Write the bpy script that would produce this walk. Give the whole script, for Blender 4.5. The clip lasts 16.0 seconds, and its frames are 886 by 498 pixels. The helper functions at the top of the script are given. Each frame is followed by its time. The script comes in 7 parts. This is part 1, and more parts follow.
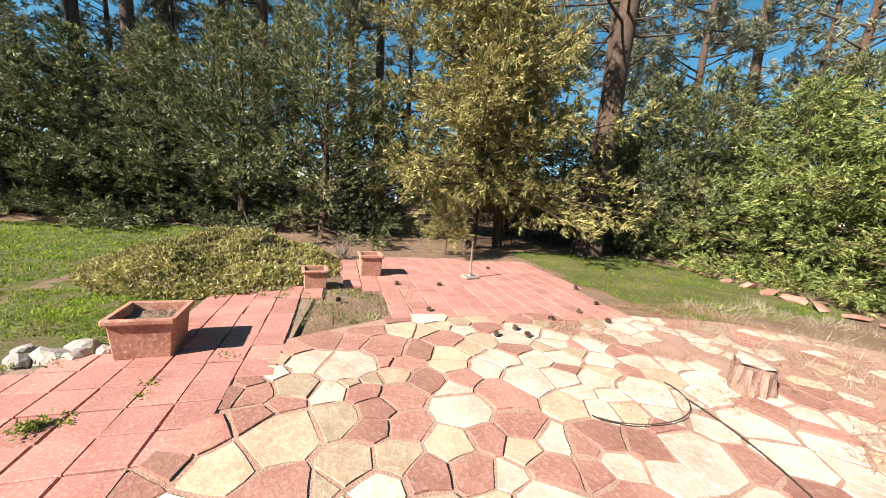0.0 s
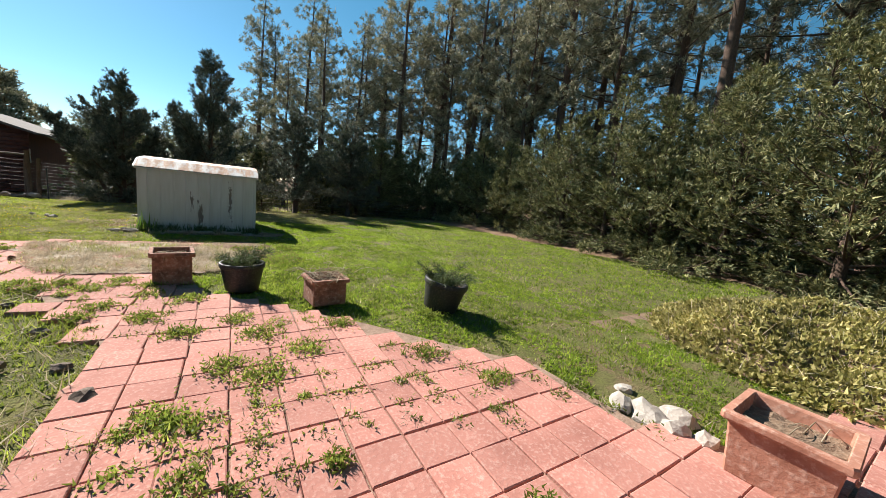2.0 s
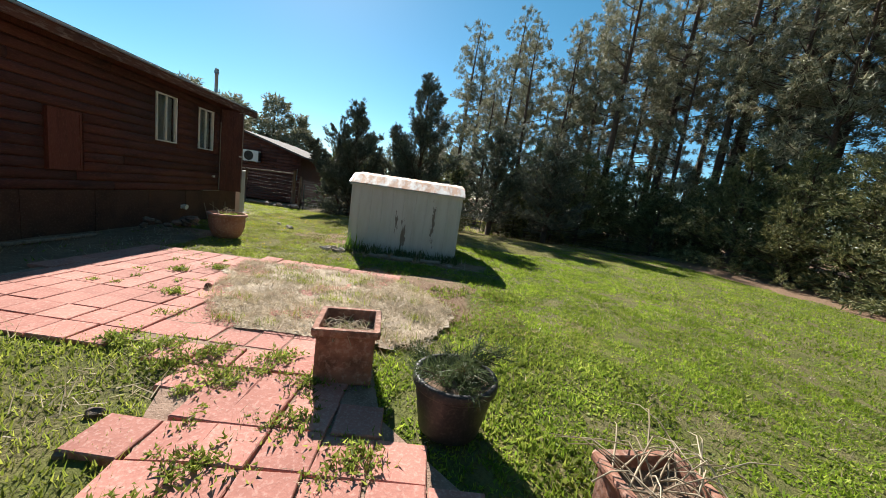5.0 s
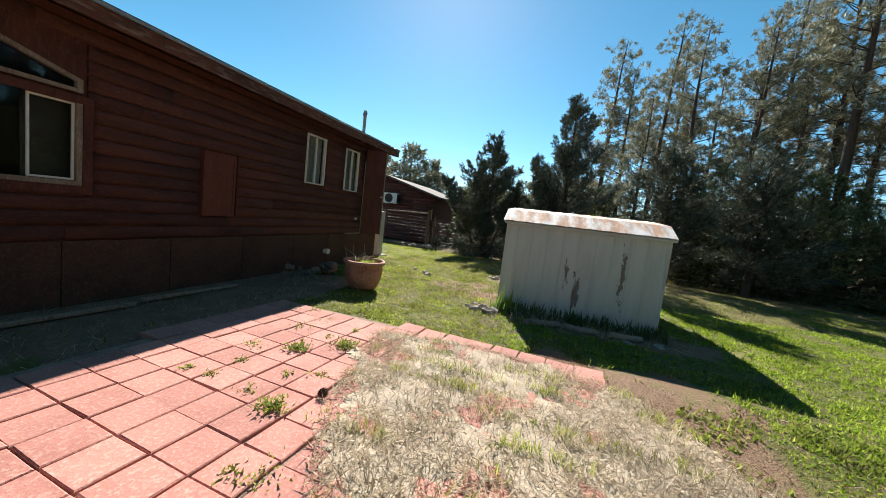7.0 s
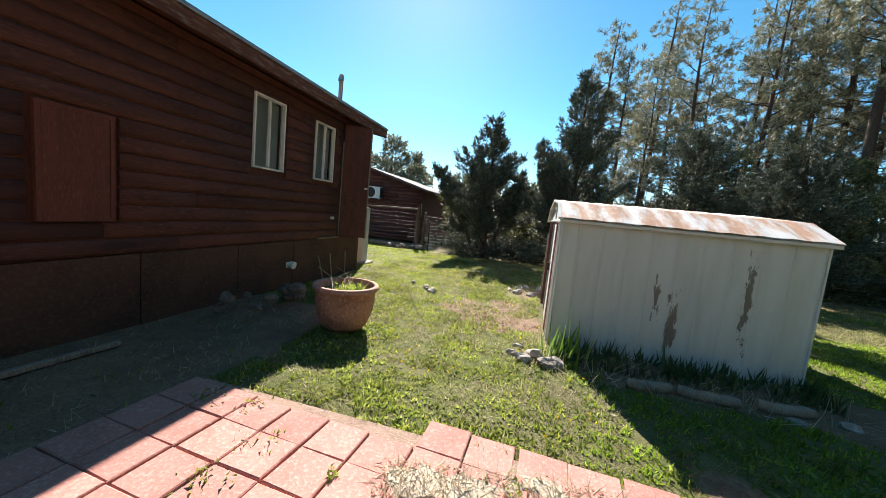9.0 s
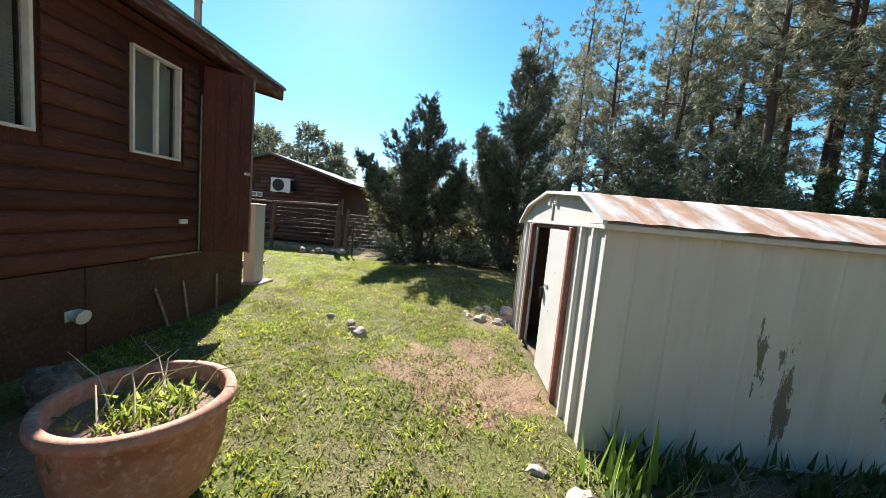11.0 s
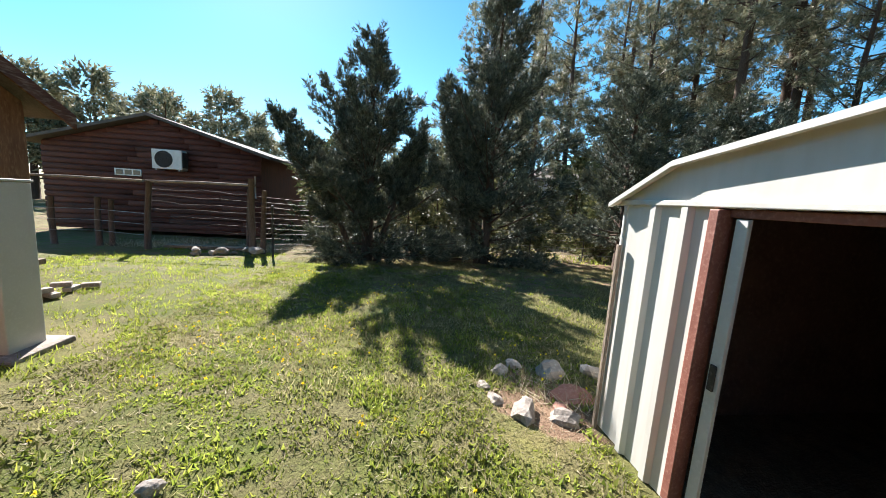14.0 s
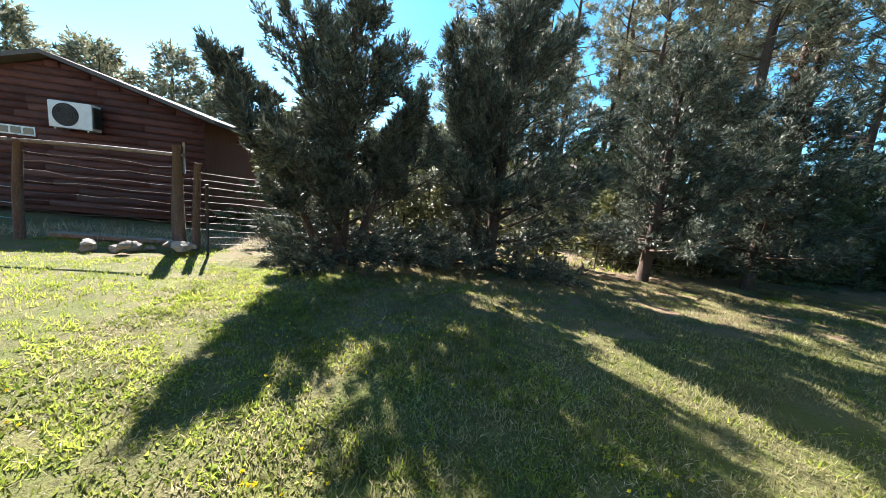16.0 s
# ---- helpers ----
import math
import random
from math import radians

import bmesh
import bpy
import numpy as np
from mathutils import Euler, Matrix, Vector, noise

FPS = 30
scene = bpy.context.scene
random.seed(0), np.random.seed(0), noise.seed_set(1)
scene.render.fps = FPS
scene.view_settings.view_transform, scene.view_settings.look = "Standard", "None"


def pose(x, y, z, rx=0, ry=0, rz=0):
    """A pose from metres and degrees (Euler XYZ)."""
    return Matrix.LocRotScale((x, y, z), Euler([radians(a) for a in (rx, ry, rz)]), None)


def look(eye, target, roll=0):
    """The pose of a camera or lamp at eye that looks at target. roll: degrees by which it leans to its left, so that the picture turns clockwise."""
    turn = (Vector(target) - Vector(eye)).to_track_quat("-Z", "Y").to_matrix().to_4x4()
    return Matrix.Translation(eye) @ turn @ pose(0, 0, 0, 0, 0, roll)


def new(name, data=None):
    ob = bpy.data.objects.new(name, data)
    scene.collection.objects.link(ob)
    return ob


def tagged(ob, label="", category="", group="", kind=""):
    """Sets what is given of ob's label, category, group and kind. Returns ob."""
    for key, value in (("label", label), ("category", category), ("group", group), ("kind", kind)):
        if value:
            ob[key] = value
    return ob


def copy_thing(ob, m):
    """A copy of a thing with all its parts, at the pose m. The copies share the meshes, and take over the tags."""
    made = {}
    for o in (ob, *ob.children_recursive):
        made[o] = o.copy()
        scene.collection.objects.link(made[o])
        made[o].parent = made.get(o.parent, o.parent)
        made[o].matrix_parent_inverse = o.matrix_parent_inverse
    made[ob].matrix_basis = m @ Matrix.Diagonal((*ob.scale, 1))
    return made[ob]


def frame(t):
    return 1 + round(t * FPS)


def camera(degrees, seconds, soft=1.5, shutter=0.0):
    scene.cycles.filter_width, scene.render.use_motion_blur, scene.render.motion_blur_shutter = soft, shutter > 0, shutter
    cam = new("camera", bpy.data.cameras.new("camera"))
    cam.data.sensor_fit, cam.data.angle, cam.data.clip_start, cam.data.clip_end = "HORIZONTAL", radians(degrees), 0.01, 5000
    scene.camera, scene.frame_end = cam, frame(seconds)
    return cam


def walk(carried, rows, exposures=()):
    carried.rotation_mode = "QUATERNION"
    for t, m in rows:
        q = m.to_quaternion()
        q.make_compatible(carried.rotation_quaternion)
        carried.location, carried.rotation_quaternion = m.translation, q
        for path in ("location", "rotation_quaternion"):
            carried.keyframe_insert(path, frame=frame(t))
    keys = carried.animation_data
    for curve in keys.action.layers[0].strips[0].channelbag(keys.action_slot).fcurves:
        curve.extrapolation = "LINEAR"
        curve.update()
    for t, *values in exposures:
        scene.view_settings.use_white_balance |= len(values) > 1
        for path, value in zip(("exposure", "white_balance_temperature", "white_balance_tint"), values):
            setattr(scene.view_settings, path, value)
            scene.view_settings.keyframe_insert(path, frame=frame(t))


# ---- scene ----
cam = camera(104.4, 16.0, soft=0.6)
METRES, EYE, TILT, LEAN, TURN = 17.2, 1.5, 0.0, 0.0, -17.4
ROWS = [
    (0.0, 0.0, 0.0, 0.0, 0.84, -9.33, -5.09),
    (0.5, -0.0095, 0.0088, -0.0053, 24.68, -9.48, -5.8),
    (1.0, -0.0241, 0.0172, -0.0094, 44.96, -10.78, -5.17),
    (1.5, -0.0533, 0.0273, -0.0145, 55.81, -10.53, -4.53),
    (2.0, -0.0849, 0.0304, -0.0146, 76.18, -8.82, -6.01),
    (2.5, -0.1129, 0.0278, -0.0149, 85.54, -8.66, -4.78),
    (3.0, -0.1452, 0.0201, -0.0167, 92.19, -9.5, -5.74),
    (5.5, -0.2875, -0.0578, -0.0176, 111.61, -7.17, -7.55),
    (6.0, -0.3109, -0.0814, -0.0188, 119.12, -5.14, -6.85),
    (6.5, -0.3352, -0.1036, -0.0212, 120.94, -5.43, -6.34),
    (7.0, -0.3576, -0.1314, -0.0213, 125.3, -5.66, -6.69),
    (7.5, -0.3783, -0.1602, -0.0215, 127.47, -5.72, -6.78),
    (8.0, -0.4009, -0.1867, -0.0198, 128.08, -6.18, -6.74),
    (8.5, -0.4227, -0.2115, -0.0212, 128.16, -6.21, -6.68),
    (9.0, -0.4472, -0.2321, -0.0229, 122.02, -6.18, -5.7),
    (9.5, -0.4752, -0.2529, -0.0222, 118.52, -6.54, -5.7),
    (10.0, -0.5028, -0.2727, -0.0217, 113.83, -6.67, -5.16),
    (12.5, -0.6291, -0.3477, -0.0244, 106.36, -5.67, -5.08),
    (13.0, -0.6532, -0.362, -0.0256, 103.1, -6.62, -4.51),
    (13.5, -0.6828, -0.3738, -0.0236, 101.87, -7.02, -4.45),
    (14.0, -0.7148, -0.3845, -0.0245, 100.18, -8.15, -3.81),
    (14.5, -0.7475, -0.3908, -0.0266, 91.9, -10.59, -4.9),
    (15.0, -0.7783, -0.4035, -0.0264, 90.26, -10.68, -5.64),
    (15.5, -0.8068, -0.4183, -0.0276, 90.45, -10.6, -5.5),
    (16.0, -0.836, -0.437, -0.0257, 96.1, -9.96, -6.5),
]
walk(cam, [(t, pose(0, 0, EYE, TILT, LEAN, TURN) @ pose(METRES * x, METRES * y, METRES * z, 90 + pitch, roll, yaw)) for t, x, y, z, yaw, pitch, roll in ROWS],
     [(0.0, 1.42, 6500, 10), (0.6, 1.26, 6500, 10), (3.0, 1.26, 6500, 10), (6.5, 1.4, 6450, 10), (8.5, 1.65, 6350, 11), (10.0, 2.0, 6250, 12), (12.5, 1.88, 6250, 12), (14.0, 1.98, 6250, 12), (15.0, 2.15, 6200, 12), (16.0, 2.5, 6150, 13)])

# ---- sky and sun ----
SUN_WAY = Vector((-1.36, -0.49, 1.0)).normalized()
world = bpy.data.worlds.new("sky")
world.use_nodes = True
scene.world = world
sky = world.node_tree.nodes.new("ShaderNodeTexSky")
sky.sky_type, sky.sun_disc = "NISHITA", False
sky.sun_elevation = math.asin(SUN_WAY.z)
sky.sun_rotation = math.atan2(SUN_WAY.x, SUN_WAY.y)
sky.altitude, sky.air_density, sky.dust_density, sky.ozone_density = 2200, 1.0, 0.5, 1.6
tone = world.node_tree.nodes.new("ShaderNodeHueSaturation")
tone.inputs["Hue"].default_value, tone.inputs["Saturation"].default_value = 0.475, 1.25
world.node_tree.links.new(sky.outputs[0], tone.inputs["Color"])
world.node_tree.links.new(tone.outputs[0], world.node_tree.nodes["Background"].inputs[0])
world.node_tree.nodes["Background"].inputs[1].default_value = 0.059
sun = new("sun", bpy.data.lights.new("sun", "SUN"))
sun.data.energy, sun.data.angle, sun.data.color = 5.0, radians(0.53), (1.0, 0.95, 0.87)
sun.matrix_world = look(SUN_WAY * 60, (0, 0, 0))

# ---- materials ----
def ramp_mix(nt, fac, a, b):
    n = nt.nodes.new("ShaderNodeMix")
    n.data_type = "RGBA"
    for sock, val in ((n.inputs[0], fac), (n.inputs[6], a), (n.inputs[7], b)):
        if hasattr(val, "links"):
            nt.links.new(val, sock)
        elif isinstance(val, (int, float)):
            sock.default_value = val
        else:
            sock.default_value = (*val, 1)
    return n.outputs[2]


def noise_tex(nt, scale, detail=4, rough=0.6, coords=None, distort=0.0):
    n = nt.nodes.new("ShaderNodeTexNoise")
    n.inputs["Scale"].default_value, n.inputs["Detail"].default_value = scale, detail
    n.inputs["Roughness"].default_value, n.inputs["Distortion"].default_value = rough, distort
    if coords is not None:
        nt.links.new(coords, n.inputs["Vector"])
    return n.outputs[0]


def steps(nt, value, lo, hi):
    n = nt.nodes.new("ShaderNodeMapRange")
    n.inputs[1].default_value, n.inputs[2].default_value = lo, hi
    nt.links.new(value, n.inputs[0])
    return n.outputs[0]


def maths(nt, op, a, b):
    n = nt.nodes.new("ShaderNodeMath")
    n.operation = op
    for sock, val in ((n.inputs[0], a), (n.inputs[1], b)):
        if hasattr(val, "links"):
            nt.links.new(val, sock)
        else:
            sock.default_value = val
    return n.outputs[0]


def start(name, rough=0.8, metal=0.0, spec=0.3):
    m = bpy.data.materials.new(name)
    m.use_nodes = True
    nt = m.node_tree
    b = nt.nodes["Principled BSDF"]
    b.inputs["Roughness"].default_value, b.inputs["Metallic"].default_value = rough, metal
    b.inputs["Specular IOR Level"].default_value = spec
    geo = nt.nodes.new("ShaderNodeNewGeometry")
    return m, nt, b, geo


def stretched(nt, geo, sx, sy, sz):
    n = nt.nodes.new("ShaderNodeMapping")
    n.inputs["Scale"].default_value = (sx, sy, sz)
    nt.links.new(geo.outputs["Position"], n.inputs["Vector"])
    return n.outputs[0]


def add_bump(nt, b, height, strength, dist=0.01):
    n = nt.nodes.new("ShaderNodeBump")
    n.inputs["Strength"].default_value, n.inputs["Distance"].default_value = strength, dist
    nt.links.new(height, n.inputs["Height"])
    nt.links.new(n.outputs[0], b.inputs["Normal"])


def surface(name, base, dark, light, scale=6.0, fine=60.0, rough=0.8, metal=0.0, bump=0.4, grain=(1, 1, 1), island=0.0, piece=0.0, spec=0.3):
    """A worn surface: base colour, broad stains of dark, fine flecks of light, and relief."""
    m, nt, b, geo = start(name, rough, metal, spec)
    co = stretched(nt, geo, *grain)
    broad, small = noise_tex(nt, scale, 5, 0.65, co), noise_tex(nt, fine, 3, 0.6, co)
    c = ramp_mix(nt, steps(nt, broad, 0.42, 0.72), base, dark)
    c = ramp_mix(nt, steps(nt, small, 0.5, 0.8), c, light)
    if island or piece:
        if piece:
            rnd = nt.nodes.new("ShaderNodeObjectInfo").outputs["Random"]
        else:
            rnd = geo.outputs["Random Per Island"]
        amount = piece or island
        hsv = nt.nodes.new("ShaderNodeHueSaturation")
        nt.links.new(steps(nt, rnd, -0.0, 1.0), hsv.inputs["Value"])
        mr = hsv.inputs["Value"].links[0].from_node
        mr.inputs[3].default_value, mr.inputs[4].default_value = 1 - amount, 1 + amount
        nt.links.new(c, hsv.inputs["Color"])
        c = hsv.outputs[0]
    nt.links.new(c, b.inputs["Base Color"])
    if bump:
        add_bump(nt, b, maths(nt, "ADD", broad, small), bump)
    return m


def leaf_mat(name, base, other, spread=0.35, through_light=0.3):
    """Foliage: light comes through it, each leaf differs a little."""
    m, nt, b, geo = start(name, 0.6, 0, 0.25)
    c = ramp_mix(nt, maths(nt, "POWER", geo.outputs["Random Per Island"], 1.8), base, other)
    hsv = nt.nodes.new("ShaderNodeHueSaturation")
    v = steps(nt, maths(nt, "ADD", maths(nt, "MULTIPLY", noise_tex(nt, 1.3, 3, 0.6, geo.outputs["Position"]), 0.55), maths(nt, "MULTIPLY", noise_tex(nt, 7.0, 2, 0.5, geo.outputs["Position"]), 0.45)), 0.36, 0.64)
    v.node.inputs[3].default_value, v.node.inputs[4].default_value = 1 - spread, 1 + spread
    nt.links.new(v, hsv.inputs["Value"])
    nt.links.new(c, hsv.inputs["Color"])
    nt.links.new(hsv.outputs[0], b.inputs["Base Color"])
    t = nt.nodes.new("ShaderNodeBsdfTranslucent")
    nt.links.new(hsv.outputs[0], t.inputs[0])
    mix = nt.nodes.new("ShaderNodeMixShader")
    mix.inputs[0].default_value = through_light
    nt.links.new(b.outputs[0], mix.inputs[1])
    nt.links.new(t.outputs[0], mix.inputs[2])
    nt.links.new(mix.outputs[0], nt.nodes["Material Output"].inputs[0])
    return m


PAVER = surface("red_concrete_paver", (0.43, 0.19, 0.15), (0.325, 0.135, 0.105), (0.54, 0.325, 0.27), 2.6, 45, 0.92, piece=0.14, bump=0.35)
SANDSTONE = surface("buff_sandstone", (0.44, 0.33, 0.22), (0.35, 0.22, 0.145), (0.53, 0.43, 0.315), 3.5, 24, 0.9, piece=0.2, bump=0.6)
REDSTONE = surface("red_sandstone", (0.36, 0.175, 0.13), (0.27, 0.115, 0.085), (0.46, 0.28, 0.215), 2.5, 30, 0.9, piece=0.22, bump=0.6)
PALESTONE = surface("pale_flagstone", (0.51, 0.43, 0.335), (0.40, 0.28, 0.205), (0.61, 0.55, 0.46), 3.2, 24, 0.9, piece=0.14, bump=0.6)
ROCK = surface("grey_field_rock", (0.33, 0.28, 0.24), (0.20, 0.165, 0.14), (0.50, 0.45, 0.40), 4, 30, 0.95, piece=0.2, bump=0.9)
TERRACOTTA = surface("terracotta", (0.43, 0.205, 0.14), (0.27, 0.115, 0.075), (0.56, 0.37, 0.29), 4, 26, 0.88)
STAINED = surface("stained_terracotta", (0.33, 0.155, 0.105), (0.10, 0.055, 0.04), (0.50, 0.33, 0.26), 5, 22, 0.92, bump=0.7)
SOIL = surface("dry_soil", (0.20, 0.13, 0.085), (0.10, 0.065, 0.045), (0.32, 0.24, 0.17), 9, 60, 1.0, bump=1.0)
LOGWOOD = surface("red_brown_stained_logs", (0.098, 0.034, 0.025), (0.045, 0.017, 0.014), (0.15, 0.062, 0.045), 3.0, 26, 0.75, grain=(0.5, 1, 3), piece=0.22, bump=0.5)
PANELWOOD = surface("brown_painted_panel", (0.095, 0.028, 0.018), (0.05, 0.016, 0.012), (0.145, 0.055, 0.036), 3.0, 26, 0.7, grain=(3, 3, 0.6), bump=0.3)
HATCHRED = surface("faded_red_panel", (0.14, 0.04, 0.026), (0.09, 0.026, 0.017), (0.19, 0.07, 0.046), 3.0, 26, 0.7, grain=(3, 3, 0.6), bump=0.3)
SKIRT = surface("dark_skirting_panel", (0.085, 0.043, 0.029), (0.045, 0.023, 0.017), (0.13, 0.08, 0.055), 2.0, 30, 0.85, bump=0.4)
FASCIA = surface("weathered_fascia", (0.13, 0.05, 0.03), (0.07, 0.03, 0.02), (0.30, 0.22, 0.17), 4, 14, 0.8, grain=(0.4, 1, 2))
ROOFING = surface("grey_shingle_roof", (0.12, 0.10, 0.09), (0.07, 0.06, 0.055), (0.2, 0.18, 0.16), 3, 50, 0.95)
WHITEMETAL = surface("cream_painted_steel", (0.52, 0.51, 0.485), (0.45, 0.435, 0.40), (0.57, 0.555, 0.525), 1.6, 40, 0.5, bump=0.05)
WHITEFRAME = surface("white_vinyl_frame", (0.74, 0.72, 0.68), (0.62, 0.59, 0.54), (0.8, 0.78, 0.75), 6, 60, 0.5, bump=0.1)
BROWNTRIM = surface("brown_steel_trim", (0.23, 0.09, 0.065), (0.16, 0.06, 0.045), (0.33, 0.17, 0.13), 6, 50, 0.6, bump=0.1)
BARK = surface("pine_bark", (0.085, 0.054, 0.038), (0.035, 0.023, 0.018), (0.19, 0.125, 0.09), 4, 24, 0.95, grain=(2.2, 2.2, 0.5), bump=1.0)
WEATHERED = surface("grey_weathered_wood", (0.26, 0.20, 0.15), (0.14, 0.10, 0.075), (0.42, 0.36, 0.30), 4, 40, 0.9, grain=(2, 2, 0.5), bump=0.6)
DARKGLASS, nt_, b_, g_ = start("window_glass", 0.03, 0, 0.5)
b_.inputs["Base Color"].default_value = (0.02, 0.022, 0.025, 1)
BLIND = surface("pale_blinds", (0.55, 0.52, 0.47), (0.45, 0.42, 0.38), (0.62, 0.6, 0.56), 5, 60, 0.7, bump=0.1)
DARKMETAL = surface("dark_steel", (0.05, 0.045, 0.042), (0.03, 0.027, 0.025), (0.12, 0.10, 0.09), 8, 60, 0.6, 0.4, bump=0.2)
GALV = surface("galvanised_steel", (0.42, 0.41, 0.40), (0.30, 0.28, 0.26), (0.52, 0.52, 0.51), 8, 60, 0.45, 0.7, bump=0.1)
BLACKPLASTIC = surface("black_plastic_pot", (0.035, 0.035, 0.037), (0.022, 0.022, 0.023), (0.10, 0.09, 0.08), 6, 50, 0.5, bump=0.1)
JUNIPER = leaf_mat("juniper_foliage", (0.070, 0.085, 0.032), (0.32, 0.295, 0.135), 0.55, 0.14)
OLIVE = leaf_mat("olive_juniper_foliage", (0.16, 0.148, 0.048), (0.48, 0.40, 0.16), 0.45, 0.2)
CEDAR = leaf_mat("blue_green_cedar_foliage", (0.052, 0.062, 0.042), (0.20, 0.205, 0.145), 0.5, 0.1)
ARBOR = leaf_mat("bright_arborvitae_foliage", (0.10, 0.135, 0.03), (0.38, 0.37, 0.13), 0.5, 0.2)
NEEDLE = leaf_mat("pine_needles", (0.12, 0.126, 0.07), (0.43, 0.39, 0.26), 0.5, 0.22)
GRASS = leaf_mat("spring_grass", (0.165, 0.215, 0.028), (0.38, 0.395, 0.075), 0.42, 0.6)
LUSH = leaf_mat("lush_grass", (0.135, 0.215, 0.018), (0.35, 0.42, 0.055), 0.4, 0.55)
STRAW = leaf_mat("dry_straw", (0.36, 0.285, 0.19), (0.64, 0.555, 0.42), 0.3, 0.35)
WEED = leaf_mat("weed_leaves", (0.125, 0.170, 0.028), (0.34, 0.37, 0.075), 0.45, 0.5)
PALEGRASS = leaf_mat("tired_grass", (0.19, 0.18, 0.075), (0.37, 0.33, 0.18), 0.4, 0.5)
YELLOW = leaf_mat("dandelion_yellow", (0.75, 0.58, 0.015), (0.85, 0.68, 0.03))
VINE = leaf_mat("variegated_vine_leaves", (0.20, 0.19, 0.045), (0.55, 0.46, 0.20))
PINESPRIG = leaf_mat("sprig_needles", (0.06, 0.085, 0.035), (0.10, 0.13, 0.05))

# ---- building tools ----
def ground_z(x, y=0.0):
    return -0.23 + 0.014 * max(min(x, 8.0), -30.0) - 0.05 * min(max(-x - 20.5, 0.0), 6.0)


def mesh_of(name, bm, mat):
    me = bpy.data.meshes.new(name)
    bm.to_mesh(me)
    bm.free()
    me.materials.append(mat)
    return me


def thing(name, bm, mat, label="", category="", group="", kind="", at=None):
    ob = new(name, mesh_of(name, bm, mat) if bm else None)
    if at is not None:
        ob.matrix_basis = at
    return tagged(ob, label, category, group, kind)


def part(name, bm, mat, parent, label=""):
    ob = new(name, bm if isinstance(bm, bpy.types.Mesh) else mesh_of(name, bm, mat))
    ob.parent = parent
    return tagged(ob, label)


def box(x0, x1, y0, y1, z0, z1, bevel=0.0, bm=None):
    b = bmesh.new()
    bmesh.ops.create_cube(b, size=1, matrix=Matrix.Translation(((x0 + x1) / 2, (y0 + y1) / 2, (z0 + z1) / 2)) @ Matrix.Diagonal((abs(x1 - x0), abs(y1 - y0), abs(z1 - z0), 1)))
    if bevel:
        bmesh.ops.bevel(b, geom=list(b.edges), offset=bevel, segments=2, affect="EDGES", profile=0.5)
    return join(bm, b)


def join(bm, b):
    if bm is None:
        return b
    me = bpy.data.meshes.new("tmp")
    b.to_mesh(me)
    b.free()
    bm.from_mesh(me)
    bpy.data.meshes.remove(me)
    return bm


def tube(points, radii, sides=8, bm=None, cap=True):
    """A tapered round bar through the points."""
    b = bm or bmesh.new()
    pts = [Vector(p) for p in points]
    rings = []
    for i, p in enumerate(pts):
        d = (pts[min(i + 1, len(pts) - 1)] - pts[max(i - 1, 0)]).normalized()
        u = d.orthogonal().normalized() if abs(d.z) < 0.99 else Vector((1, 0, 0))
        if abs(d.z) < 0.99:
            u = d.cross(Vector((0, 0, 1))).normalized()
        w = d.cross(u)
        r = radii[i] if isinstance(radii, (list, tuple)) else radii
        rings.append([b.verts.new(p + (u * math.cos(a) + w * math.sin(a)) * r) for a in (2 * math.pi * k / sides for k in range(sides))])
    for a, c in zip(rings, rings[1:]):
        for k in range(sides):
            f = b.faces.new((a[k], a[(k + 1) % sides], c[(k + 1) % sides], c[k]))
            f.smooth = True
    if cap:
        b.faces.new(rings[0])
        b.faces.new(list(reversed(rings[-1])))
    return b


def lathe(profile, sides=32, bm=None):
    """A turned body from (radius, height) pairs, closed where the radius is 0."""
    b = bm or bmesh.new()
    rings = []
    for r, z in profile:
        rings.append([b.verts.new((0, 0, z))] if r == 0 else [b.verts.new((r * math.cos(2 * math.pi * k / sides), r * math.sin(2 * math.pi * k / sides), z)) for k in range(sides)])
    for a, c in zip(rings, rings[1:]):
        for k in range(sides):
            k2 = (k + 1) % sides
            vs = [a[k % len(a)], a[k2 % len(a)], c[k2 % len(c)], c[k % len(c)]]
            vs = list(dict.fromkeys(vs))
            if len(vs) > 2:
                b.faces.new(vs).smooth = True
    return b


def prism(outline, z0, z1, bevel=0.0, top=None):
    """A slab from an (x, y) outline; top(x, y) may give an uneven upper side."""
    b = bmesh.new()
    lo = [b.verts.new((x, y, z0)) for x, y in outline]
    hi = [b.verts.new((x, y, z1 + (top(x, y) if top else 0))) for x, y in outline]
    n = len(outline)
    b.faces.new(list(reversed(lo)))
    cap = b.faces.new(hi)
    for k in range(n):
        b.faces.new((lo[k], lo[(k + 1) % n], hi[(k + 1) % n], hi[k]))
    if bevel:
        bmesh.ops.bevel(b, geom=list(cap.edges), offset=bevel, segments=1, affect="EDGES")
    bmesh.ops.recalc_face_normals(b, faces=b.faces)
    return b


def rock_mesh(name, mat, sx, sy, sz, seed, fine=2):
    b = bmesh.new()
    bmesh.ops.create_icosphere(b, subdivisions=fine, radius=1)
    for v in b.verts:
        n = noise.noise(v.co * 1.3 + Vector((seed * 7.1, 0, 0))) * 0.45 + noise.noise(v.co * 3.1 + Vector((0, seed * 3.3, 0))) * 0.16
        v.co *= 1 + n
        v.co.x, v.co.y, v.co.z = v.co.x * sx, v.co.y * sy, max(v.co.z * sz, -sz * 0.45)
    return mesh_of(name, b, mat)


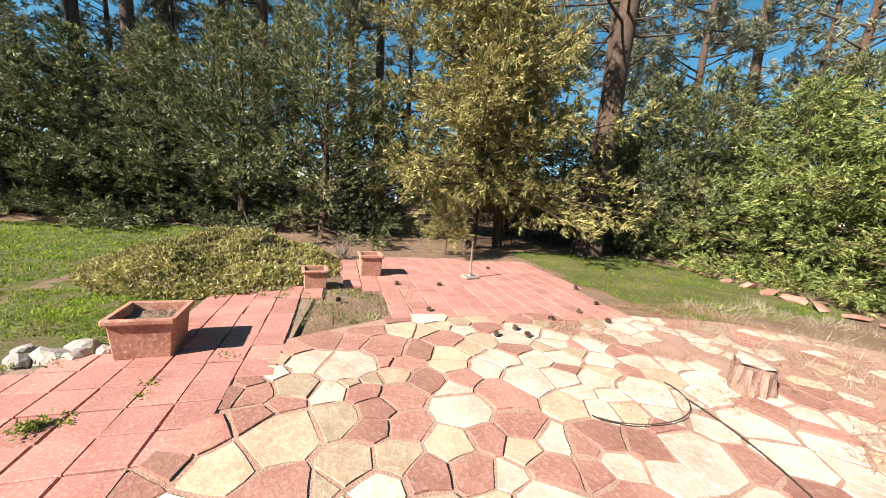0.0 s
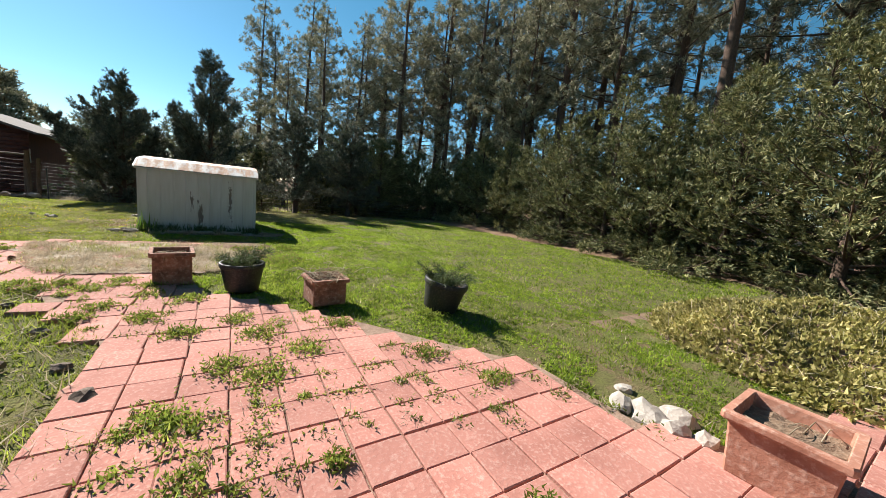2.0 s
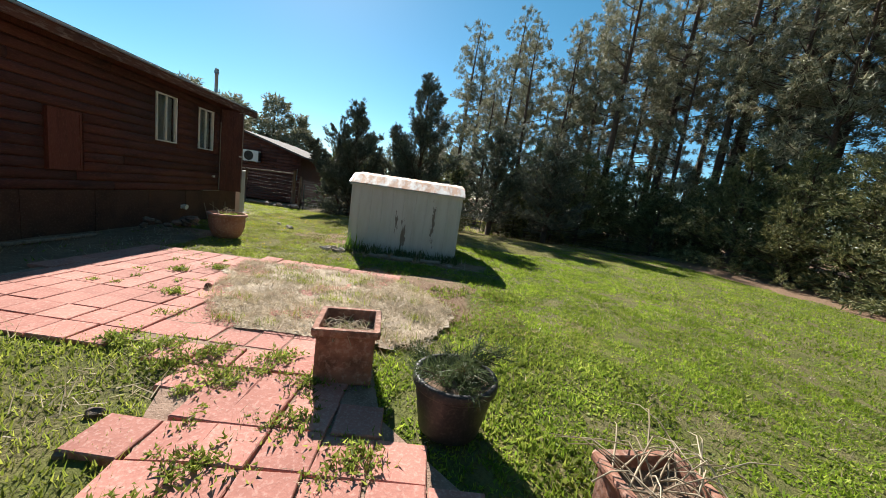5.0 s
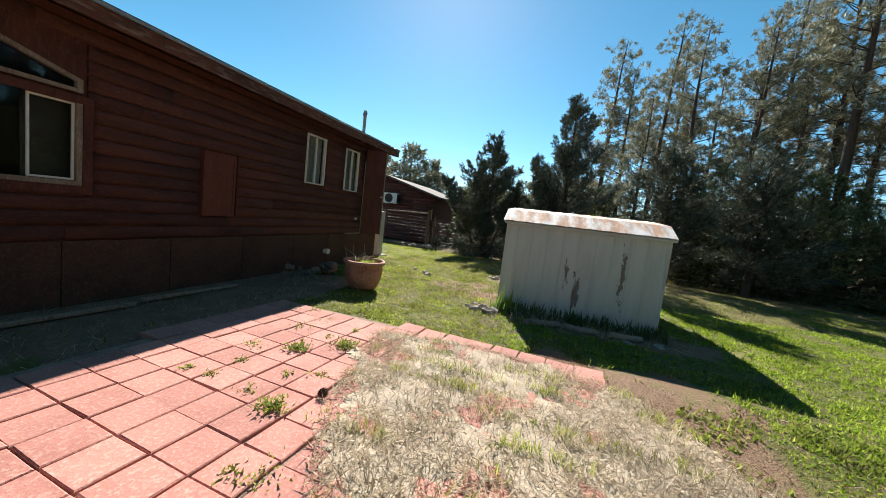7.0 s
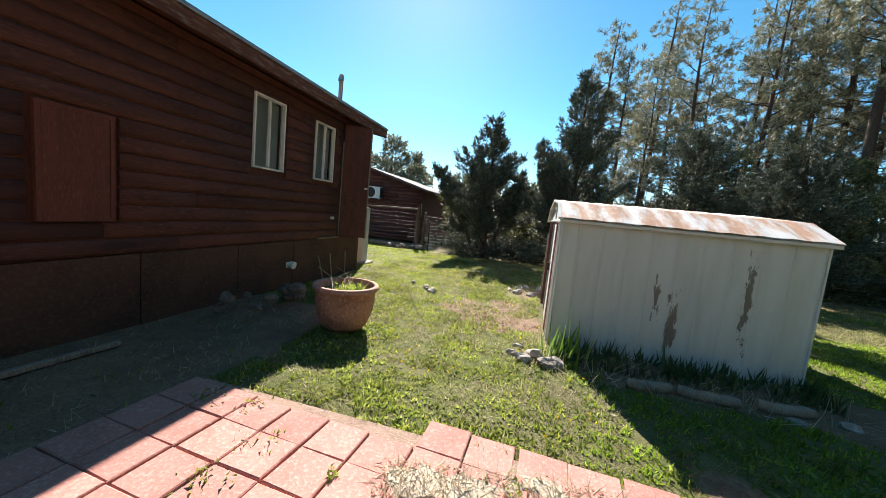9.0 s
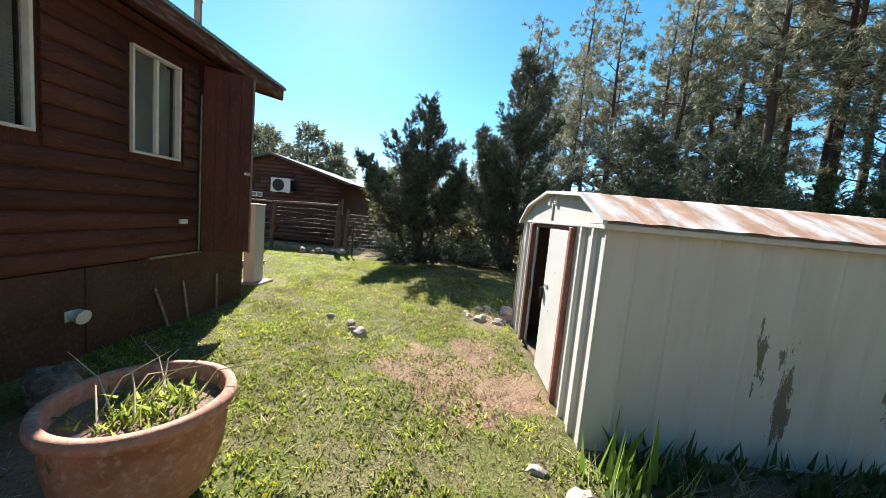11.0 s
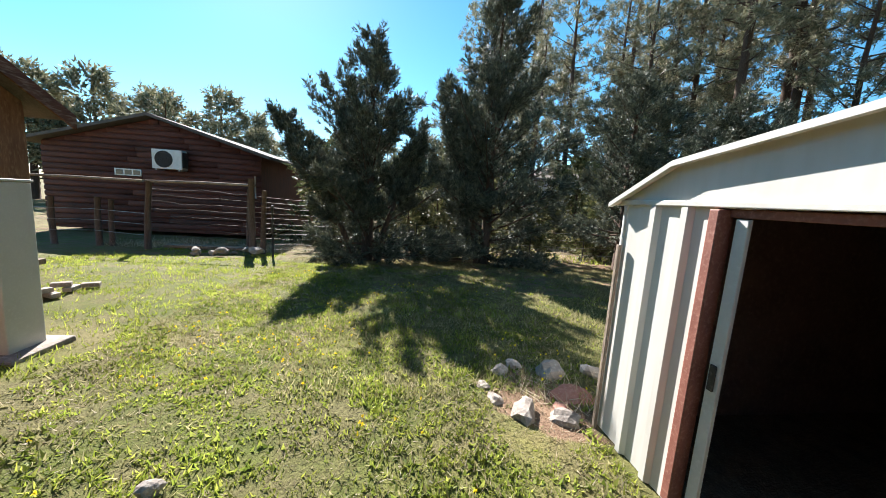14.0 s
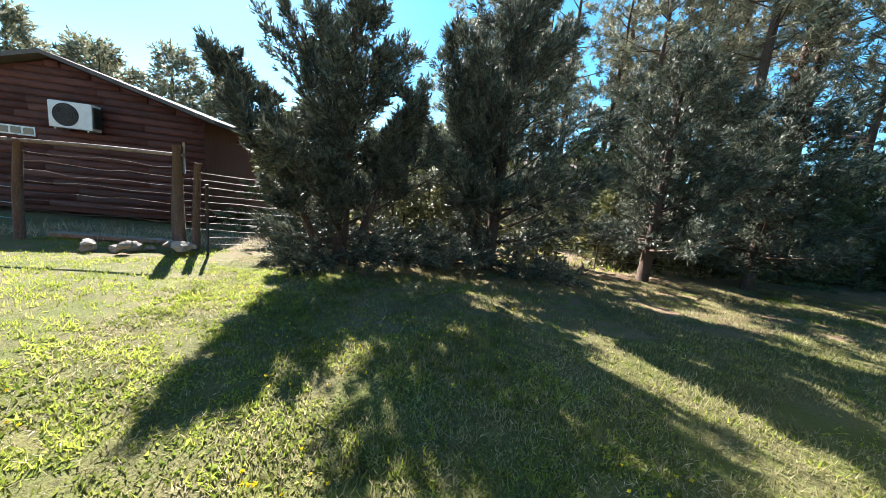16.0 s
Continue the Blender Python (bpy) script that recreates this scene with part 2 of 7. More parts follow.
def tri_mesh(name, verts, mat):
    """A mesh of loose triangles from an (n, 3, 3) array."""
    verts = np.asarray(verts, dtype=np.float32).reshape(-1, 3)
    n = len(verts) // 3
    me = bpy.data.meshes.new(name)
    me.vertices.add(3 * n)
    me.vertices.foreach_set("co", verts.ravel())
    me.loops.add(3 * n)
    me.loops.foreach_set("vertex_index", np.arange(3 * n, dtype=np.int32))
    me.polygons.add(n)
    me.polygons.foreach_set("loop_start", np.arange(0, 3 * n, 3, dtype=np.int32))
    me.update(calc_edges=True)
    me.materials.append(mat)
    return me


def unit(v):
    return v / np.maximum(np.linalg.norm(v, axis=-1, keepdims=True), 1e-6)


def blades(rng, centres, ways, count, length, width, spread):
    """Leaf blades: round each centre, count thin triangles that point along its way, fanned out by spread."""
    c = np.repeat(centres, count, axis=0)
    d = unit(np.repeat(ways, count, axis=0) + rng.normal(0, spread, (len(c), 3)))
    side = unit(np.cross(d, rng.normal(0, 1, (len(c), 3))))
    ln = (length * rng.uniform(0.6, 1.3, (len(c), 1)))
    w = width * rng.uniform(0.7, 1.3, (len(c), 1))
    base = c + rng.normal(0, length * 0.25, (len(c), 3))
    return np.stack([base - side * w, base + side * w, base + d * ln], axis=1)

# ---- ground ----
def lawn_share(x, y):
    """1 on the lawn, 0 on bare soil and needle litter."""
    x, y = x + 0.5 * noise.noise(Vector((x * 1.1, y * 1.1, 11))), y + 0.5 * noise.noise(Vector((x * 1.1, y * 1.1, 23)))
    s = 1.0
    if x > 4.6:
        return max(0.0, min(1.0, (x - 4.9) / 0.5, (10.4 - x) / 0.8, (y - 3.3 + 0.0 * x) / 0.8, (10.2 - y) / 0.8))
    far = 13.4 + 0.05 * (x + 10) if x < -4 else 13.2 - 1.5 * (x + 4)
    s = min(s, (far - y) / 0.8)
    if x > -0.8:
        s = min(s, 0.25)
    elif x > -4.2:
        s = min(s, 0.6)
    if y < -3.85 and -12.9 < x:
        s = min(s, 0.0)
    if -13.1 < x < -12.1 and -0.95 < y < 2.2:
        s = min(s, 0.0)
    if -16.7 < x < -15.9 and -1.7 < y < -0.9:
        s = min(s, 0.25)
    if -15.0 < x < -13.2 and -2.6 < y < -1.2:
        s = min(s, 0.3)
    if -11.0 < x < -8.2 and -0.3 < y < 1.6:
        s = min(s, 0.32 + 0.14 * max(0.0, y - 0.6))
    if x < -19.5 and y > -3.2:
        s = min(s, 0.5)
    if x < -22.5:
        s = min(s, 0.47 if y > -5 else 0.55)
    return max(0.0, min(1.0, s))


PATIO = [(-1.05, 0.3), (-1.1, 2.0), (-0.45, 3.8), (-0.25, 5.9), (-1.55, 5.9), (-1.6, 4.2), (-2.4, 3.55), (-3.4, 3.5), (-4.1, 2.9), (-5.0, 2.2), (-5.9, 1.3), (-6.6, 0.62), (-7.3, 0.45), (-7.3, -1.1), (-6.4, -0.75), (-5.2, -0.05), (-4.5, 0.15), (-3.0, 0.25)]
PATIO_WEST = [(-7.28, 0.3), (-10.62, 0.3), (-10.62, -3.85), (-7.28, -3.85)]
PATIO_FAR = [(0.9, 4.55), (4.45, 4.2), (4.95, 8.2), (1.3, 8.6), (-0.1, 7.9), (0.25, 6.1), (0.9, 5.6)]
FLAGS = [(-1.24, 0.42), (-1.2, 2.0), (-0.56, 3.85), (0.9, 4.5), (4.4, 4.17), (6.0, 3.7), (7.4, 2.4), (7.6, -0.6), (2.0, -1.6), (-0.8, -1.6)]


def in_outline(poly, x, y):
    hit = False
    for (x0, y0), (x1, y1) in zip(poly, poly[1:] + poly[:1]):
        if (y0 > y) != (y1 > y) and x < (x1 - x0) * (y - y0) / (y1 - y0) + x0:
            hit = not hit
    return hit


def build_ground():
    xs = np.unique(np.concatenate([np.linspace(-400, -40, 13), np.linspace(-40, -27, 14), np.arange(-26, 13.01, 0.25), np.linspace(14, 40, 14), np.linspace(50, 400, 12)]))
    ys = np.unique(np.concatenate([np.linspace(-400, -40, 13), np.linspace(-40, -8, 17), np.arange(-7, 17.01, 0.25), np.linspace(18, 40, 12), np.linspace(50, 400, 12)]))
    nx, ny = len(xs), len(ys)
    co, share = [], []
    for y in ys:
        for x in xs:
            rise = 0.0
            if y > 13:
                rise += min((y - 13) * 0.035, 2.0)
            bump = 0.03 * noise.noise(Vector((x * 0.6, y * 0.6, 0))) + 0.012 * noise.noise(Vector((x * 2.1, y * 2.1, 3)))
            under = 0.07 if any(in_outline(p, x, y) for p in (PATIO, PATIO_WEST, PATIO_FAR, FLAGS)) else 0.0
            co.append((x, y, ground_z(x) + rise + bump - 0.03 - under))
            share.append(lawn_share(x, y))
    faces = [(j * nx + i, j * nx + i + 1, (j + 1) * nx + i + 1, (j + 1) * nx + i) for j in range(ny - 1) for i in range(nx - 1)]
    me = bpy.data.meshes.new("ground")
    me.from_pydata(co, [], faces)
    at = me.attributes.new("lawn", "FLOAT", "POINT")
    at.data.foreach_set("value", share)
    for p in me.polygons:
        p.use_smooth = True
    m, nt, b, geo = start("ground_cover", 0.95, 0, 0.15)
    attr = nt.nodes.new("ShaderNodeAttribute")
    attr.attribute_name = "lawn"
    pos = geo.outputs["Position"]
    broad, mid, fine = noise_tex(nt, 0.55, 5, 0.65, pos), noise_tex(nt, 3.5, 5, 0.7, pos), noise_tex(nt, 45, 4, 0.7, pos)
    soil = ramp_mix(nt, steps(nt, mid, 0.35, 0.7), (0.19, 0.12, 0.078), (0.30, 0.20, 0.13))
    soil = ramp_mix(nt, steps(nt, fine, 0.45, 0.7), soil, (0.14, 0.085, 0.055))
    # lawn floor tones are darkened to stand in for shade between the blades
    green = ramp_mix(nt, steps(nt, mid, 0.3, 0.7), (0.080, 0.098, 0.02), (0.145, 0.15, 0.042))
    green = ramp_mix(nt, steps(nt, fine, 0.45, 0.75), green, (0.065, 0.06, 0.028))
    green = ramp_mix(nt, steps(nt, broad, 0.55, 0.78), green, (0.25, 0.22, 0.07))
    thatch = ramp_mix(nt, steps(nt, fine, 0.4, 0.7), (0.20, 0.155, 0.09), (0.085, 0.062, 0.036))
    green = ramp_mix(nt, maths(nt, "MULTIPLY", steps(nt, noise_tex(nt, 1.5, 4, 0.65, pos), 0.42, 0.58), 0.5), green, thatch)
    mask = maths(nt, "ADD", attr.outputs["Fac"], maths(nt, "MULTIPLY", maths(nt, "SUBTRACT", mid, 0.5), 1.1))
    nt.links.new(ramp_mix(nt, steps(nt, mask, 0.4, 0.6), soil, green), b.inputs["Base Color"])
    add_bump(nt, b, maths(nt, "ADD", mid, fine), 0.9, 0.03)
    me.materials.append(m)
    return tagged(new("ground", me), "spring lawn with patches of bare soil and pine litter", "ground", kind="structure")


build_ground()

# ---- house with log siding ----
def rects(x0, x1, z0, z1, holes):
    """The rectangle less its holes, as rectangles."""
    xs = sorted({x0, x1, *[v for h in holes for v in h[:2] if x0 < v < x1]})
    out = []
    for a, b in zip(xs, xs[1:]):
        spans, z = [], z0
        for h in sorted((h for h in holes if h[0] <= a and h[1] >= b), key=lambda h: h[2]):
            if h[2] > z:
                spans.append((z, h[2]))
            z = max(z, h[3])
        if z < z1:
            spans.append((z, z1))
        out += [(a, b, s, e) for s, e in spans]
    return out


def log_board(length, pitch, bulge, name, mat):
    """A half-round siding log along x from 0, its back on y = 0, facing +y."""
    prof = [(0, 0.004), (bulge * 0.62, 0.012), (bulge * 0.93, pitch * 0.25), (bulge, pitch * 0.5), (bulge * 0.9, pitch * 0.78), (bulge * 0.55, pitch - 0.012), (0, pitch - 0.004)]
    b = bmesh.new()
    n = max(2, int(length / 0.8))
    rows = []
    for i in range(n + 1):
        x = length * i / n
        rows.append([b.verts.new((x, p[0] + 0.004 * noise.noise(Vector((x * 2.3, p[1] * 20, length))), p[1])) for p in prof])
    for r, s in zip(rows, rows[1:]):
        for k in range(len(prof) - 1):
            b.faces.new((r[k], r[k + 1], s[k + 1], s[k])).smooth = True
    b.faces.new(rows[0])
    b.faces.new(list(reversed(rows[-1])))
    bmesh.ops.recalc_face_normals(b, faces=b.faces)
    return mesh_of(name, b, mat)


GLASS, nt_, b_, g_ = start("clear_window_glass", 0.02, 0, 0.5)
b_.inputs["Base Color"].default_value = (0.75, 0.8, 0.8, 1)
b_.inputs["Transmission Weight"].default_value = 1.0
INSIDE = surface("dim_room_lining", (0.10, 0.085, 0.07), (0.06, 0.05, 0.04), (0.14, 0.12, 0.10), 2, 20, 0.9, bump=0.1)


def build_house():
    rng = random.Random(4)
    yw = -5.45
    house = thing("house", None, None, "dark red-brown log-sided house with a low eave", "house")
    west, east, skirt, top = -15.93, 9.0, 0.36, 2.80
    wins = [(-13.27, -12.65, 1.47, 2.51), (-14.66, -14.06, 1.46, 2.50)]
    big = (-9.03, -6.7, 0.98, 1.93)
    peak = (-9.03, -6.7, 1.99, 2.50)
    holes = wins + [big, peak]
    walls = [part("wall", box(a, c, yw - 0.14, yw, z0, z1), PANELWOOD, house, "red-brown log siding") for a, c, z0, z1 in rects(west, east, skirt, top, holes)]
    wall = walls[0]
    part("corner_board", box(west - 0.02, west + 0.012, yw - 0.03, yw + 0.05, skirt + 0.002, top - 0.01, 0.004), PANELWOOD, house)
    pitch = 0.168
    k = 0
    z = skirt
    blocks = holes + [(-10.97, -10.42, 0.70, 1.68), (-15.60, -14.97, 0.36, 2.72)]
    while z + pitch <= top + 0.02:
        x = west
        spans = []
        for h in sorted((h for h in blocks if h[2] - 0.03 < z + pitch * 0.7 and h[3] + 0.03 > z + pitch * 0.3), key=lambda h: h[0]):
            if h[0] - 0.04 > x:
                spans.append((x, h[0] - 0.045))
            x = h[1] + 0.045
        spans.append((x, east))
        for a, c in spans:
            while c - a > 0.05:
                ln = min(c - a, rng.uniform(2.6, 4.4))
                if c - a - ln < 0.6:
                    ln = c - a
                o = part("log", log_board(ln - 0.004, pitch, 0.033, "log", LOGWOOD), None, wall)
                o.location = (a, yw - 0.002, z + rng.uniform(-0.003, 0.003))
                a += ln
        z += pitch
        k += 1
    # skirting in panels below the floor line
    x = west
    while x < east:
        w = rng.uniform(1.1, 1.25)
        o = part("skirting_panel", box(x + 0.004, min(x + w, east) - 0.004, yw - 0.06, yw + 0.012 + rng.uniform(0, 0.01), -0.62, skirt - 0.004, 0.004), SKIRT, house)
        x += w
    part("ledge", box(-15.0, -14.25, yw + 0.002, yw + 0.05, 0.352, 0.378, 0.006), WEATHERED, house, "broken pale ledge board")
    # walls round the rest of the house
    part("side_wall", box(west, west + 0.14, -13.4, yw - 0.14, -0.6, 2.6), LOGWOOD, house)
    part("back_wall", box(west, east, -13.6, -13.4, -0.6, 2.6), LOGWOOD, house)
    part("side_wall", box(east - 0.14, east, -13.4, yw - 0.14, -0.6, 2.6), LOGWOOD, house)
    part("floor", box(west + 0.14, east - 0.14, -13.4, yw - 0.14, 0.2, 0.34), INSIDE, house)
    part("ceiling", box(west + 0.14, east - 0.14, -13.4, yw - 0.14, 2.54, 2.58), INSIDE, house)
    for x in (west, east - 0.14):
        b = prism([(yw - 0.14, 2.604), (yw - 0.14, 2.95), (-9.4, 3.80), (-13.4, 2.95), (-13.4, 2.604)], x, x + 0.14)
        b.transform(Matrix(((0, 0, 1, 0), (1, 0, 0, 0), (0, 1, 0, 0), (0, 0, 0, 1))))
        bmesh.ops.recalc_face_normals(b, faces=b.faces)
        part("gable_wall", b, LOGWOOD, house)
    # roof: low slope rising away, with fascia, soffit and drip edge
    b = bmesh.new()
    prof = [(-5.14, 2.885), (-9.4, 3.85), (-13.9, 2.885), (-13.9, 2.95), (-9.4, 3.93), (-5.14, 2.95)]
    ends = [[b.verts.new((x, y, z)) for y, z in prof] for x in (-16.40, east + 0.4)]
    for i in range(6):
        b.faces.new((ends[0][i], ends[0][(i + 1) % 6], ends[1][(i + 1) % 6], ends[1][i]))
    b.faces.new(ends[0])
    b.faces.new(ends[1])
    bmesh.ops.recalc_face_normals(b, faces=b.faces)
    part("roof", b, ROOFING, house)
    x = -16.37
    while x < east + 0.4:
        w = min(rng.uniform(2.4, 3.6), east + 0.4 - x)
        part("fascia_board", box(x + 0.003, x + w - 0.003, -5.155, -5.125, 2.725, 2.882, 0.004), FASCIA, house, "peeling brown fascia board")
        x += w
    part("soffit", box(-16.3, east + 0.3, yw + 0.05, -5.16, 2.80, 2.82), PANELWOOD, house)
    part("drip_edge", box(-16.40, east + 0.4, -5.14, -5.105, 2.887, 2.925, 0.004), GALV, house, "pale metal drip edge")
    # end rake board over the corner
    b = prism([(-5.15, 2.72), (-5.15, 2.88), (-9.4, 3.84), (-9.4, 3.68)], 0, 0.035)
    b.transform(Matrix.Translation((-16.385, 0, 0)) @ Matrix(((0, 0, 1, 0), (1, 0, 0, 0), (0, 1, 0, 0), (0, 0, 0, 1))))
    part("rake_board", b, FASCIA, house)
    # windows
    for n, (a, c, z0, z1) in enumerate(wins):
        w = part("window", frame_bars(a, c, z0, z1, yw - 0.05, yw + 0.035, 0.026), WHITEFRAME, house, "white-framed sliding window with blinds")
        m = (a + c) / 2
        part("mullion", box(m - 0.016, m + 0.016, yw - 0.03, yw + 0.02, z0 + 0.036, z1 - 0.036, 0.003), WHITEFRAME, w)
        for s, e in ((a + 0.036, m - 0.017), (m + 0.017, c - 0.036)):
            p = part("pane", box(s, e, yw - 0.022, yw - 0.017, z0 + 0.036, z1 - 0.036), GLASS, w)
            p.visible_shadow = False
        blind = None
        z = z0 + 0.04
        while z < z1 - 0.05:
            blind = box(a + 0.04, c - 0.04, yw - 0.085, yw - 0.078, z, z + 0.022, bm=blind)
            z += 0.026
        part("blind", blind, BLIND, w, "pale slatted blind")
        part("curtain", box(a + 0.04, c - 0.04, yw - 0.13, yw - 0.12, z0, z1), BLIND, w)
    a, c, z0, z1 = big
    w = part("window", frame_bars(a, c, z0, z1, yw - 0.05, yw + 0.04, 0.05), WEATHERED, house, "large picture window with worn wooden frame")
    for f in (0.30, 0.70):
        m = a + (c - a) * f
        part("mullion", box(m - 0.025, m + 0.025, yw - 0.03, yw + 0.03, z0 + 0.051, z1 - 0.051, 0.003), WEATHERED, w)
    for s, e in ((a + 0.05, a + (c - a) * 0.3 - 0.026), (a + (c - a) * 0.3 + 0.026, a + (c - a) * 0.7 - 0.026), (a + (c - a) * 0.7 + 0.026, c - 0.05)):
        part("pane", box(s, e, yw - 0.02, yw - 0.015, z0 + 0.052, z1 - 0.052), GLASS, w).visible_shadow = False
    part("sash", frame_bars(a + 0.056, a + 0.42, z0 + 0.056, z1 - 0.056, yw - 0.012, yw + 0.01, 0.022), WHITEFRAME, w, "white sliding sash")
    part("curtain", box(a + 0.06, a + 0.42, yw - 0.12, yw - 0.11, z0, z1), INSIDE, w, "dim lace curtain")
    part("casing", frame_bars(a - 0.09, c + 0.09, z0 - 0.09, z1 + 0.03, yw, yw + 0.045, 0.085), PANELWOOD, w, "dark red-brown window casing")
    # transom with sloping head
    a, c, z0, z1 = peak
    m = (a + c) / 2
    outer = [(a, z0), (c, z0), (c, z0 + 0.14), (m, z1), (a, z0 + 0.14)]
    inner = [(a + 0.05, z0 + 0.04), (c - 0.05, z0 + 0.04), (c - 0.05, z0 + 0.115), (m, z1 - 0.055), (a + 0.05, z0 + 0.115)]
    b = bmesh.new()
    rows = [[b.verts.new((x, y, z)) for x, z in pts] for pts, y in ((outer, yw - 0.03), (outer, yw + 0.04), (inner, yw + 0.04), (inner, yw - 0.03))]
    for r, s in zip(rows, rows[1:] + rows[:1]):
        for i in range(5):
            b.faces.new((r[i], r[(i + 1) % 5], s[(i + 1) % 5], s[i]))
    bmesh.ops.recalc_face_normals(b, faces=b.faces)
    t = part("transom", b, WEATHERED, house, "transom window with sloping head")
    pane = prism([(x, z) for x, z in inner], 0, 0.005)
    pane.transform(Matrix.Translation((0, yw - 0.015, 0)) @ Matrix(((1, 0, 0, 0), (0, 0, -1, 0), (0, 1, 0, 0), (0, 0, 0, 1))))
    part("pane", pane, GLASS, t).visible_shadow = False
    for s in (-1, 1):
        b = prism([(m, z1 + 0.002), (m, 2.56), (m + s * (c - m), 2.56), (m + s * (c - m), z0 + 0.142)], 0, 0.1)
        b.transform(Matrix.Translation((0, yw + 0.02, 0)) @ Matrix(((1, 0, 0, 0), (0, 0, -1, 0), (0, 1, 0, 0), (0, 0, 0, 1))))
        part("gable_filler", b, PANELWOOD, t)
    # red hatch
    h = part("hatch", box(-10.93, -10.46, yw, yw + 0.05, 0.73, 1.65, 0.006), HATCHRED, house, "flat faded red hatch panel")
    part("hatch_trim", frame_bars(-10.97, -10.42, 0.70, 1.68, yw, yw + 0.056, 0.038), HATCHRED, h)
    # boarded closet door at the corner, standing ajar
    d = part("closet_door", box(0, 0.53, -0.018, 0.018, 0.38, 2.66, 0.004), PANELWOOD, house, "dark grooved closet door standing ajar")
    d.matrix_basis = pose(-14.95, -5.385, 0, 0, 0, 127.5)
    for i in range(4):
        x = 0.53 * (i + 0.5) / 4
        part("groove_board", box(x - 0.060, x + 0.060, -0.027, -0.0185, 0.39, 2.65, 0.003), PANELWOOD, d)
    part("edge_strip", box(0.531, 0.556, -0.032, 0.02, 0.36, 2.64, 0.004), WEATHERED, d, "pale weathered edge strip")
    part("hinge_strip", box(-0.022, -0.004, -0.034, 0.01, 0.4, 2.3, 0.003), WEATHERED, d, "pale worn hinge strip")
    part("knob", tube([(0.47, -0.027, 1.42), (0.47, -0.07, 1.42)], [0.014, 0.02], 8), WHITEFRAME, d)
    part("hasp", box(0.49, 0.53, -0.045, -0.028, 1.40, 1.44, 0.004), GALV, d)
    part("outlet", box(-14.74, -14.64, yw + 0.03, yw + 0.07, 0.735, 0.79, 0.006), WHITEFRAME, house, "white outdoor outlet cover")
    # flue pipe on the roof
    f = part("flue", tube([(-15.5, -5.9, 2.85), (-15.5, -5.9, 3.72)], [0.045, 0.045], 12), GALV, house, "galvanised roof flue")
    part("flue_cap", tube([(-15.5, -5.9, 3.7), (-15.5, -5.9, 3.76), (-15.5, -5.9, 3.84)], [0.065, 0.065, 0.04], 12), GALV, f)
    part("vent_pipe", tube([(-11.2, -6.2, 2.95), (-11.2, -6.2, 3.17)], [0.04, 0.04], 10), DARKMETAL, house)


def frame_bars(a, c, z0, z1, y0, y1, t):
    b = box(a, c, y0, y1, z0, z0 + t, 0.003)
    b = box(a, c, y0, y1, z1 - t, z1, 0.003, b)
    b = box(a, a + t, y0, y1, z0 + t, z1 - t, 0.003, b)
    return box(c - t, c, y0, y1, z0 + t, z1 - t, 0.003, b)


build_house()


# ---- second log building with the air conditioner ----
FARTHER = Matrix.Translation((2.16, 0.0, -0.1)) @ Matrix.Scale(1.17, 4)


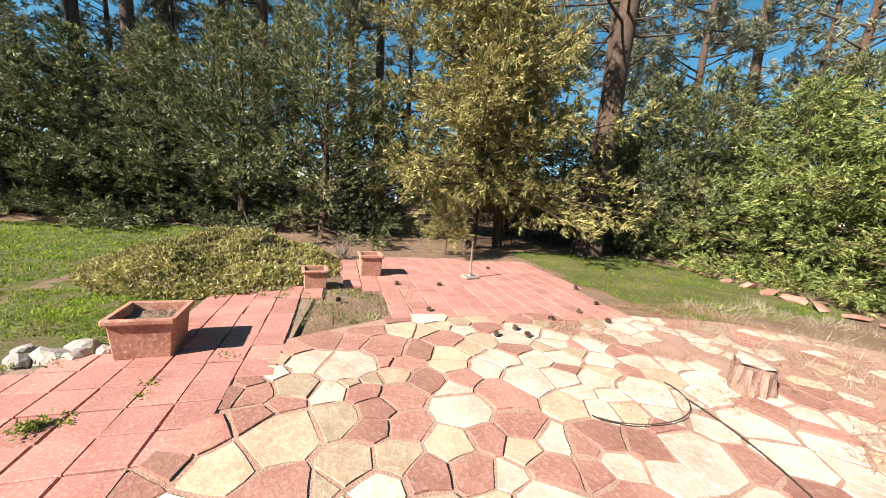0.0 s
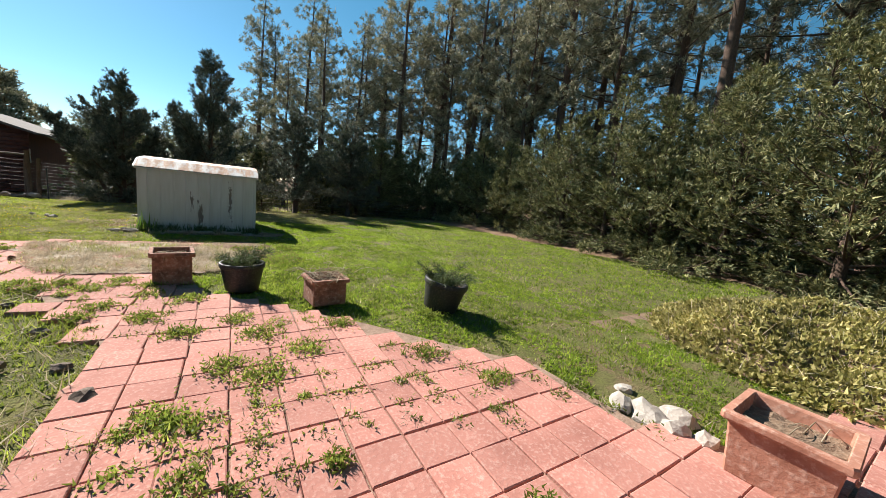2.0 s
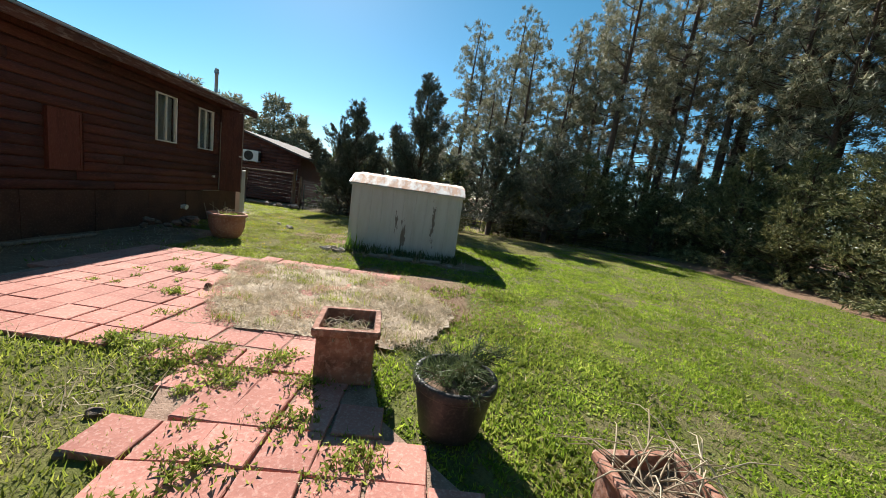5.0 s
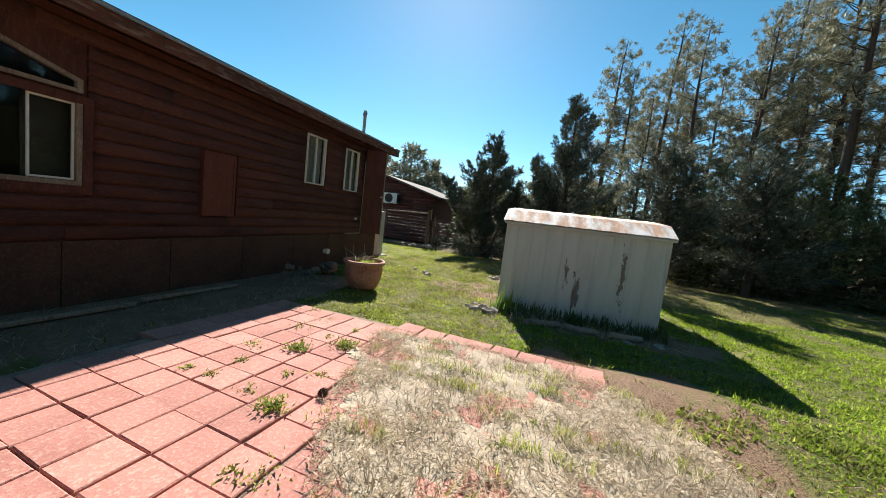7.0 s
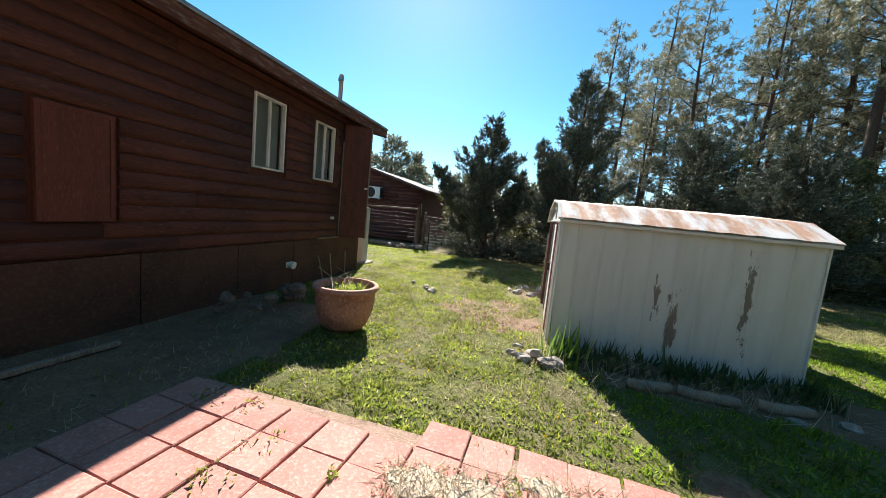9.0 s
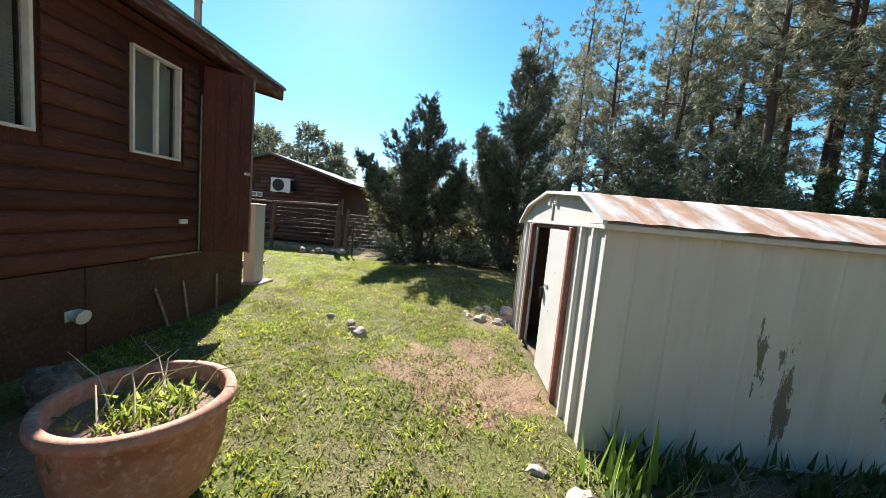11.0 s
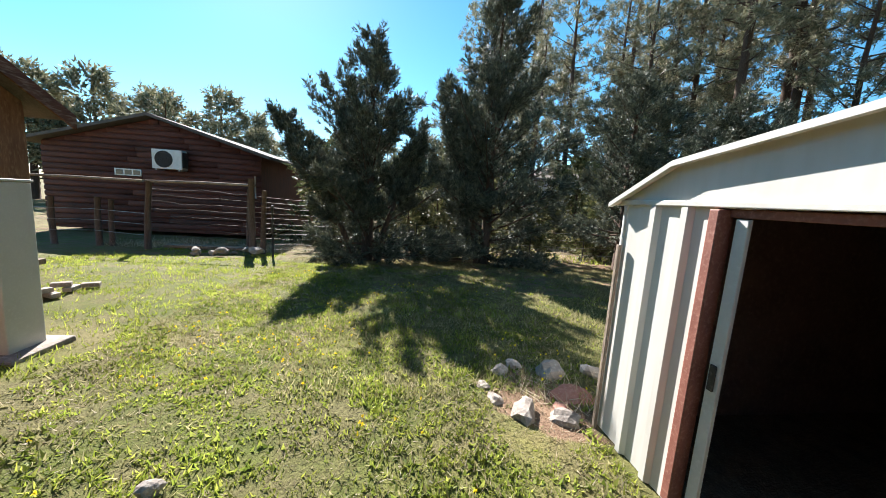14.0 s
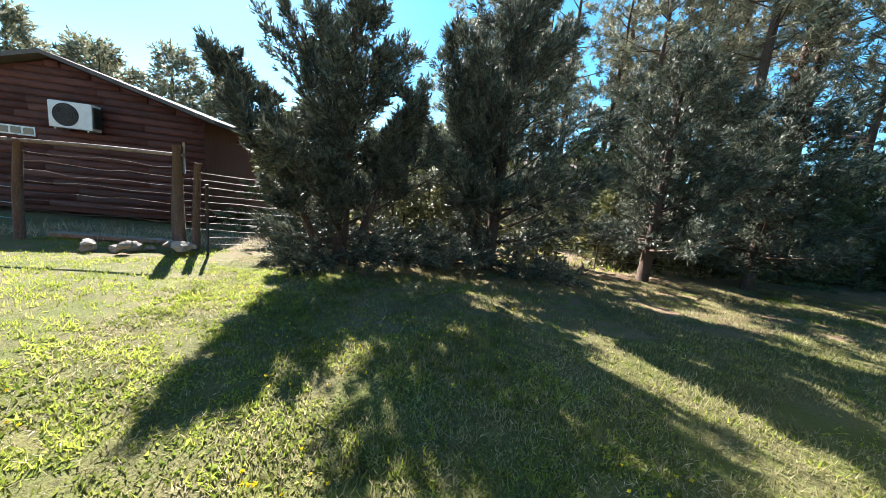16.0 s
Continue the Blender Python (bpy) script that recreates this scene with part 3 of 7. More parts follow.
def build_cabin():
    rng = random.Random(9)
    xw, ym, zr, ze, half = -25.6, -9.8, 2.9, 2.0, 3.1
    cabin = thing("log_cabin", None, None, "dark red-brown log outbuilding with a gable end", "building")
    cabin.matrix_basis = FARTHER
    base = -0.6
    out = [(ym - half, base), (ym + half, base), (ym + half, ze - 0.03), (ym, zr - 0.03), (ym - half, ze - 0.03)]
    b = prism(out, -7.0, 0)
    b.transform(Matrix.Translation((xw, 0, 0)) @ Matrix(((0, 0, 1, 0), (1, 0, 0, 0), (0, 1, 0, 0), (0, 0, 0, 1))))
    wall = part("wall", b, PANELWOOD, cabin, "red-brown log siding")
    pitch, z = 0.168, -0.5
    turn = Matrix.Rotation(radians(-90), 4, "Z")
    while z < zr - 0.15:
        hi = z + pitch
        reach = half if hi < ze else half * max(0.0, (zr - hi) / (zr - ze))
        y0, y1 = ym - reach, ym + reach
        while y1 - y0 > 0.1:
            ln = min(y1 - y0, rng.uniform(2.2, 3.6))
            if y1 - y0 - ln < 0.5:
                ln = y1 - y0
            o = part("log", log_board(ln, pitch, 0.05, "log", LOGWOOD), None, wall)
            o.matrix_basis = Matrix.Translation((xw - 0.002, y0 + ln, z)) @ turn
            y0 += ln
        z += pitch
    for s in (-1, 1):
        b = bmesh.new()
        a = (ym, zr), (ym + s * (half + 0.35), ze - 0.10)
        vs = [[b.verts.new((x, y, zz + dz)) for (y, zz) in a for dz in (0, 0.09)] for x in (xw + 0.35, xw - 7.3)]
        for f in ((0, 1, 3, 2),):
            b.faces.new([vs[0][i] for i in f])
            b.faces.new([vs[1][i] for i in reversed(f)])
        for i, j in ((0, 1), (1, 3), (3, 2), (2, 0)):
            b.faces.new((vs[0][i], vs[0][j], vs[1][j], vs[1][i]))
        bmesh.ops.recalc_face_normals(b, faces=b.faces)
        part("roof", b, ROOFING, cabin, "grey shingle roof with a pale edge")
    w = part("window", box(xw, xw + 0.06, -10.95, -10.2, 1.10, 1.31, 0.004), WHITEFRAME, cabin, "small white sliding window")
    for y in (-10.9, -10.66, -10.42):
        part("pane", box(xw + 0.061, xw + 0.066, y, y + 0.19, 1.135, 1.275), DARKGLASS, w)
    ac = thing("air_conditioner", box(xw + 0.12, xw + 0.42, -9.66, -8.83, 1.37, 1.95, 0.015), WHITEFRAME, "white outdoor air conditioner unit on the log wall", "air conditioner")
    ac.matrix_basis = FARTHER
    ring = bmesh.new()
    for r in (0.24, 0.19, 0.14, 0.09, 0.04):
        tube([(xw + 0.428, -9.33 + r * math.cos(a), 1.66 + r * math.sin(a)) for a in np.linspace(0, 2 * math.pi, 25)], 0.007, 5, ring)
    part("fan_guard", ring, DARKMETAL, ac)
    b = tube([(xw + 0.415, -9.33, 1.66), (xw + 0.424, -9.33, 1.66)], [0.25, 0.25], 28)
    part("fan_recess", b, DARKMETAL, ac, "dark round fan opening")
    part("side_grille", box(xw + 0.15, xw + 0.40, -8.829, -8.80, 1.43, 1.89, 0.004), DARKMETAL, ac)
    for z in (1.34,):
        for y in (-9.58, -8.95):
            part("bracket", box(xw + 0.02, xw + 0.40, y, y + 0.04, z - 0.01, z + 0.028), GALV, ac)


build_cabin()


# ---- small wooden outbuilding behind the corner ----
def build_outbuilding():
    ply = surface("weathered_plywood", (0.20, 0.10, 0.055), (0.11, 0.05, 0.03), (0.33, 0.20, 0.11), 2.5, 18, 0.85, grain=(2.5, 2.5, 0.5), bump=0.4)
    ob = thing("wooden_outbuilding", None, None, "small weathered plywood outbuilding raised on blocks", "shed")
    ob.matrix_basis = Matrix.Translation((2.54, 0.35, -0.22)) @ Matrix.Scale(1.2, 4)
    x0, x1, xm, yf, yb = -19.0, -16.35, -17.7, -7.5, -10.4
    pts = [(x0, -0.12), (x1, -0.12), (x1, 2.0), (xm, 2.72), (x0, 2.0)]
    b = prism(pts, 0, yf - yb)
    b.transform(Matrix.Translation((0, yf, 0)) @ Matrix(((1, 0, 0, 0), (0, 0, -1, 0), (0, 1, 0, 0), (0, 0, 0, 1))))
    bmesh.ops.recalc_face_normals(b, faces=b.faces)
    part("body", b, ply, ob)
    x = x0
    while x < x1 - 0.02:
        w = min(0.6, x1 - x)
        part("panel", box(x + 0.004, x + w - 0.004, yf + 0.001, yf + 0.014, -0.1, 1.95, 0.002), ply, ob)
        x += w
    for s in (-1, 1):
        pts = [(xm, 2.73), (xm + s * 1.66, 1.85), (xm + s * 1.66, 1.93), (xm, 2.82)]
        b = prism(pts, 0, yf - yb + 0.5)
        b.transform(Matrix.Translation((0, yf + 0.3, 0)) @ Matrix(((1, 0, 0, 0), (0, 0, -1, 0), (0, 1, 0, 0), (0, 0, 0, 1))))
        bmesh.ops.recalc_face_normals(b, faces=b.faces)
        part("roof", b, ROOFING, ob)
        pts = [(xm, 2.61), (xm + s * 1.66, 1.73), (xm + s * 1.66, 1.925), (xm, 2.815)]
        b = prism(pts, 0, 0.03)
        b.transform(Matrix.Translation((0, yf + 0.34, 0)) @ Matrix(((1, 0, 0, 0), (0, 0, -1, 0), (0, 1, 0, 0), (0, 0, 0, 1))))
        bmesh.ops.recalc_face_normals(b, faces=b.faces)
        part("rake_board", b, FASCIA, ob)
    for x in (-18.8, -17.7, -16.6):
        part("block", box(x - 0.18, x + 0.18, yf - 0.35, yf - 0.02, -0.55, -0.125, 0.01), ROCK, ob)
        part("block", box(x - 0.18, x + 0.18, yb + 0.02, yb + 0.35, -0.55, -0.125, 0.01), ROCK, ob)
    part("skid", box(x0 - 0.05, x1, yf - 0.02, yf + 0.06, -0.2, -0.122, 0.006), WEATHERED, ob)


build_outbuilding()


# ---- utility pedestal by the house corner ----
def build_pedestal():
    g = ground_z(-16.9)
    ob = thing("utility_pedestal", box(-17.17, -16.85, -6.00, -5.80, g - 0.05, 0.99, 0.012), WHITEMETAL, "tall beige metal utility pedestal on a concrete pad", "utility box")
    part("lid", box(-17.18, -16.84, -6.01, -5.79, 0.992, 1.012, 0.005), WHITEMETAL, ob)
    part("meter_box", box(-17.12, -16.90, -6.16, -6.004, 0.28, 0.96, 0.012), WHITEMETAL, ob, "beige meter box")
    part("meter", tube([(-16.90, -6.13, 0.84), (-16.82, -6.14, 0.84), (-16.79, -6.14, 0.84)], [0.075, 0.07, 0.05], 16), WHITEFRAME, ob, "round glass meter")
    part("conduit", tube([(-16.93, -6.09, 0.28), (-16.82, -6.10, 0.12), (-16.52, -6.12, -0.2), (-16.37, -6.12, g - 0.05)], 0.028, 8), DARKMETAL, ob)
    b = box(-17.3, -16.72, -6.12, -5.66, g - 0.08, g + 0.02, 0.02)
    thing("concrete_pad", b, ROCK, "rough pale concrete pad under the pedestal", "pad")
    ob = thing("brick_pile", None, None, "small pile of bricks and boards by the outbuilding", "debris")
    rr = random.Random(3)
    for i in range(7):
        o = part("brick", box(-0.1, 0.1, -0.05, 0.05, 0, 0.06, 0.006), ROCK, ob)
        o.matrix_basis = pose(-18.4 - rr.random() * 0.9, -6.75 - rr.random() * 0.5, ground_z(-18.6) + (0.06 if i > 4 else -0.01), 0, 0, rr.uniform(0, 180))


build_pedestal()

# ---- metal garden shed ----
def shed_paint():
    """Cream enamel that has flaked off to brown steel in two long tears and a few spots."""
    m, nt, b, geo = start("cream_shed_enamel", 0.42, 0, 0.4)
    pos = geo.outputs["Position"]
    sep = nt.nodes.new("ShaderNodeSeparateXYZ")
    nt.links.new(pos, sep.inputs[0])
    co = stretched(nt, geo, 1, 3.2, 1.1)
    tear, streak = noise_tex(nt, 5.5, 8, 0.75, co), noise_tex(nt, 3.0, 3, 0.6, stretched(nt, geo, 2.5, 2.5, 0.35))
    mask = None
    for y0, zc, zh, wide in ((0.21, 0.05, 0.46, 0.075), (0.91, 0.42, 0.60, 0.06), (0.02, 0.38, 0.30, 0.05)):
        dy = maths(nt, "DIVIDE", maths(nt, "ABSOLUTE", maths(nt, "SUBTRACT", sep.outputs[1], y0), 0.0), wide)
        dz = maths(nt, "DIVIDE", maths(nt, "ABSOLUTE", maths(nt, "SUBTRACT", sep.outputs[2], zc), 0.0), zh)
        d = maths(nt, "MAXIMUM", dy, dz)
        one = maths(nt, "SUBTRACT", 1.45 if y0 > 0 else 1.2, d)
        mask = one if mask is None else maths(nt, "MAXIMUM", mask, one)
    face = maths(nt, "GREATER_THAN", sep.outputs[0], -13.12)
    mask = maths(nt, "MULTIPLY", maths(nt, "ADD", maths(nt, "MULTIPLY", mask, 0.34), maths(nt, "MULTIPLY", maths(nt, "SUBTRACT", tear, 0.5), 1.5)), face)
    flake = steps(nt, mask, 0.29, 0.305)
    c = ramp_mix(nt, steps(nt, streak, 0.4, 0.75), (0.565, 0.55, 0.515), (0.485, 0.465, 0.42))
    c = ramp_mix(nt, steps(nt, noise_tex(nt, 50, 3, 0.6, pos), 0.6, 0.8), c, (0.55, 0.53, 0.485))
    nt.links.new(ramp_mix(nt, flake, c, (0.17, 0.14, 0.12)), b.inputs["Base Color"])
    add_bump(nt, b, maths(nt, "SUBTRACT", noise_tex(nt, 9, 3, 0.6, pos), flake), 0.15, 0.004)
    return m


def rusty_sheet():
    m, nt, b, geo = start("rusty_roof_sheet", 0.8, 0.0, 0.2)
    pos = geo.outputs["Position"]
    wave = noise_tex(nt, 2.6, 5, 0.65, stretched(nt, geo, 0.55, 1.9, 0.55))
    c = ramp_mix(nt, steps(nt, wave, 0.42, 0.56), (0.68, 0.64, 0.60), (0.50, 0.29, 0.19))
    c = ramp_mix(nt, steps(nt, noise_tex(nt, 8, 4, 0.6, pos), 0.52, 0.7), c, (0.60, 0.42, 0.30))
    nt.links.new(c, b.inputs["Base Color"])
    add_bump(nt, b, noise_tex(nt, 30, 3, 0.6, pos), 0.1, 0.004)
    return m


def ribbed(length, z0, z1, ribs, depth, wide, first):
    """A sheet along x from 0 to length, facing -y, with raised ribs; zf gives its top."""
    xs = [0.0]
    ys = [0.0]
    for r in ribs:
        for dx, dy in ((-wide / 2 - 0.008, 0), (-wide / 2 + 0.012, depth), (wide / 2 - 0.012, depth), (wide / 2 + 0.008, 0)):
            if 0 < r + dx < length:
                xs.append(r + dx)
                ys.append(-dy)
    xs.append(length)
    ys.append(0.0)
    b = bmesh.new()
    lo = [b.verts.new((x, y, z0)) for x, y in zip(xs, ys)]
    hi = [b.verts.new((x, y, z1)) for x, y in zip(xs, ys)]
    bl = [b.verts.new((x, y + 0.012, z0)) for x, y in zip(xs, ys)]
    bh = [b.verts.new((x, y + 0.012, z1)) for x, y in zip(xs, ys)]
    for i in range(len(xs) - 1):
        b.faces.new((lo[i], lo[i + 1], hi[i + 1], hi[i]))
        b.faces.new((bl[i + 1], bl[i], bh[i], bh[i + 1]))
        b.faces.new((hi[i], hi[i + 1], bh[i + 1], bh[i]))
        b.faces.new((lo[i + 1], lo[i], bl[i], bl[i + 1]))
    for i in (0, len(xs) - 1):
        b.faces.new((lo[i], hi[i], bh[i], bl[i]))
    bmesh.ops.recalc_face_normals(b, faces=b.faces)
    return b


def build_shed():
    enamel, rust = shed_paint(), rusty_sheet()
    shed = thing("garden_shed", None, None, "cream metal garden shed with rusty roof and half-open door", "shed")
    xw, xe, ys, yn, zt = -15.84, -13.05, -1.13, 1.56, 1.15
    zb = -0.46
    # door side: two ribbed sheets beside the opening
    left = ribbed(0.67, zb, zt, [0.275, 0.50], 0.028, 0.065, 0)
    left.transform(Matrix.Translation((xw, ys, 0)))
    part("wall_sheet", left, enamel, shed)
    right = ribbed(0.60, zb, zt, [0.18, 0.415], 0.030, 0.06, 0)
    right.transform(Matrix.Translation((xe - 0.60, ys, 0)))
    part("wall_sheet", right, enamel, shed)
    # long side towards the patio, with shallow seams
    ribs = [0.2 + 0.272 * i for i in range(10)]
    side = ribbed(yn - ys, zb, zt, ribs, 0.008, 0.03, 0)
    side.transform(Matrix.Translation((xe, ys, 0)) @ Matrix.Rotation(radians(90), 4, "Z"))
    part("wall_sheet", side, enamel, shed)
    side = ribbed(yn - ys, zb, zt, ribs, 0.02, 0.06, 0)
    side.transform(Matrix.Translation((xw, yn, 0)) @ Matrix.Rotation(radians(-90), 4, "Z"))
    part("wall_sheet", side, enamel, shed)
    back = ribbed(xe - xw, zb, zt, [0.3 * i + 0.2 for i in range(9)], 0.02, 0.06, 0)
    back.transform(Matrix.Translation((xe, yn, 0)) @ Matrix.Rotation(radians(180), 4, "Z"))
    part("wall_sheet", back, enamel, shed)
    for x, y in ((xw, ys), (xe, ys), (xe, yn), (xw, yn)):
        part("corner_post", box(x - 0.012, x + 0.012, y - 0.012, y + 0.012, zb, zt, 0.004), enamel, shed)
    # roof profile, west eave to east eave
    prof = [(-15.93, 1.12), (-15.42, 1.35), (-14.5, 1.47), (-13.46, 1.385), (-12.97, 1.17)]
    y0, y1 = ys - 0.05, yn + 0.06
    b = bmesh.new()
    n = 10
    up = []
    for j in range(n * 4 + 1):
        y = y0 + (y1 - y0) * j / (n * 4)
        rib = 0.006 if j % 4 in (1, 2) and 0 < j < n * 4 else 0.0
        up.append([b.verts.new((x, y, z + rib + 0.012)) for x, z in prof])
    dn = [[b.verts.new((x, y, z)) for x, z in prof] for y in (y0, y1)]
    for r, s in zip(up, up[1:]):
        for i in range(4):
            b.faces.new((r[i], r[i + 1], s[i + 1], s[i]))
    for i in range(4):
        b.faces.new((dn[0][i], dn[1][i], dn[1][i + 1], dn[0][i + 1]))
        b.faces.new((up[0][i], dn[0][i], dn[0][i + 1], up[0][i + 1]))
        b.faces.new((up[-1][i + 1], dn[1][i + 1], dn[1][i], up[-1][i]))
    bmesh.ops.recalc_face_normals(b, faces=b.faces)
    part("roof", b, rust, shed, "rust-streaked ribbed sheet roof")
    for y, name in ((ys - 0.012, "gable"), (yn - 0.008, "gable")):
        g = prism([(x, z - 0.002) for x, z in prof][::-1] + [], 0, 0.02)
        g.transform(Matrix.Translation((0, y + 0.02, 0)) @ Matrix(((1, 0, 0, 0), (0, 0, -1, 0), (0, 1, 0, 0), (0, 0, 0, 1))))
        bmesh.ops.recalc_face_normals(g, faces=g.faces)
        part(name, g, enamel, shed)
    # edge trim of the roof over the gable and its lower flange
    for (xa, za), (xb, zb2) in zip(prof, prof[1:]):
        t = prism([(xa, za - 0.014), (xb, zb2 - 0.014), (xb, zb2 + 0.016), (xa, za + 0.016)], 0, 0.03)
        t.transform(Matrix.Translation((0, y0 + 0.004, 0)) @ Matrix(((1, 0, 0, 0), (0, 0, -1, 0), (0, 1, 0, 0), (0, 0, 0, 1))))
        bmesh.ops.recalc_face_normals(t, faces=t.faces)
        part("roof_trim", t, enamel, shed)
    part("flange", box(xw - 0.02, xe + 0.02, ys - 0.032, ys - 0.014, 1.128, 1.158, 0.005), enamel, shed)
    part("gable_seam", box(-14.41, -14.37, ys - 0.028, ys - 0.013, 1.166, 1.45, 0.005), enamel, shed)
    part("eave_trim", box(-13.03, -12.985, y0, y1, 1.125, 1.168, 0.006), enamel, shed)
    for x in (-14.50, -14.28):
        v = bmesh.new()
        tube([(x, ys - 0.016, 1.372), (x, ys - 0.03, 1.372), (x, ys - 0.036, 1.372)], [0.048, 0.046, 0.034], 18, v)
        vent = part("round_vent", v, WHITEFRAME, shed, "small round louvred vent")
        for k in range(4):
            part("louvre", box(x - 0.034, x + 0.034, ys - 0.041, ys - 0.034, 1.338 + k * 0.02, 1.343 + k * 0.02), WHITEFRAME, vent)
    # opening with brown jambs, head track and sliding door
    part("jamb", box(-15.172, -15.118, ys - 0.05, ys + 0.03, zb + 0.05, 1.12, 0.006), BROWNTRIM, shed, "red-brown door jamb")
    part("jamb", box(-13.735, -13.672, ys - 0.04, ys + 0.03, zb, 1.12, 0.006), BROWNTRIM, shed, "red-brown door jamb")
    part("head_track", box(-15.115, -13.725, ys + 0.004, ys + 0.04, 1.085, 1.125, 0.005), BROWNTRIM, shed)
    part("door_stile", box(-15.075, -15.015, ys - 0.004, ys + 0.018, zb + 0.08, 1.08, 0.004), WHITEMETAL, shed)
    part("latch", box(-15.062, -15.028, ys - 0.016, ys - 0.005, 0.27, 0.40, 0.006), DARKMETAL, shed)
    door = part("sliding_door", box(-14.40, -13.738, ys - 0.016, ys + 0.002, zb + 0.02, 1.083, 0.006), WHITEMETAL, shed, "flat white sliding door")
    part("handle", box(-14.39, -14.37, ys - 0.055, ys - 0.017, 0.33, 0.45, 0.006), DARKMETAL, door)
    part("hasp_plate", box(-14.34, -14.23, ys - 0.026, ys - 0.017, 0.465, 0.505, 0.004), GALV, door)
    for x, z in ((-14.05, 0.66), (-14.13, 0.26)):
        part("screw", tube([(x, ys - 0.016, z), (x, ys - 0.020, z)], [0.005, 0.004], 8), DARKMETAL, door)
    # inside
    part("floor", box(xw + 0.02, xe - 0.02, ys + 0.02, yn - 0.02, -0.44, -0.40), SOIL, shed)
    # added dark sheets over the pale enamel backs put shade into the interior
    darkening = surface("shed_darkening_sheet", (0.20, 0.14, 0.12), (0.13, 0.09, 0.075), (0.28, 0.21, 0.18), 3, 30, 0.7, bump=0.1)
    part("inner_lining", box(xe - 0.035, xe - 0.03, ys + 0.04, yn - 0.04, zb + 0.07, 1.10), darkening, shed)
    part("inner_lining", box(xw + 0.03, xw + 0.035, ys + 0.04, yn - 0.04, zb + 0.07, 1.10), darkening, shed)
    part("inner_lining", box(xw + 0.04, xe - 0.04, yn - 0.035, yn - 0.03, zb + 0.07, 1.10), darkening, shed)
    part("inner_lining", box(xw + 0.04, xe - 0.04, ys + 0.04, yn - 0.04, 1.102, 1.107), darkening, shed)
    part("inner_lining", box(xe - 0.74, xe - 0.04, ys + 0.034, ys + 0.038, zb + 0.07, 1.10), darkening, shed)
    part("inner_rail", box(xw + 0.03, xe - 0.03, yn - 0.06, yn - 0.02, 0.3, 0.36), DARKMETAL, shed)
    b = box(-15.835, -15.805, -1.172, -1.15, -0.47, 0.86, 0.004)
    post = thing("wooden_stake", b, WEATHERED, "weathered stake leaning against the shed corner", "stake")
    b = box(-15.93, -15.90, -0.88, -0.84, -0.47, 0.85, 0.004)
    thing("wooden_stake", b, WEATHERED, "weathered stake beside the shed corner", "stake")


build_shed()

# ---- trees ----
def curve_points(p0, way, length, bend, n=5):
    """Points along a limb that starts at p0 and bends by bend (upward if positive)."""
    pts, p, d = [np.array(p0, float)], np.array(p0, float), unit(np.array(way, float))
    for _ in range(n - 1):
        d = unit(d + np.array((0, 0, bend / n)))
        p = p + d * length / (n - 1)
        pts.append(p.copy())
    return np.array(pts)


def sprays(rng, centres, ways, count, length, blade, width):
    """Feathery sprays: from each centre a short stem along its way, with blades to both sides."""
    c = np.repeat(centres, count, axis=0)
    d = np.repeat(ways, count, axis=0)
    side = unit(np.cross(ways, rng.normal(0, 1, ways.shape)))
    side = np.repeat(side, count, axis=0) * np.tile(np.where(np.arange(count) % 2 == 0, 1.0, -1.0), len(centres))[:, None]
    s = np.tile(np.linspace(0.0, 1.0, count), len(centres))[:, None] * length * np.repeat(rng.uniform(0.6, 1.35, (len(centres), 1)), count, axis=0)
    base = c + d * s + rng.normal(0, blade * 0.16, (len(c), 3))
    way = unit(d * 1.0 + side * 0.5 + rng.normal(0, 0.28, (len(c), 3)))
    flat = unit(np.cross(way, rng.normal(0, 1, (len(c), 3))))
    ln = blade * rng.uniform(0.6, 1.35, (len(c), 1))
    w = width * rng.uniform(0.7, 1.3, (len(c), 1))
    return np.stack([base - flat * w, base + flat * w, base + way * ln], axis=1)


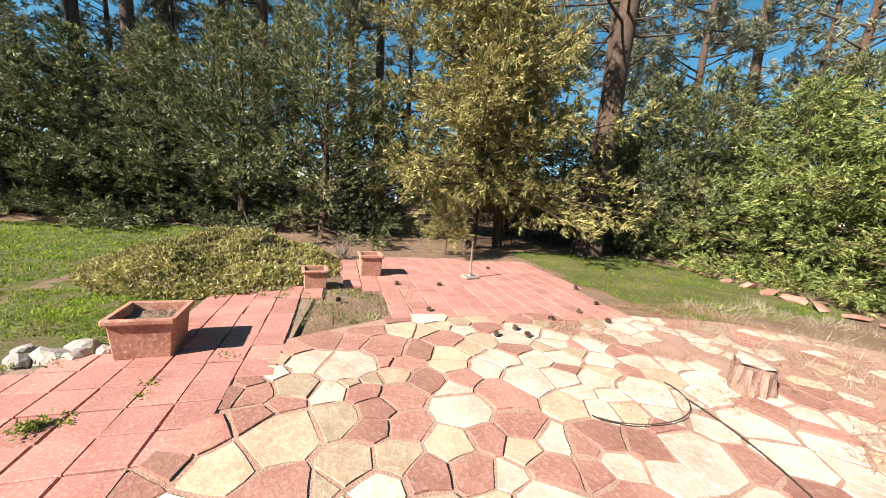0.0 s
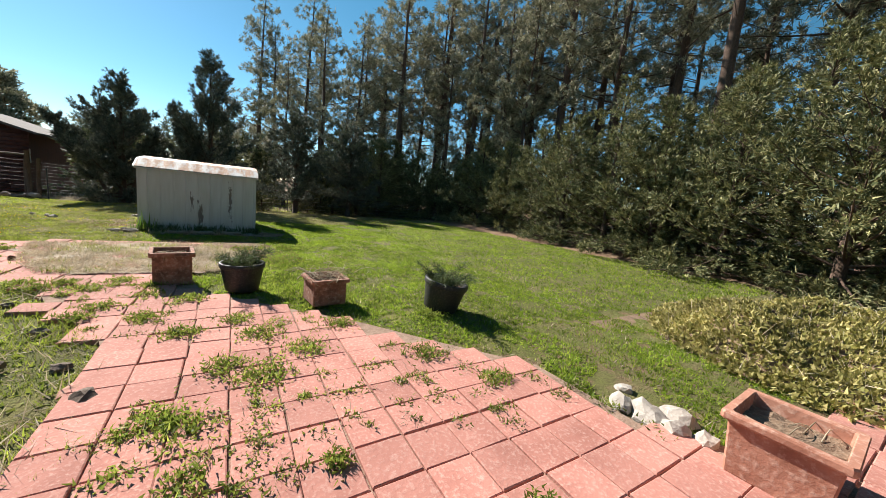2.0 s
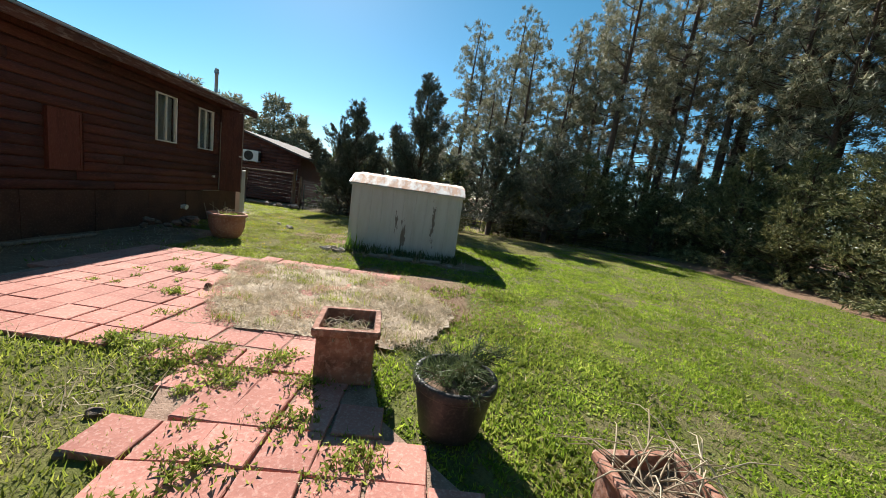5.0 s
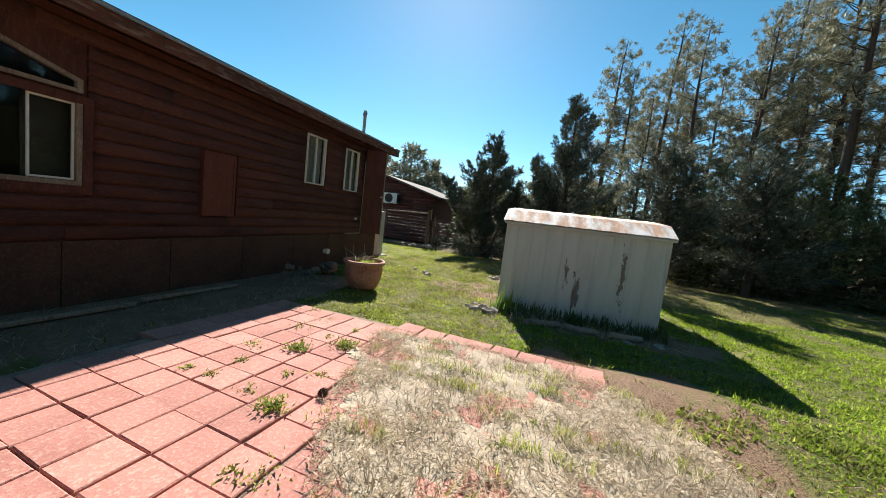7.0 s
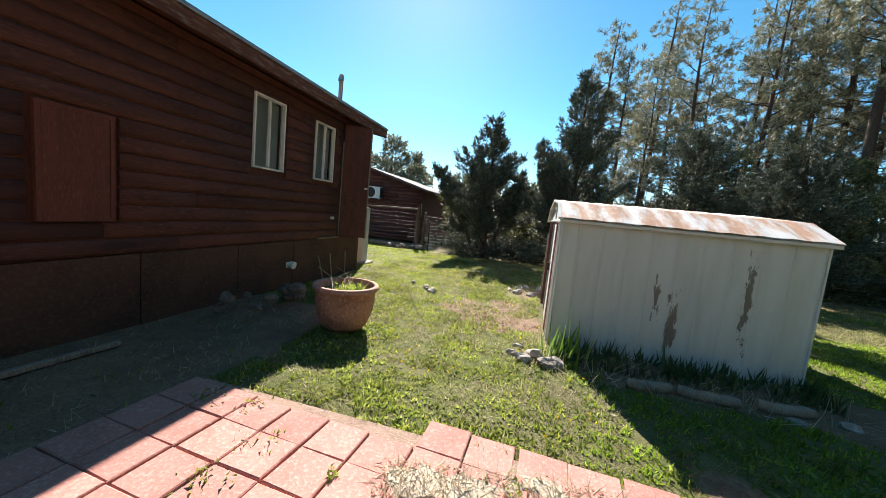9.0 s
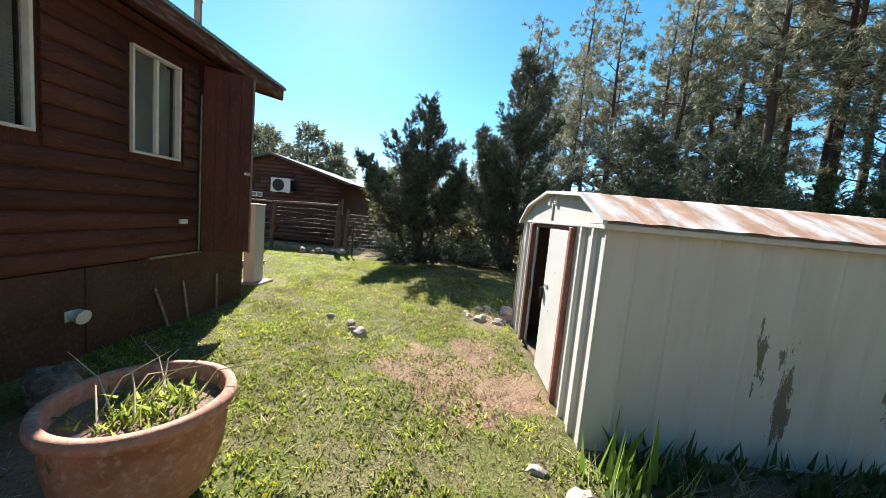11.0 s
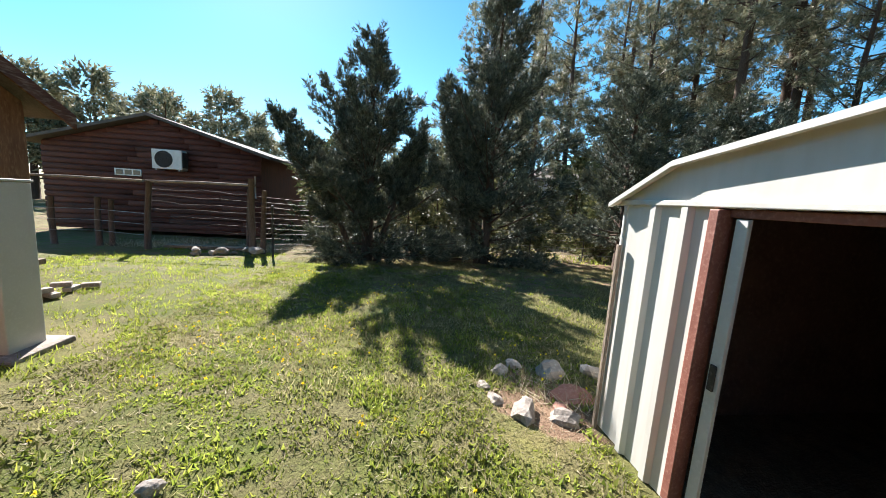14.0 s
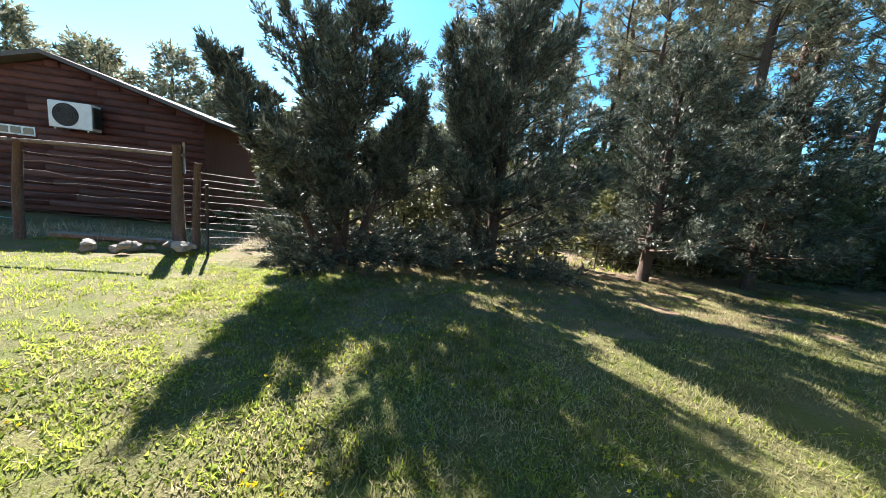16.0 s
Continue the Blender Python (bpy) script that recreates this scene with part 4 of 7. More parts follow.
def evergreen(name, rng, height, radius, leaf, bark, limbs, tufts, lift=0.5, bare=0.02, blade=(0.11, 0.014), per=12, full=0.9, stem=0.12, trunk_r=0.11, droop=0.0, lean=(0, 0), skirt=0.8, loose=0.3, uneven=0.35, plume=0.17, many=3.2):
    """A juniper, cedar or arborvitae: a tapered trunk, limbs that hang low at the foot and sweep up higher, with feathery sprays."""
    ob = new(name, None)
    top = np.array((lean[0], lean[1], height))
    b = bmesh.new()
    tube([(0, 0, -0.15), (lean[0] * 0.2 + 0.03, lean[1] * 0.2, height * 0.25), (lean[0] * 0.55, lean[1] * 0.55 + 0.04, height * 0.6), tuple(top * 0.98)], [trunk_r * 1.25, trunk_r, trunk_r * 0.6, 0.012], 9, b)
    wood = bmesh.new()
    cents, ways = [], []
    for i in range(limbs):
        f = bare + (1 - bare) * ((i + rng.uniform(0, 1)) / limbs) ** 1.15
        z0 = f * height
        shape = min(1.0, skirt + (1 - skirt) * f / 0.22) * (1 - max(0.0, (f - 0.15) / 0.85)) ** full
        ln = radius * shape * rng.uniform(1 - uneven, 1 + uneven) + 0.15
        az = i * 2.399 + rng.normal(0, 0.5)
        rise = (lift * min(1.0, 0.1 + f * 2.2)) + rng.normal(0, 0.12) - (0.28 if f < bare + 0.1 else 0)
        way = (math.cos(az), math.sin(az), rise)
        start_at = np.array((lean[0] * f, lean[1] * f, z0))
        pts = curve_points(start_at, way, ln * (1 + 0.3 * abs(rise)), 0.45 * lift - droop)
        pts[:, 2] = np.maximum(pts[:, 2], 0.12)
        if ln > 0.4:
            r0 = max(0.012, trunk_r * 0.35 * (1 - f))
            tube([tuple(p) for p in pts], [r0, r0 * 0.8, r0 * 0.6, r0 * 0.4, 0.004], 5, wood, cap=False)
        # side plumes: each a tapering feather of sprays that points up and out
        n = max(2, int(round(ln * many)))
        k = max(5, int(tufts * ln / (radius * limbs * 0.6) / (n + 1)))
        for j in range(n + 1):
            if j == n:
                foot, axis, size = pts[2], unit(pts[4] - pts[2]), np.linalg.norm(pts[4] - pts[2])
            else:
                s = (j + rng.uniform(0.1, 0.9)) / n * 0.9
                i4 = min(int(s * 4), 3)
                foot = pts[i4] + (pts[i4 + 1] - pts[i4]) * (s * 4 - i4)
                along = unit(pts[i4 + 1] - pts[i4])
                out = unit(np.cross(along, rng.normal(0, 1, 3)))
                axis = unit(along * 0.9 + out * (0.9 + loose) * np.array((1, 1, 0.7)) + np.array((0, 0, 0.35 * lift - droop)))
                size = min(0.75, 0.24 + 0.42 * ln * (1.05 - s)) * rng.uniform(0.7, 1.3)
            u = rng.uniform(0.0, 1.0, k) ** 0.8
            wide = (plume * (1 - 0.75 * u) * min(1.0, 0.5 + size))[:, None]
            off = rng.normal(0, 1, (k, 3)) * wide
            p = foot + axis * (u * size)[:, None] + off
            p[:, 2] = np.maximum(p[:, 2], 0.05 + rng.uniform(0, 0.15, k))
            cents.append(p)
            ways.append(unit(axis + unit(off) * 0.55))
    cents, ways = np.concatenate(cents), np.concatenate(ways)
    part("trunk", b, bark, ob)
    tagged(part("limb_wood", wood, bark, ob), kind="stuff")
    part("crown", tri_mesh("crown", sprays(rng, cents, ways, per, stem, blade[0], blade[1]), leaf), None, ob)
    return ob


def pine(name, rng, height, crown_from, reach, limbs, puffs, leaf, bark, trunk_r=0.2, lean=(0, 0), per=26, needle=(0.24, 0.011), dead=10):
    """A tall pine: bare trunk with dead stubs, crooked limbs, needle puffs towards their ends."""
    ob = new(name, None)
    b = bmesh.new()
    n = 9
    bend = rng.normal(0, 0.1, (n, 2)).cumsum(axis=0) * 0.5
    line = np.array([(lean[0] * i / (n - 1) + bend[i, 0] * (i > 0), lean[1] * i / (n - 1) + bend[i, 1] * (i > 0), height * i / (n - 1) - (0.3 if i == 0 else 0)) for i in range(n)])
    tube([tuple(p) for p in line], [trunk_r * (1.25 if i == 0 else 1.0) * (1 - 0.93 * (i / (n - 1)) ** 1.3) + 0.01 for i in range(n)], 10, b)

    wood = bmesh.new()

    def on_trunk(f):
        s = f * (n - 1)
        i = min(int(s), n - 2)
        return line[i] + (line[i + 1] - line[i]) * (s - i)
    for _ in range(dead):
        f = rng.uniform(0.12, crown_from + 0.1)
        az = rng.uniform(0, 2 * math.pi)
        pts = curve_points(on_trunk(f), (math.cos(az), math.sin(az), rng.uniform(-0.25, 0.3)), rng.uniform(0.5, 0.55 * reach), rng.uniform(-0.4, 0.3))
        tube([tuple(p) for p in pts], [0.025, 0.02, 0.016, 0.011, 0.004], 4, wood, cap=False)
    cents, ways = [], []
    for i in range(limbs):
        f = crown_from + (1 - crown_from) * (i + rng.uniform(0, 1)) / limbs
        g = (f - crown_from) / (1 - crown_from)
        ln = reach * (0.45 + 0.75 * math.sin(math.pi * min(1.0, g * 0.72 + 0.2))) * rng.uniform(0.55, 1.15) * (1.05 - 0.75 * g ** 2)
        az = rng.uniform(0, 2 * math.pi)
        pts = curve_points(on_trunk(f), (math.cos(az), math.sin(az), -0.05 + 0.6 * g + rng.normal(0, 0.15)), ln, 0.35)
        r0 = 0.055 * (1 - 0.6 * g)
        tube([tuple(p) for p in pts], [r0, r0 * 0.75, r0 * 0.55, r0 * 0.35, 0.006], 5, wood, cap=False)
        k = max(3, int(puffs * ln / (reach * limbs * 0.7)))
        s = rng.uniform(0.32, 1.0, k) ** 0.75
        idx = np.minimum((s * 4).astype(int), 3)
        w = (s * 4 - idx)[:, None]
        p = pts[idx] * (1 - w) + pts[idx + 1] * w + rng.normal(0, 1, (k, 3)) * np.array((0.34, 0.34, 0.2))
        cents.append(p)
        ways.append(unit(rng.normal(0, 1, (k, 3)) + np.array((0, 0, 0.7))))
    cents, ways = np.concatenate(cents), np.concatenate(ways)
    part("trunk", b, bark, ob)
    tagged(part("limb_wood", wood, bark, ob), kind="stuff")
    part("crown", tri_mesh("crown", blades(rng, cents, ways, per, needle[0], needle[1] * 1.6, 0.9), leaf), None, ob)
    return ob


def put(ob, x, y, turn=0.0, size=1.0, label="", category="tree", group="", sink=0.0):
    z = ground_z(x) + (min(max(y - 13, 0) * 0.035, 2.0)) - sink
    ob.matrix_basis = Matrix.Translation((x, y, z)) @ Matrix.Rotation(turn, 4, "Z") @ Matrix.Scale(size, 4)
    return tagged(ob, label, category, group)


def again(ob, x, y, turn, size, label="", group=""):
    z = ground_z(x) + (min(max(y - 13, 0) * 0.035, 2.0))
    c = copy_thing(ob, Matrix.Identity(4))
    c.matrix_basis = Matrix.Translation((x, y, z)) @ Matrix.Rotation(turn, 4, "Z") @ Matrix.Scale(size, 4)
    return tagged(c, label, "", group)


def build_trees():
    rng = np.random.default_rng(21)
    row = "cedars at the end of the lawn"
    # the cedars at the west end of the lawn, each of the first two with an upswept side leader
    west = "dark blue-green cedar with upswept limbs at the end of the lawn"
    wide = dict(trunk_r=0.13, loose=-0.25, uneven=0.42, plume=0.09, many=4.0, skirt=0.8)
    slim = dict(trunk_r=0.07, loose=-0.3, uneven=0.3, plume=0.085, many=4.0, skirt=0.9)
    tip, side = (0.105, 0.0135), "leaning side stem of blue-green foliage on a cedar"
    put(evergreen("cedar_tree", rng, 5.7, 1.85, CEDAR, BARK, 68, 7000, 0.85, 0.0, tip, 11, 0.95, **wide), -23.3, -3.45, 0.4, 1, west, group=row)
    put(evergreen("cedar_tree", rng, 3.5, 0.7, CEDAR, BARK, 24, 1800, 1.0, 0.25, tip, 11, 0.8, lean=(0.1, -2.0), **slim), -23.1, -3.7, 0.0, 1, side, group=row)
    put(evergreen("cedar_tree", rng, 3.4, 0.6, CEDAR, BARK, 20, 1500, 1.0, 0.3, tip, 11, 0.8, lean=(0.2, 1.05), **slim), -23.1, -3.2, 0.0, 1, side, group=row)
    put(evergreen("cedar_tree", rng, 7.7, 2.0, CEDAR, BARK, 84, 8800, 0.85, 0.0, tip, 11, 0.85, **wide), -23.8, 0.0, 2.0, 1, west, group=row)
    put(evergreen("cedar_tree", rng, 4.8, 0.75, CEDAR, BARK, 28, 2200, 1.0, 0.25, tip, 11, 0.8, lean=(0.1, -1.2), **slim), -23.6, -0.25, 0.0, 1, side, group=row)
    put(evergreen("juniper_tree", rng, 5.6, 1.9, CEDAR, BARK, 58, 4200, 0.6, 0.12, (0.11, 0.016), 11, 0.75, trunk_r=0.13, plume=0.10, loose=0.0, uneven=0.5), -23.5, 4.2, 1.0, 1, "dark green juniper with bare lower trunk by the fence", group=row)
    put(evergreen("juniper_tree", rng, 5.2, 1.9, CEDAR, BARK, 58, 4200, 0.6, 0.12, (0.11, 0.016), 11, 0.75, trunk_r=0.13, plume=0.10, loose=0.0, uneven=0.5), -23.2, 7.3, 3.0, 1, "dark green juniper with bare lower trunk by the fence", group=row)
    # juniper hedge along the north side of the lawn
    kinds = [evergreen("juniper", rng, h, r, JUNIPER, BARK, 76, 3000, 0.55, 0.0, (0.135, 0.020), 10, fu, trunk_r=0.12, skirt=0.95, stem=0.13, loose=0.0, plume=0.12, many=3.4, uneven=0.42) for h, r, fu in ((6.6, 2.6, 1.0), (5.6, 2.4, 0.9), (8.0, 2.9, 1.05))]
    text = "dense dark green juniper in the hedge along the lawn"
    spots = [(-3.1, 13.2, 0, 1.0), (-0.5, 12.6, 2, 1.0), (-5.7, 13.9, 0, 0.9), (-8.2, 14.5, 1, 1.0), (-10.0, 14.3, 2, 0.85), (-12.5, 14.6, 1, 1.0), (-14.9, 15.2, 0, 0.85), (-17.4, 15.2, 1, 0.9),
             (-20.4, 15.5, 0, 0.85), (-23.4, 16.0, 1, 0.8), (-26.5, 14.0, 1, 0.9), (-26.2, 10.4, 0, 0.85), (-1.8, 15.4, 2, 1.0), (-4.8, 16.3, 2, 0.95), (1.3, 13.6, 1, 0.9), (-7.2, 16.7, 0, 1.0), (-11.2, 17.2, 2, 0.8), (-29.0, 8.0, 2, 0.8), (-28.5, 18.5, 0, 0.9), (-21.8, 16.8, 0, 0.9), (-24.9, 14.6, 1, 0.75), (-18.9, 16.6, 2, 0.7), (-28.0, 12.2, 0, 0.9), (-30.0, 14.5, 1, 1.0), (-31.5, 11.5, 0, 1.0)]
    used = set()
    for x, y, k, sz in spots:
        turn = rng.uniform(0, 6.28)
        if k in used:
            again(kinds[k], x, y, turn, sz, text, "juniper hedge")
        else:
            put(kinds[k], x, y, turn, sz, text, group="juniper hedge")
            used.add(k)
    # olive-green juniper over the far patio, on two bare stems
    o = evergreen("spreading_juniper", rng, 8.8, 3.9, OLIVE, BARK, 90, 8200, 0.3, 0.22, (0.135, 0.020), 10, 0.5, trunk_r=0.17, skirt=0.75, lean=(0.5, 0.3), droop=0.3, loose=0.4, stem=0.13)
    put(o, 4.1, 10.3, 0.5, 1, "large olive-green juniper with drooping sprays")
    o = evergreen("spreading_juniper", rng, 7.8, 3.6, OLIVE, BARK, 74, 6200, 0.3, 0.24, (0.135, 0.020), 10, 0.5, trunk_r=0.15, skirt=0.75, lean=(0.7, -0.2), droop=0.3, loose=0.4, stem=0.13)
    put(o, 5.3, 10.7, 2.2, 1, "olive-green juniper with a leaning bare stem")
    # bright cedars to the east
    a1 = evergreen("arborvitae", rng, 5.8, 2.5, ARBOR, BARK, 76, 3900, 0.35, 0.02, (0.135, 0.020), 10, 0.75, trunk_r=0.12, skirt=0.95, droop=0.2, stem=0.13)
    text = "bushy bright green cedar branched to the ground"
    put(a1, 11.6, 4.2, 0.0, 0.92, text, group="cedars beside the far lawn")
    for x, y, t, sz in ((12.4, 6.7, 2.1, 0.95), (11.9, 1.6, 4.0, 0.85), (13.6, 3.0, 1.0, 1.05), (12.2, -1.2, 3.2, 0.95)):
        again(a1, x, y, t, sz, text, "cedars beside the far lawn")
    d1 = evergreen("dark_cedar", rng, 6.6, 2.4, JUNIPER, BARK, 74, 3200, 0.5, 0.02, (0.135, 0.020), 10, 0.75, trunk_r=0.12, skirt=0.9, stem=0.13)
    put(d1, 12.0, 9.2, 0.3, 0.95, "dark green cedar behind the lawn edge", group="cedars beside the far lawn")
    for x, y, t, sz in ((14.6, 6.8, 2.1, 1.0), (11.2, 12.2, 4.0, 0.75), (7.2, 13.9, 1.4, 0.55), (15.0, 10.5, 5.0, 1.0), (10.4, 10.4, 0.8, 0.72), (13.2, 12.4, 2.8, 1.1), (9.4, 13.4, 4.4, 0.85)):
        again(d1, x, y, t, sz, "dark green cedar behind the lawn edge", "cedars beside the far lawn")
    # large old pine by the far patio
    big = pine("old_pine", rng, 17, 0.40, 4.4, 38, 700, NEEDLE, BARK, 0.42, (0.9, 0.0), 30, (0.22, 0.011), 9)
    put(big, 8.2, 9.7, 0.0, 1, "old pine with a thick grooved trunk")
    # the pine wood behind
    pines = [pine("pine_tree", rng, h, c, r, l, p, NEEDLE, BARK, tr, ln, 22, (0.28, 0.016), 20) for h, c, r, l, p, tr, ln in
             ((19, 0.34, 2.7, 44, 500, 0.21, (0.5, 0.2)), (16, 0.2, 2.7, 48, 540, 0.19, (0.1, -0.4)), (22, 0.42, 2.8, 46, 500, 0.27, (-0.6, 0.5)), (14, 0.14, 2.4, 46, 460, 0.16, (0.3, 0.2)))]
    text = "tall pine with a dark bare trunk and ragged crown"
    spots = [(-29.6, 16.9, 2, 1.0), (-30.9, 17.9, 2, 1.05), (-20.5, 19.5, 0, 1.0), (-16.6, 18.2, 2, 0.95), (-13.4, 18.9, 0, 1.05), (-11.2, 20.4, 2, 1.0), (-8.3, 18.4, 2, 1.1), (-6.2, 21.3, 0, 1.1), (-3.4, 19.4, 2, 1.0), (0.6, 18.6, 0, 1.1), (2.2, 21.5, 2, 1.1),
             (-24.3, 21.0, 1, 1.0), (-18.2, 24.0, 2, 1.1), (-22.6, 26.0, 0, 1.1), (-14.5, 26.5, 2, 1.1), (-10.0, 27.0, 1, 1.1), (-28.0, 24.0, 0, 1.1), (-33.5, 23.0, 2, 1.0), (-36.5, 18.5, 0, 1.0), (-33.2, 13.2, 1, 1.05), (-28.3, 12.5, 2, 0.9), (-34.5, 15.6, 0, 1.1), (-37.0, 21.0, 2, 1.1),
             (-38.5, 12.5, 0, 1.0), (-36.0, 8.2, 1, 1.1), (-41.5, 3.0, 1, 1.2), (-43.0, 7.4, 0, 1.15), (-39.5, 4.6, 3, 1.1), (-47.0, 10.5, 0, 1.15), (-32.5, 4.6, 3, 0.8), (-42.0, 16.0, 2, 1.1), (-40.0, 24.0, 1, 1.2), (-5.0, 27.5, 2, 1.2), (4.5, 25.0, 1, 1.1), (-31.5, 9.8, 3, 1.1), (-18.8, 20.6, 2, 1.0), (-26.0, 18.9, 0, 0.95),
             (12.5, 14.8, 2, 1.0), (15.4, 12.8, 0, 1.0), (18.2, 9.0, 1, 1.05), (17.5, 4.5, 2, 1.0), (20.5, 13.5, 2, 1.1), (16.5, 18.5, 0, 1.1), (22.5, 5.0, 0, 1.1), (10.2, 19.8, 0, 1.0), (19.0, 0.5, 1, 1.0),
             (-25.0, 31.0, 1, 1.3), (-33.0, 31.0, 2, 1.3), (-16.0, 33.0, 1, 1.3), (-7.0, 34.0, 0, 1.3), (1.0, 36.0, 1, 1.2), (12.0, 33.0, 2, 1.2), (21.0, 24.0, 1, 1.2), (28.0, 15.0, 0, 1.2), (-47, 20, 1, 1.3), (-50, 14, 3, 1.4), (-20.0, 29.0, 1, 1.2), (-12, 31, 3, 1.4), (-21.4, 17.9, 1, 1.0), (-22.6, 19.8, 3, 1.1), (-24.8, 17.4, 2, 0.95), (-26.6, 16.3, 3, 1.0), (-19.3, 17.6, 3, 1.0), (-27.2, 20.6, 2, 1.1)]
    used = set()
    for x, y, k, sz in spots:
        turn = rng.uniform(-0.4, 0.4) if k == 2 else rng.uniform(0, 6.28)
        if k in used:
            again(pines[k], x, y, turn, sz, text, "pine wood")
        else:
            put(pines[k], x, y, turn, sz, text, group="pine wood")
            used.add(k)
    # far trees over the roofs
    far = evergreen("distant_tree", rng, 9.0, 3.4, NEEDLE, BARK, 22, 300, 0.4, 0.15, (0.34, 0.08), 7, 0.5, trunk_r=0.2, stem=0.6, loose=0.4)
    put(far, -50, -16.5, 0, 0.8, "distant pine showing over the roofs", group="distant pines")
    for x, y, sz in ((-53, -21, 0.95), (-50, -25, 0.85), (-47, -28, 0.9), (-56, -12, 0.62), (-45, -31, 0.85), (-58, -8, 0.55), (-54, -18, 0.8), (-42, -34, 0.85), (-62, -3, 0.6), (-46, -22, 0.75), (-50, -4, 0.6), (-47, 0, 0.65), (-52, 3, 0.7), (-44, -7, 0.5)):
        again(far, x, y, rng.uniform(0, 6.28), sz * 1.3, "distant pine showing over the roofs", "distant pines")
    # low growth between the trunks
    sh = evergreen("young_juniper", rng, 3.0, 1.4, JUNIPER, BARK, 24, 330, 0.5, 0.02, (0.17, 0.045), 8, 0.8, trunk_r=0.06, skirt=0.9)
    put(sh, -26.4, 6.0, 0, 1, "young juniper under the pines", group="young junipers")
    for x, y, sz in ((-25.6, -2.3, 0.55), (-25.9, -1.3, 0.65), (-26.0, 1.4, 0.7), (-25.8, 2.6, 0.5), (-26.3, 5.4, 0.7), (-26.1, 7.0, 0.8), (-26.4, 8.8, 0.7), (-26.2, -4.6, 0.5)):
        again(sh, x, y, x * 7.0 + y, sz * 1.3, "young juniper under the pines", "young junipers")
    for i in range(27):
        x, y = ((-27 - rng.uniform(0, 16), rng.uniform(0, 22)) if i < 10 else ((-27.5 - rng.uniform(0, 14), rng.uniform(-6, 3)) if i < 18 else (rng.uniform(-24, 16), rng.uniform(17, 27))))
        again(sh, x, y, rng.uniform(0, 6.28), rng.uniform(0.8, 1.7), "young juniper under the pines", "young junipers")


build_trees()

# ---- planters, pots and small things ----
def square_planter(top, foot, height, label, crack=0, clay=None):
    """A square terracotta planter with a moulded rim, hollow, with soil inside."""
    ob = new("terracotta_planter", None)
    b = bmesh.new()
    h1 = height * 0.86
    levels = [(foot / 2 - 0.004, 0.0), (foot / 2, 0.012), (top / 2 - 0.035, h1), (top / 2 - 0.004, h1 + 0.004), (top / 2, h1 + 0.015), (top / 2, height - 0.012), (top / 2 - 0.006, height), (top / 2 - 0.045, height), (top / 2 - 0.05, height - 0.01), (top / 2 - 0.06, height * 0.5)]
    rings = []
    for r, z in levels:
        c = 0.012 if r < top / 2 - 0.03 else 0.02
        pts = [(r - c, -r), (r, -r + c), (r, r - c), (r - c, r), (-r + c, r), (-r, r - c), (-r, -r + c), (-r + c, -r)]
        rings.append([b.verts.new((x + 0.003 * noise.noise(Vector((x * 9, y * 9, z * 9 + crack))), y, z)) for x, y in pts])
    for r, s in zip(rings, rings[1:]):
        for i in range(8):
            b.faces.new((r[i], r[(i + 1) % 8], s[(i + 1) % 8], s[i]))
    b.faces.new(list(reversed(rings[0])))
    bmesh.ops.recalc_face_normals(b, faces=b.faces)
    part("body", b, clay or TERRACOTTA, ob)
    b = bmesh.new()
    bmesh.ops.create_grid(b, x_segments=8, y_segments=8, size=top / 2 - 0.05)
    for v in b.verts:
        v.co.z = height * 0.78 + 0.03 * noise.noise(v.co * 14 + Vector((0, 0, crack)))
    part("soil", b, SOIL, ob)
    return tagged(ob, label, "planter")


def tuft_of(rng, n, radius, length, width, way=(0, 0, 1), spread=0.6, z=0.0):
    c = np.zeros((n, 3))
    c[:, 0], c[:, 1], c[:, 2] = rng.normal(0, radius, n), rng.normal(0, radius, n), z
    return blades(rng, c, np.tile(np.array(way, float), (n, 1)), 1, length, width, spread)


def at_ground(ob, x, y, turn=0.0, up=0.0, tilt=0.0):
    ob.matrix_basis = Matrix.Translation((x, y, ground_z(x) + up)) @ Matrix.Rotation(turn, 4, "Z") @ Matrix.Rotation(tilt, 4, "X")
    return ob


def arc_twigs(rng, n, radius, length, height, z, bm=None, r=0.004):
    b = bm or bmesh.new()
    for _ in range(n):
        x, y = rng.normal(0, radius, 2)
        az, ln = rng.uniform(0, 6.28), length * rng.uniform(0.5, 1.2)
        pts = [(x + math.cos(az) * ln * s, y + math.sin(az) * ln * s, z + height * math.sin(s * 2.6) * rng.uniform(0.85, 1.1)) for s in (0, 0.33, 0.66, 1.0)]
        tube(pts, [r, r * 0.9, r * 0.7, r * 0.4], 4, b)
    return b


def round_pot(r_top, r_foot, height, mat, rim=0.03, name="plastic_pot"):
    ob = new(name, None)
    prof = [(0, 0), (r_foot, 0), (r_foot + 0.006, 0.01), (r_top * 0.93, height * 0.80), (r_top * 0.935, height * 0.82), (r_top * 0.985, height * 0.83), (r_top, height * 0.86), (r_top, height - 0.01), (r_top - 0.008, height), (r_top - rim, height), (r_top - rim - 0.006, height - 0.012), (r_top - rim - 0.02, height * 0.6)]
    part("body", lathe(prof, 40), mat, ob)
    b = bmesh.new()
    bmesh.ops.create_circle(b, cap_ends=True, radius=r_top - rim - 0.012, segments=24, matrix=Matrix.Translation((0, 0, height * 0.82)))
    part("soil", b, SOIL, ob)
    return ob


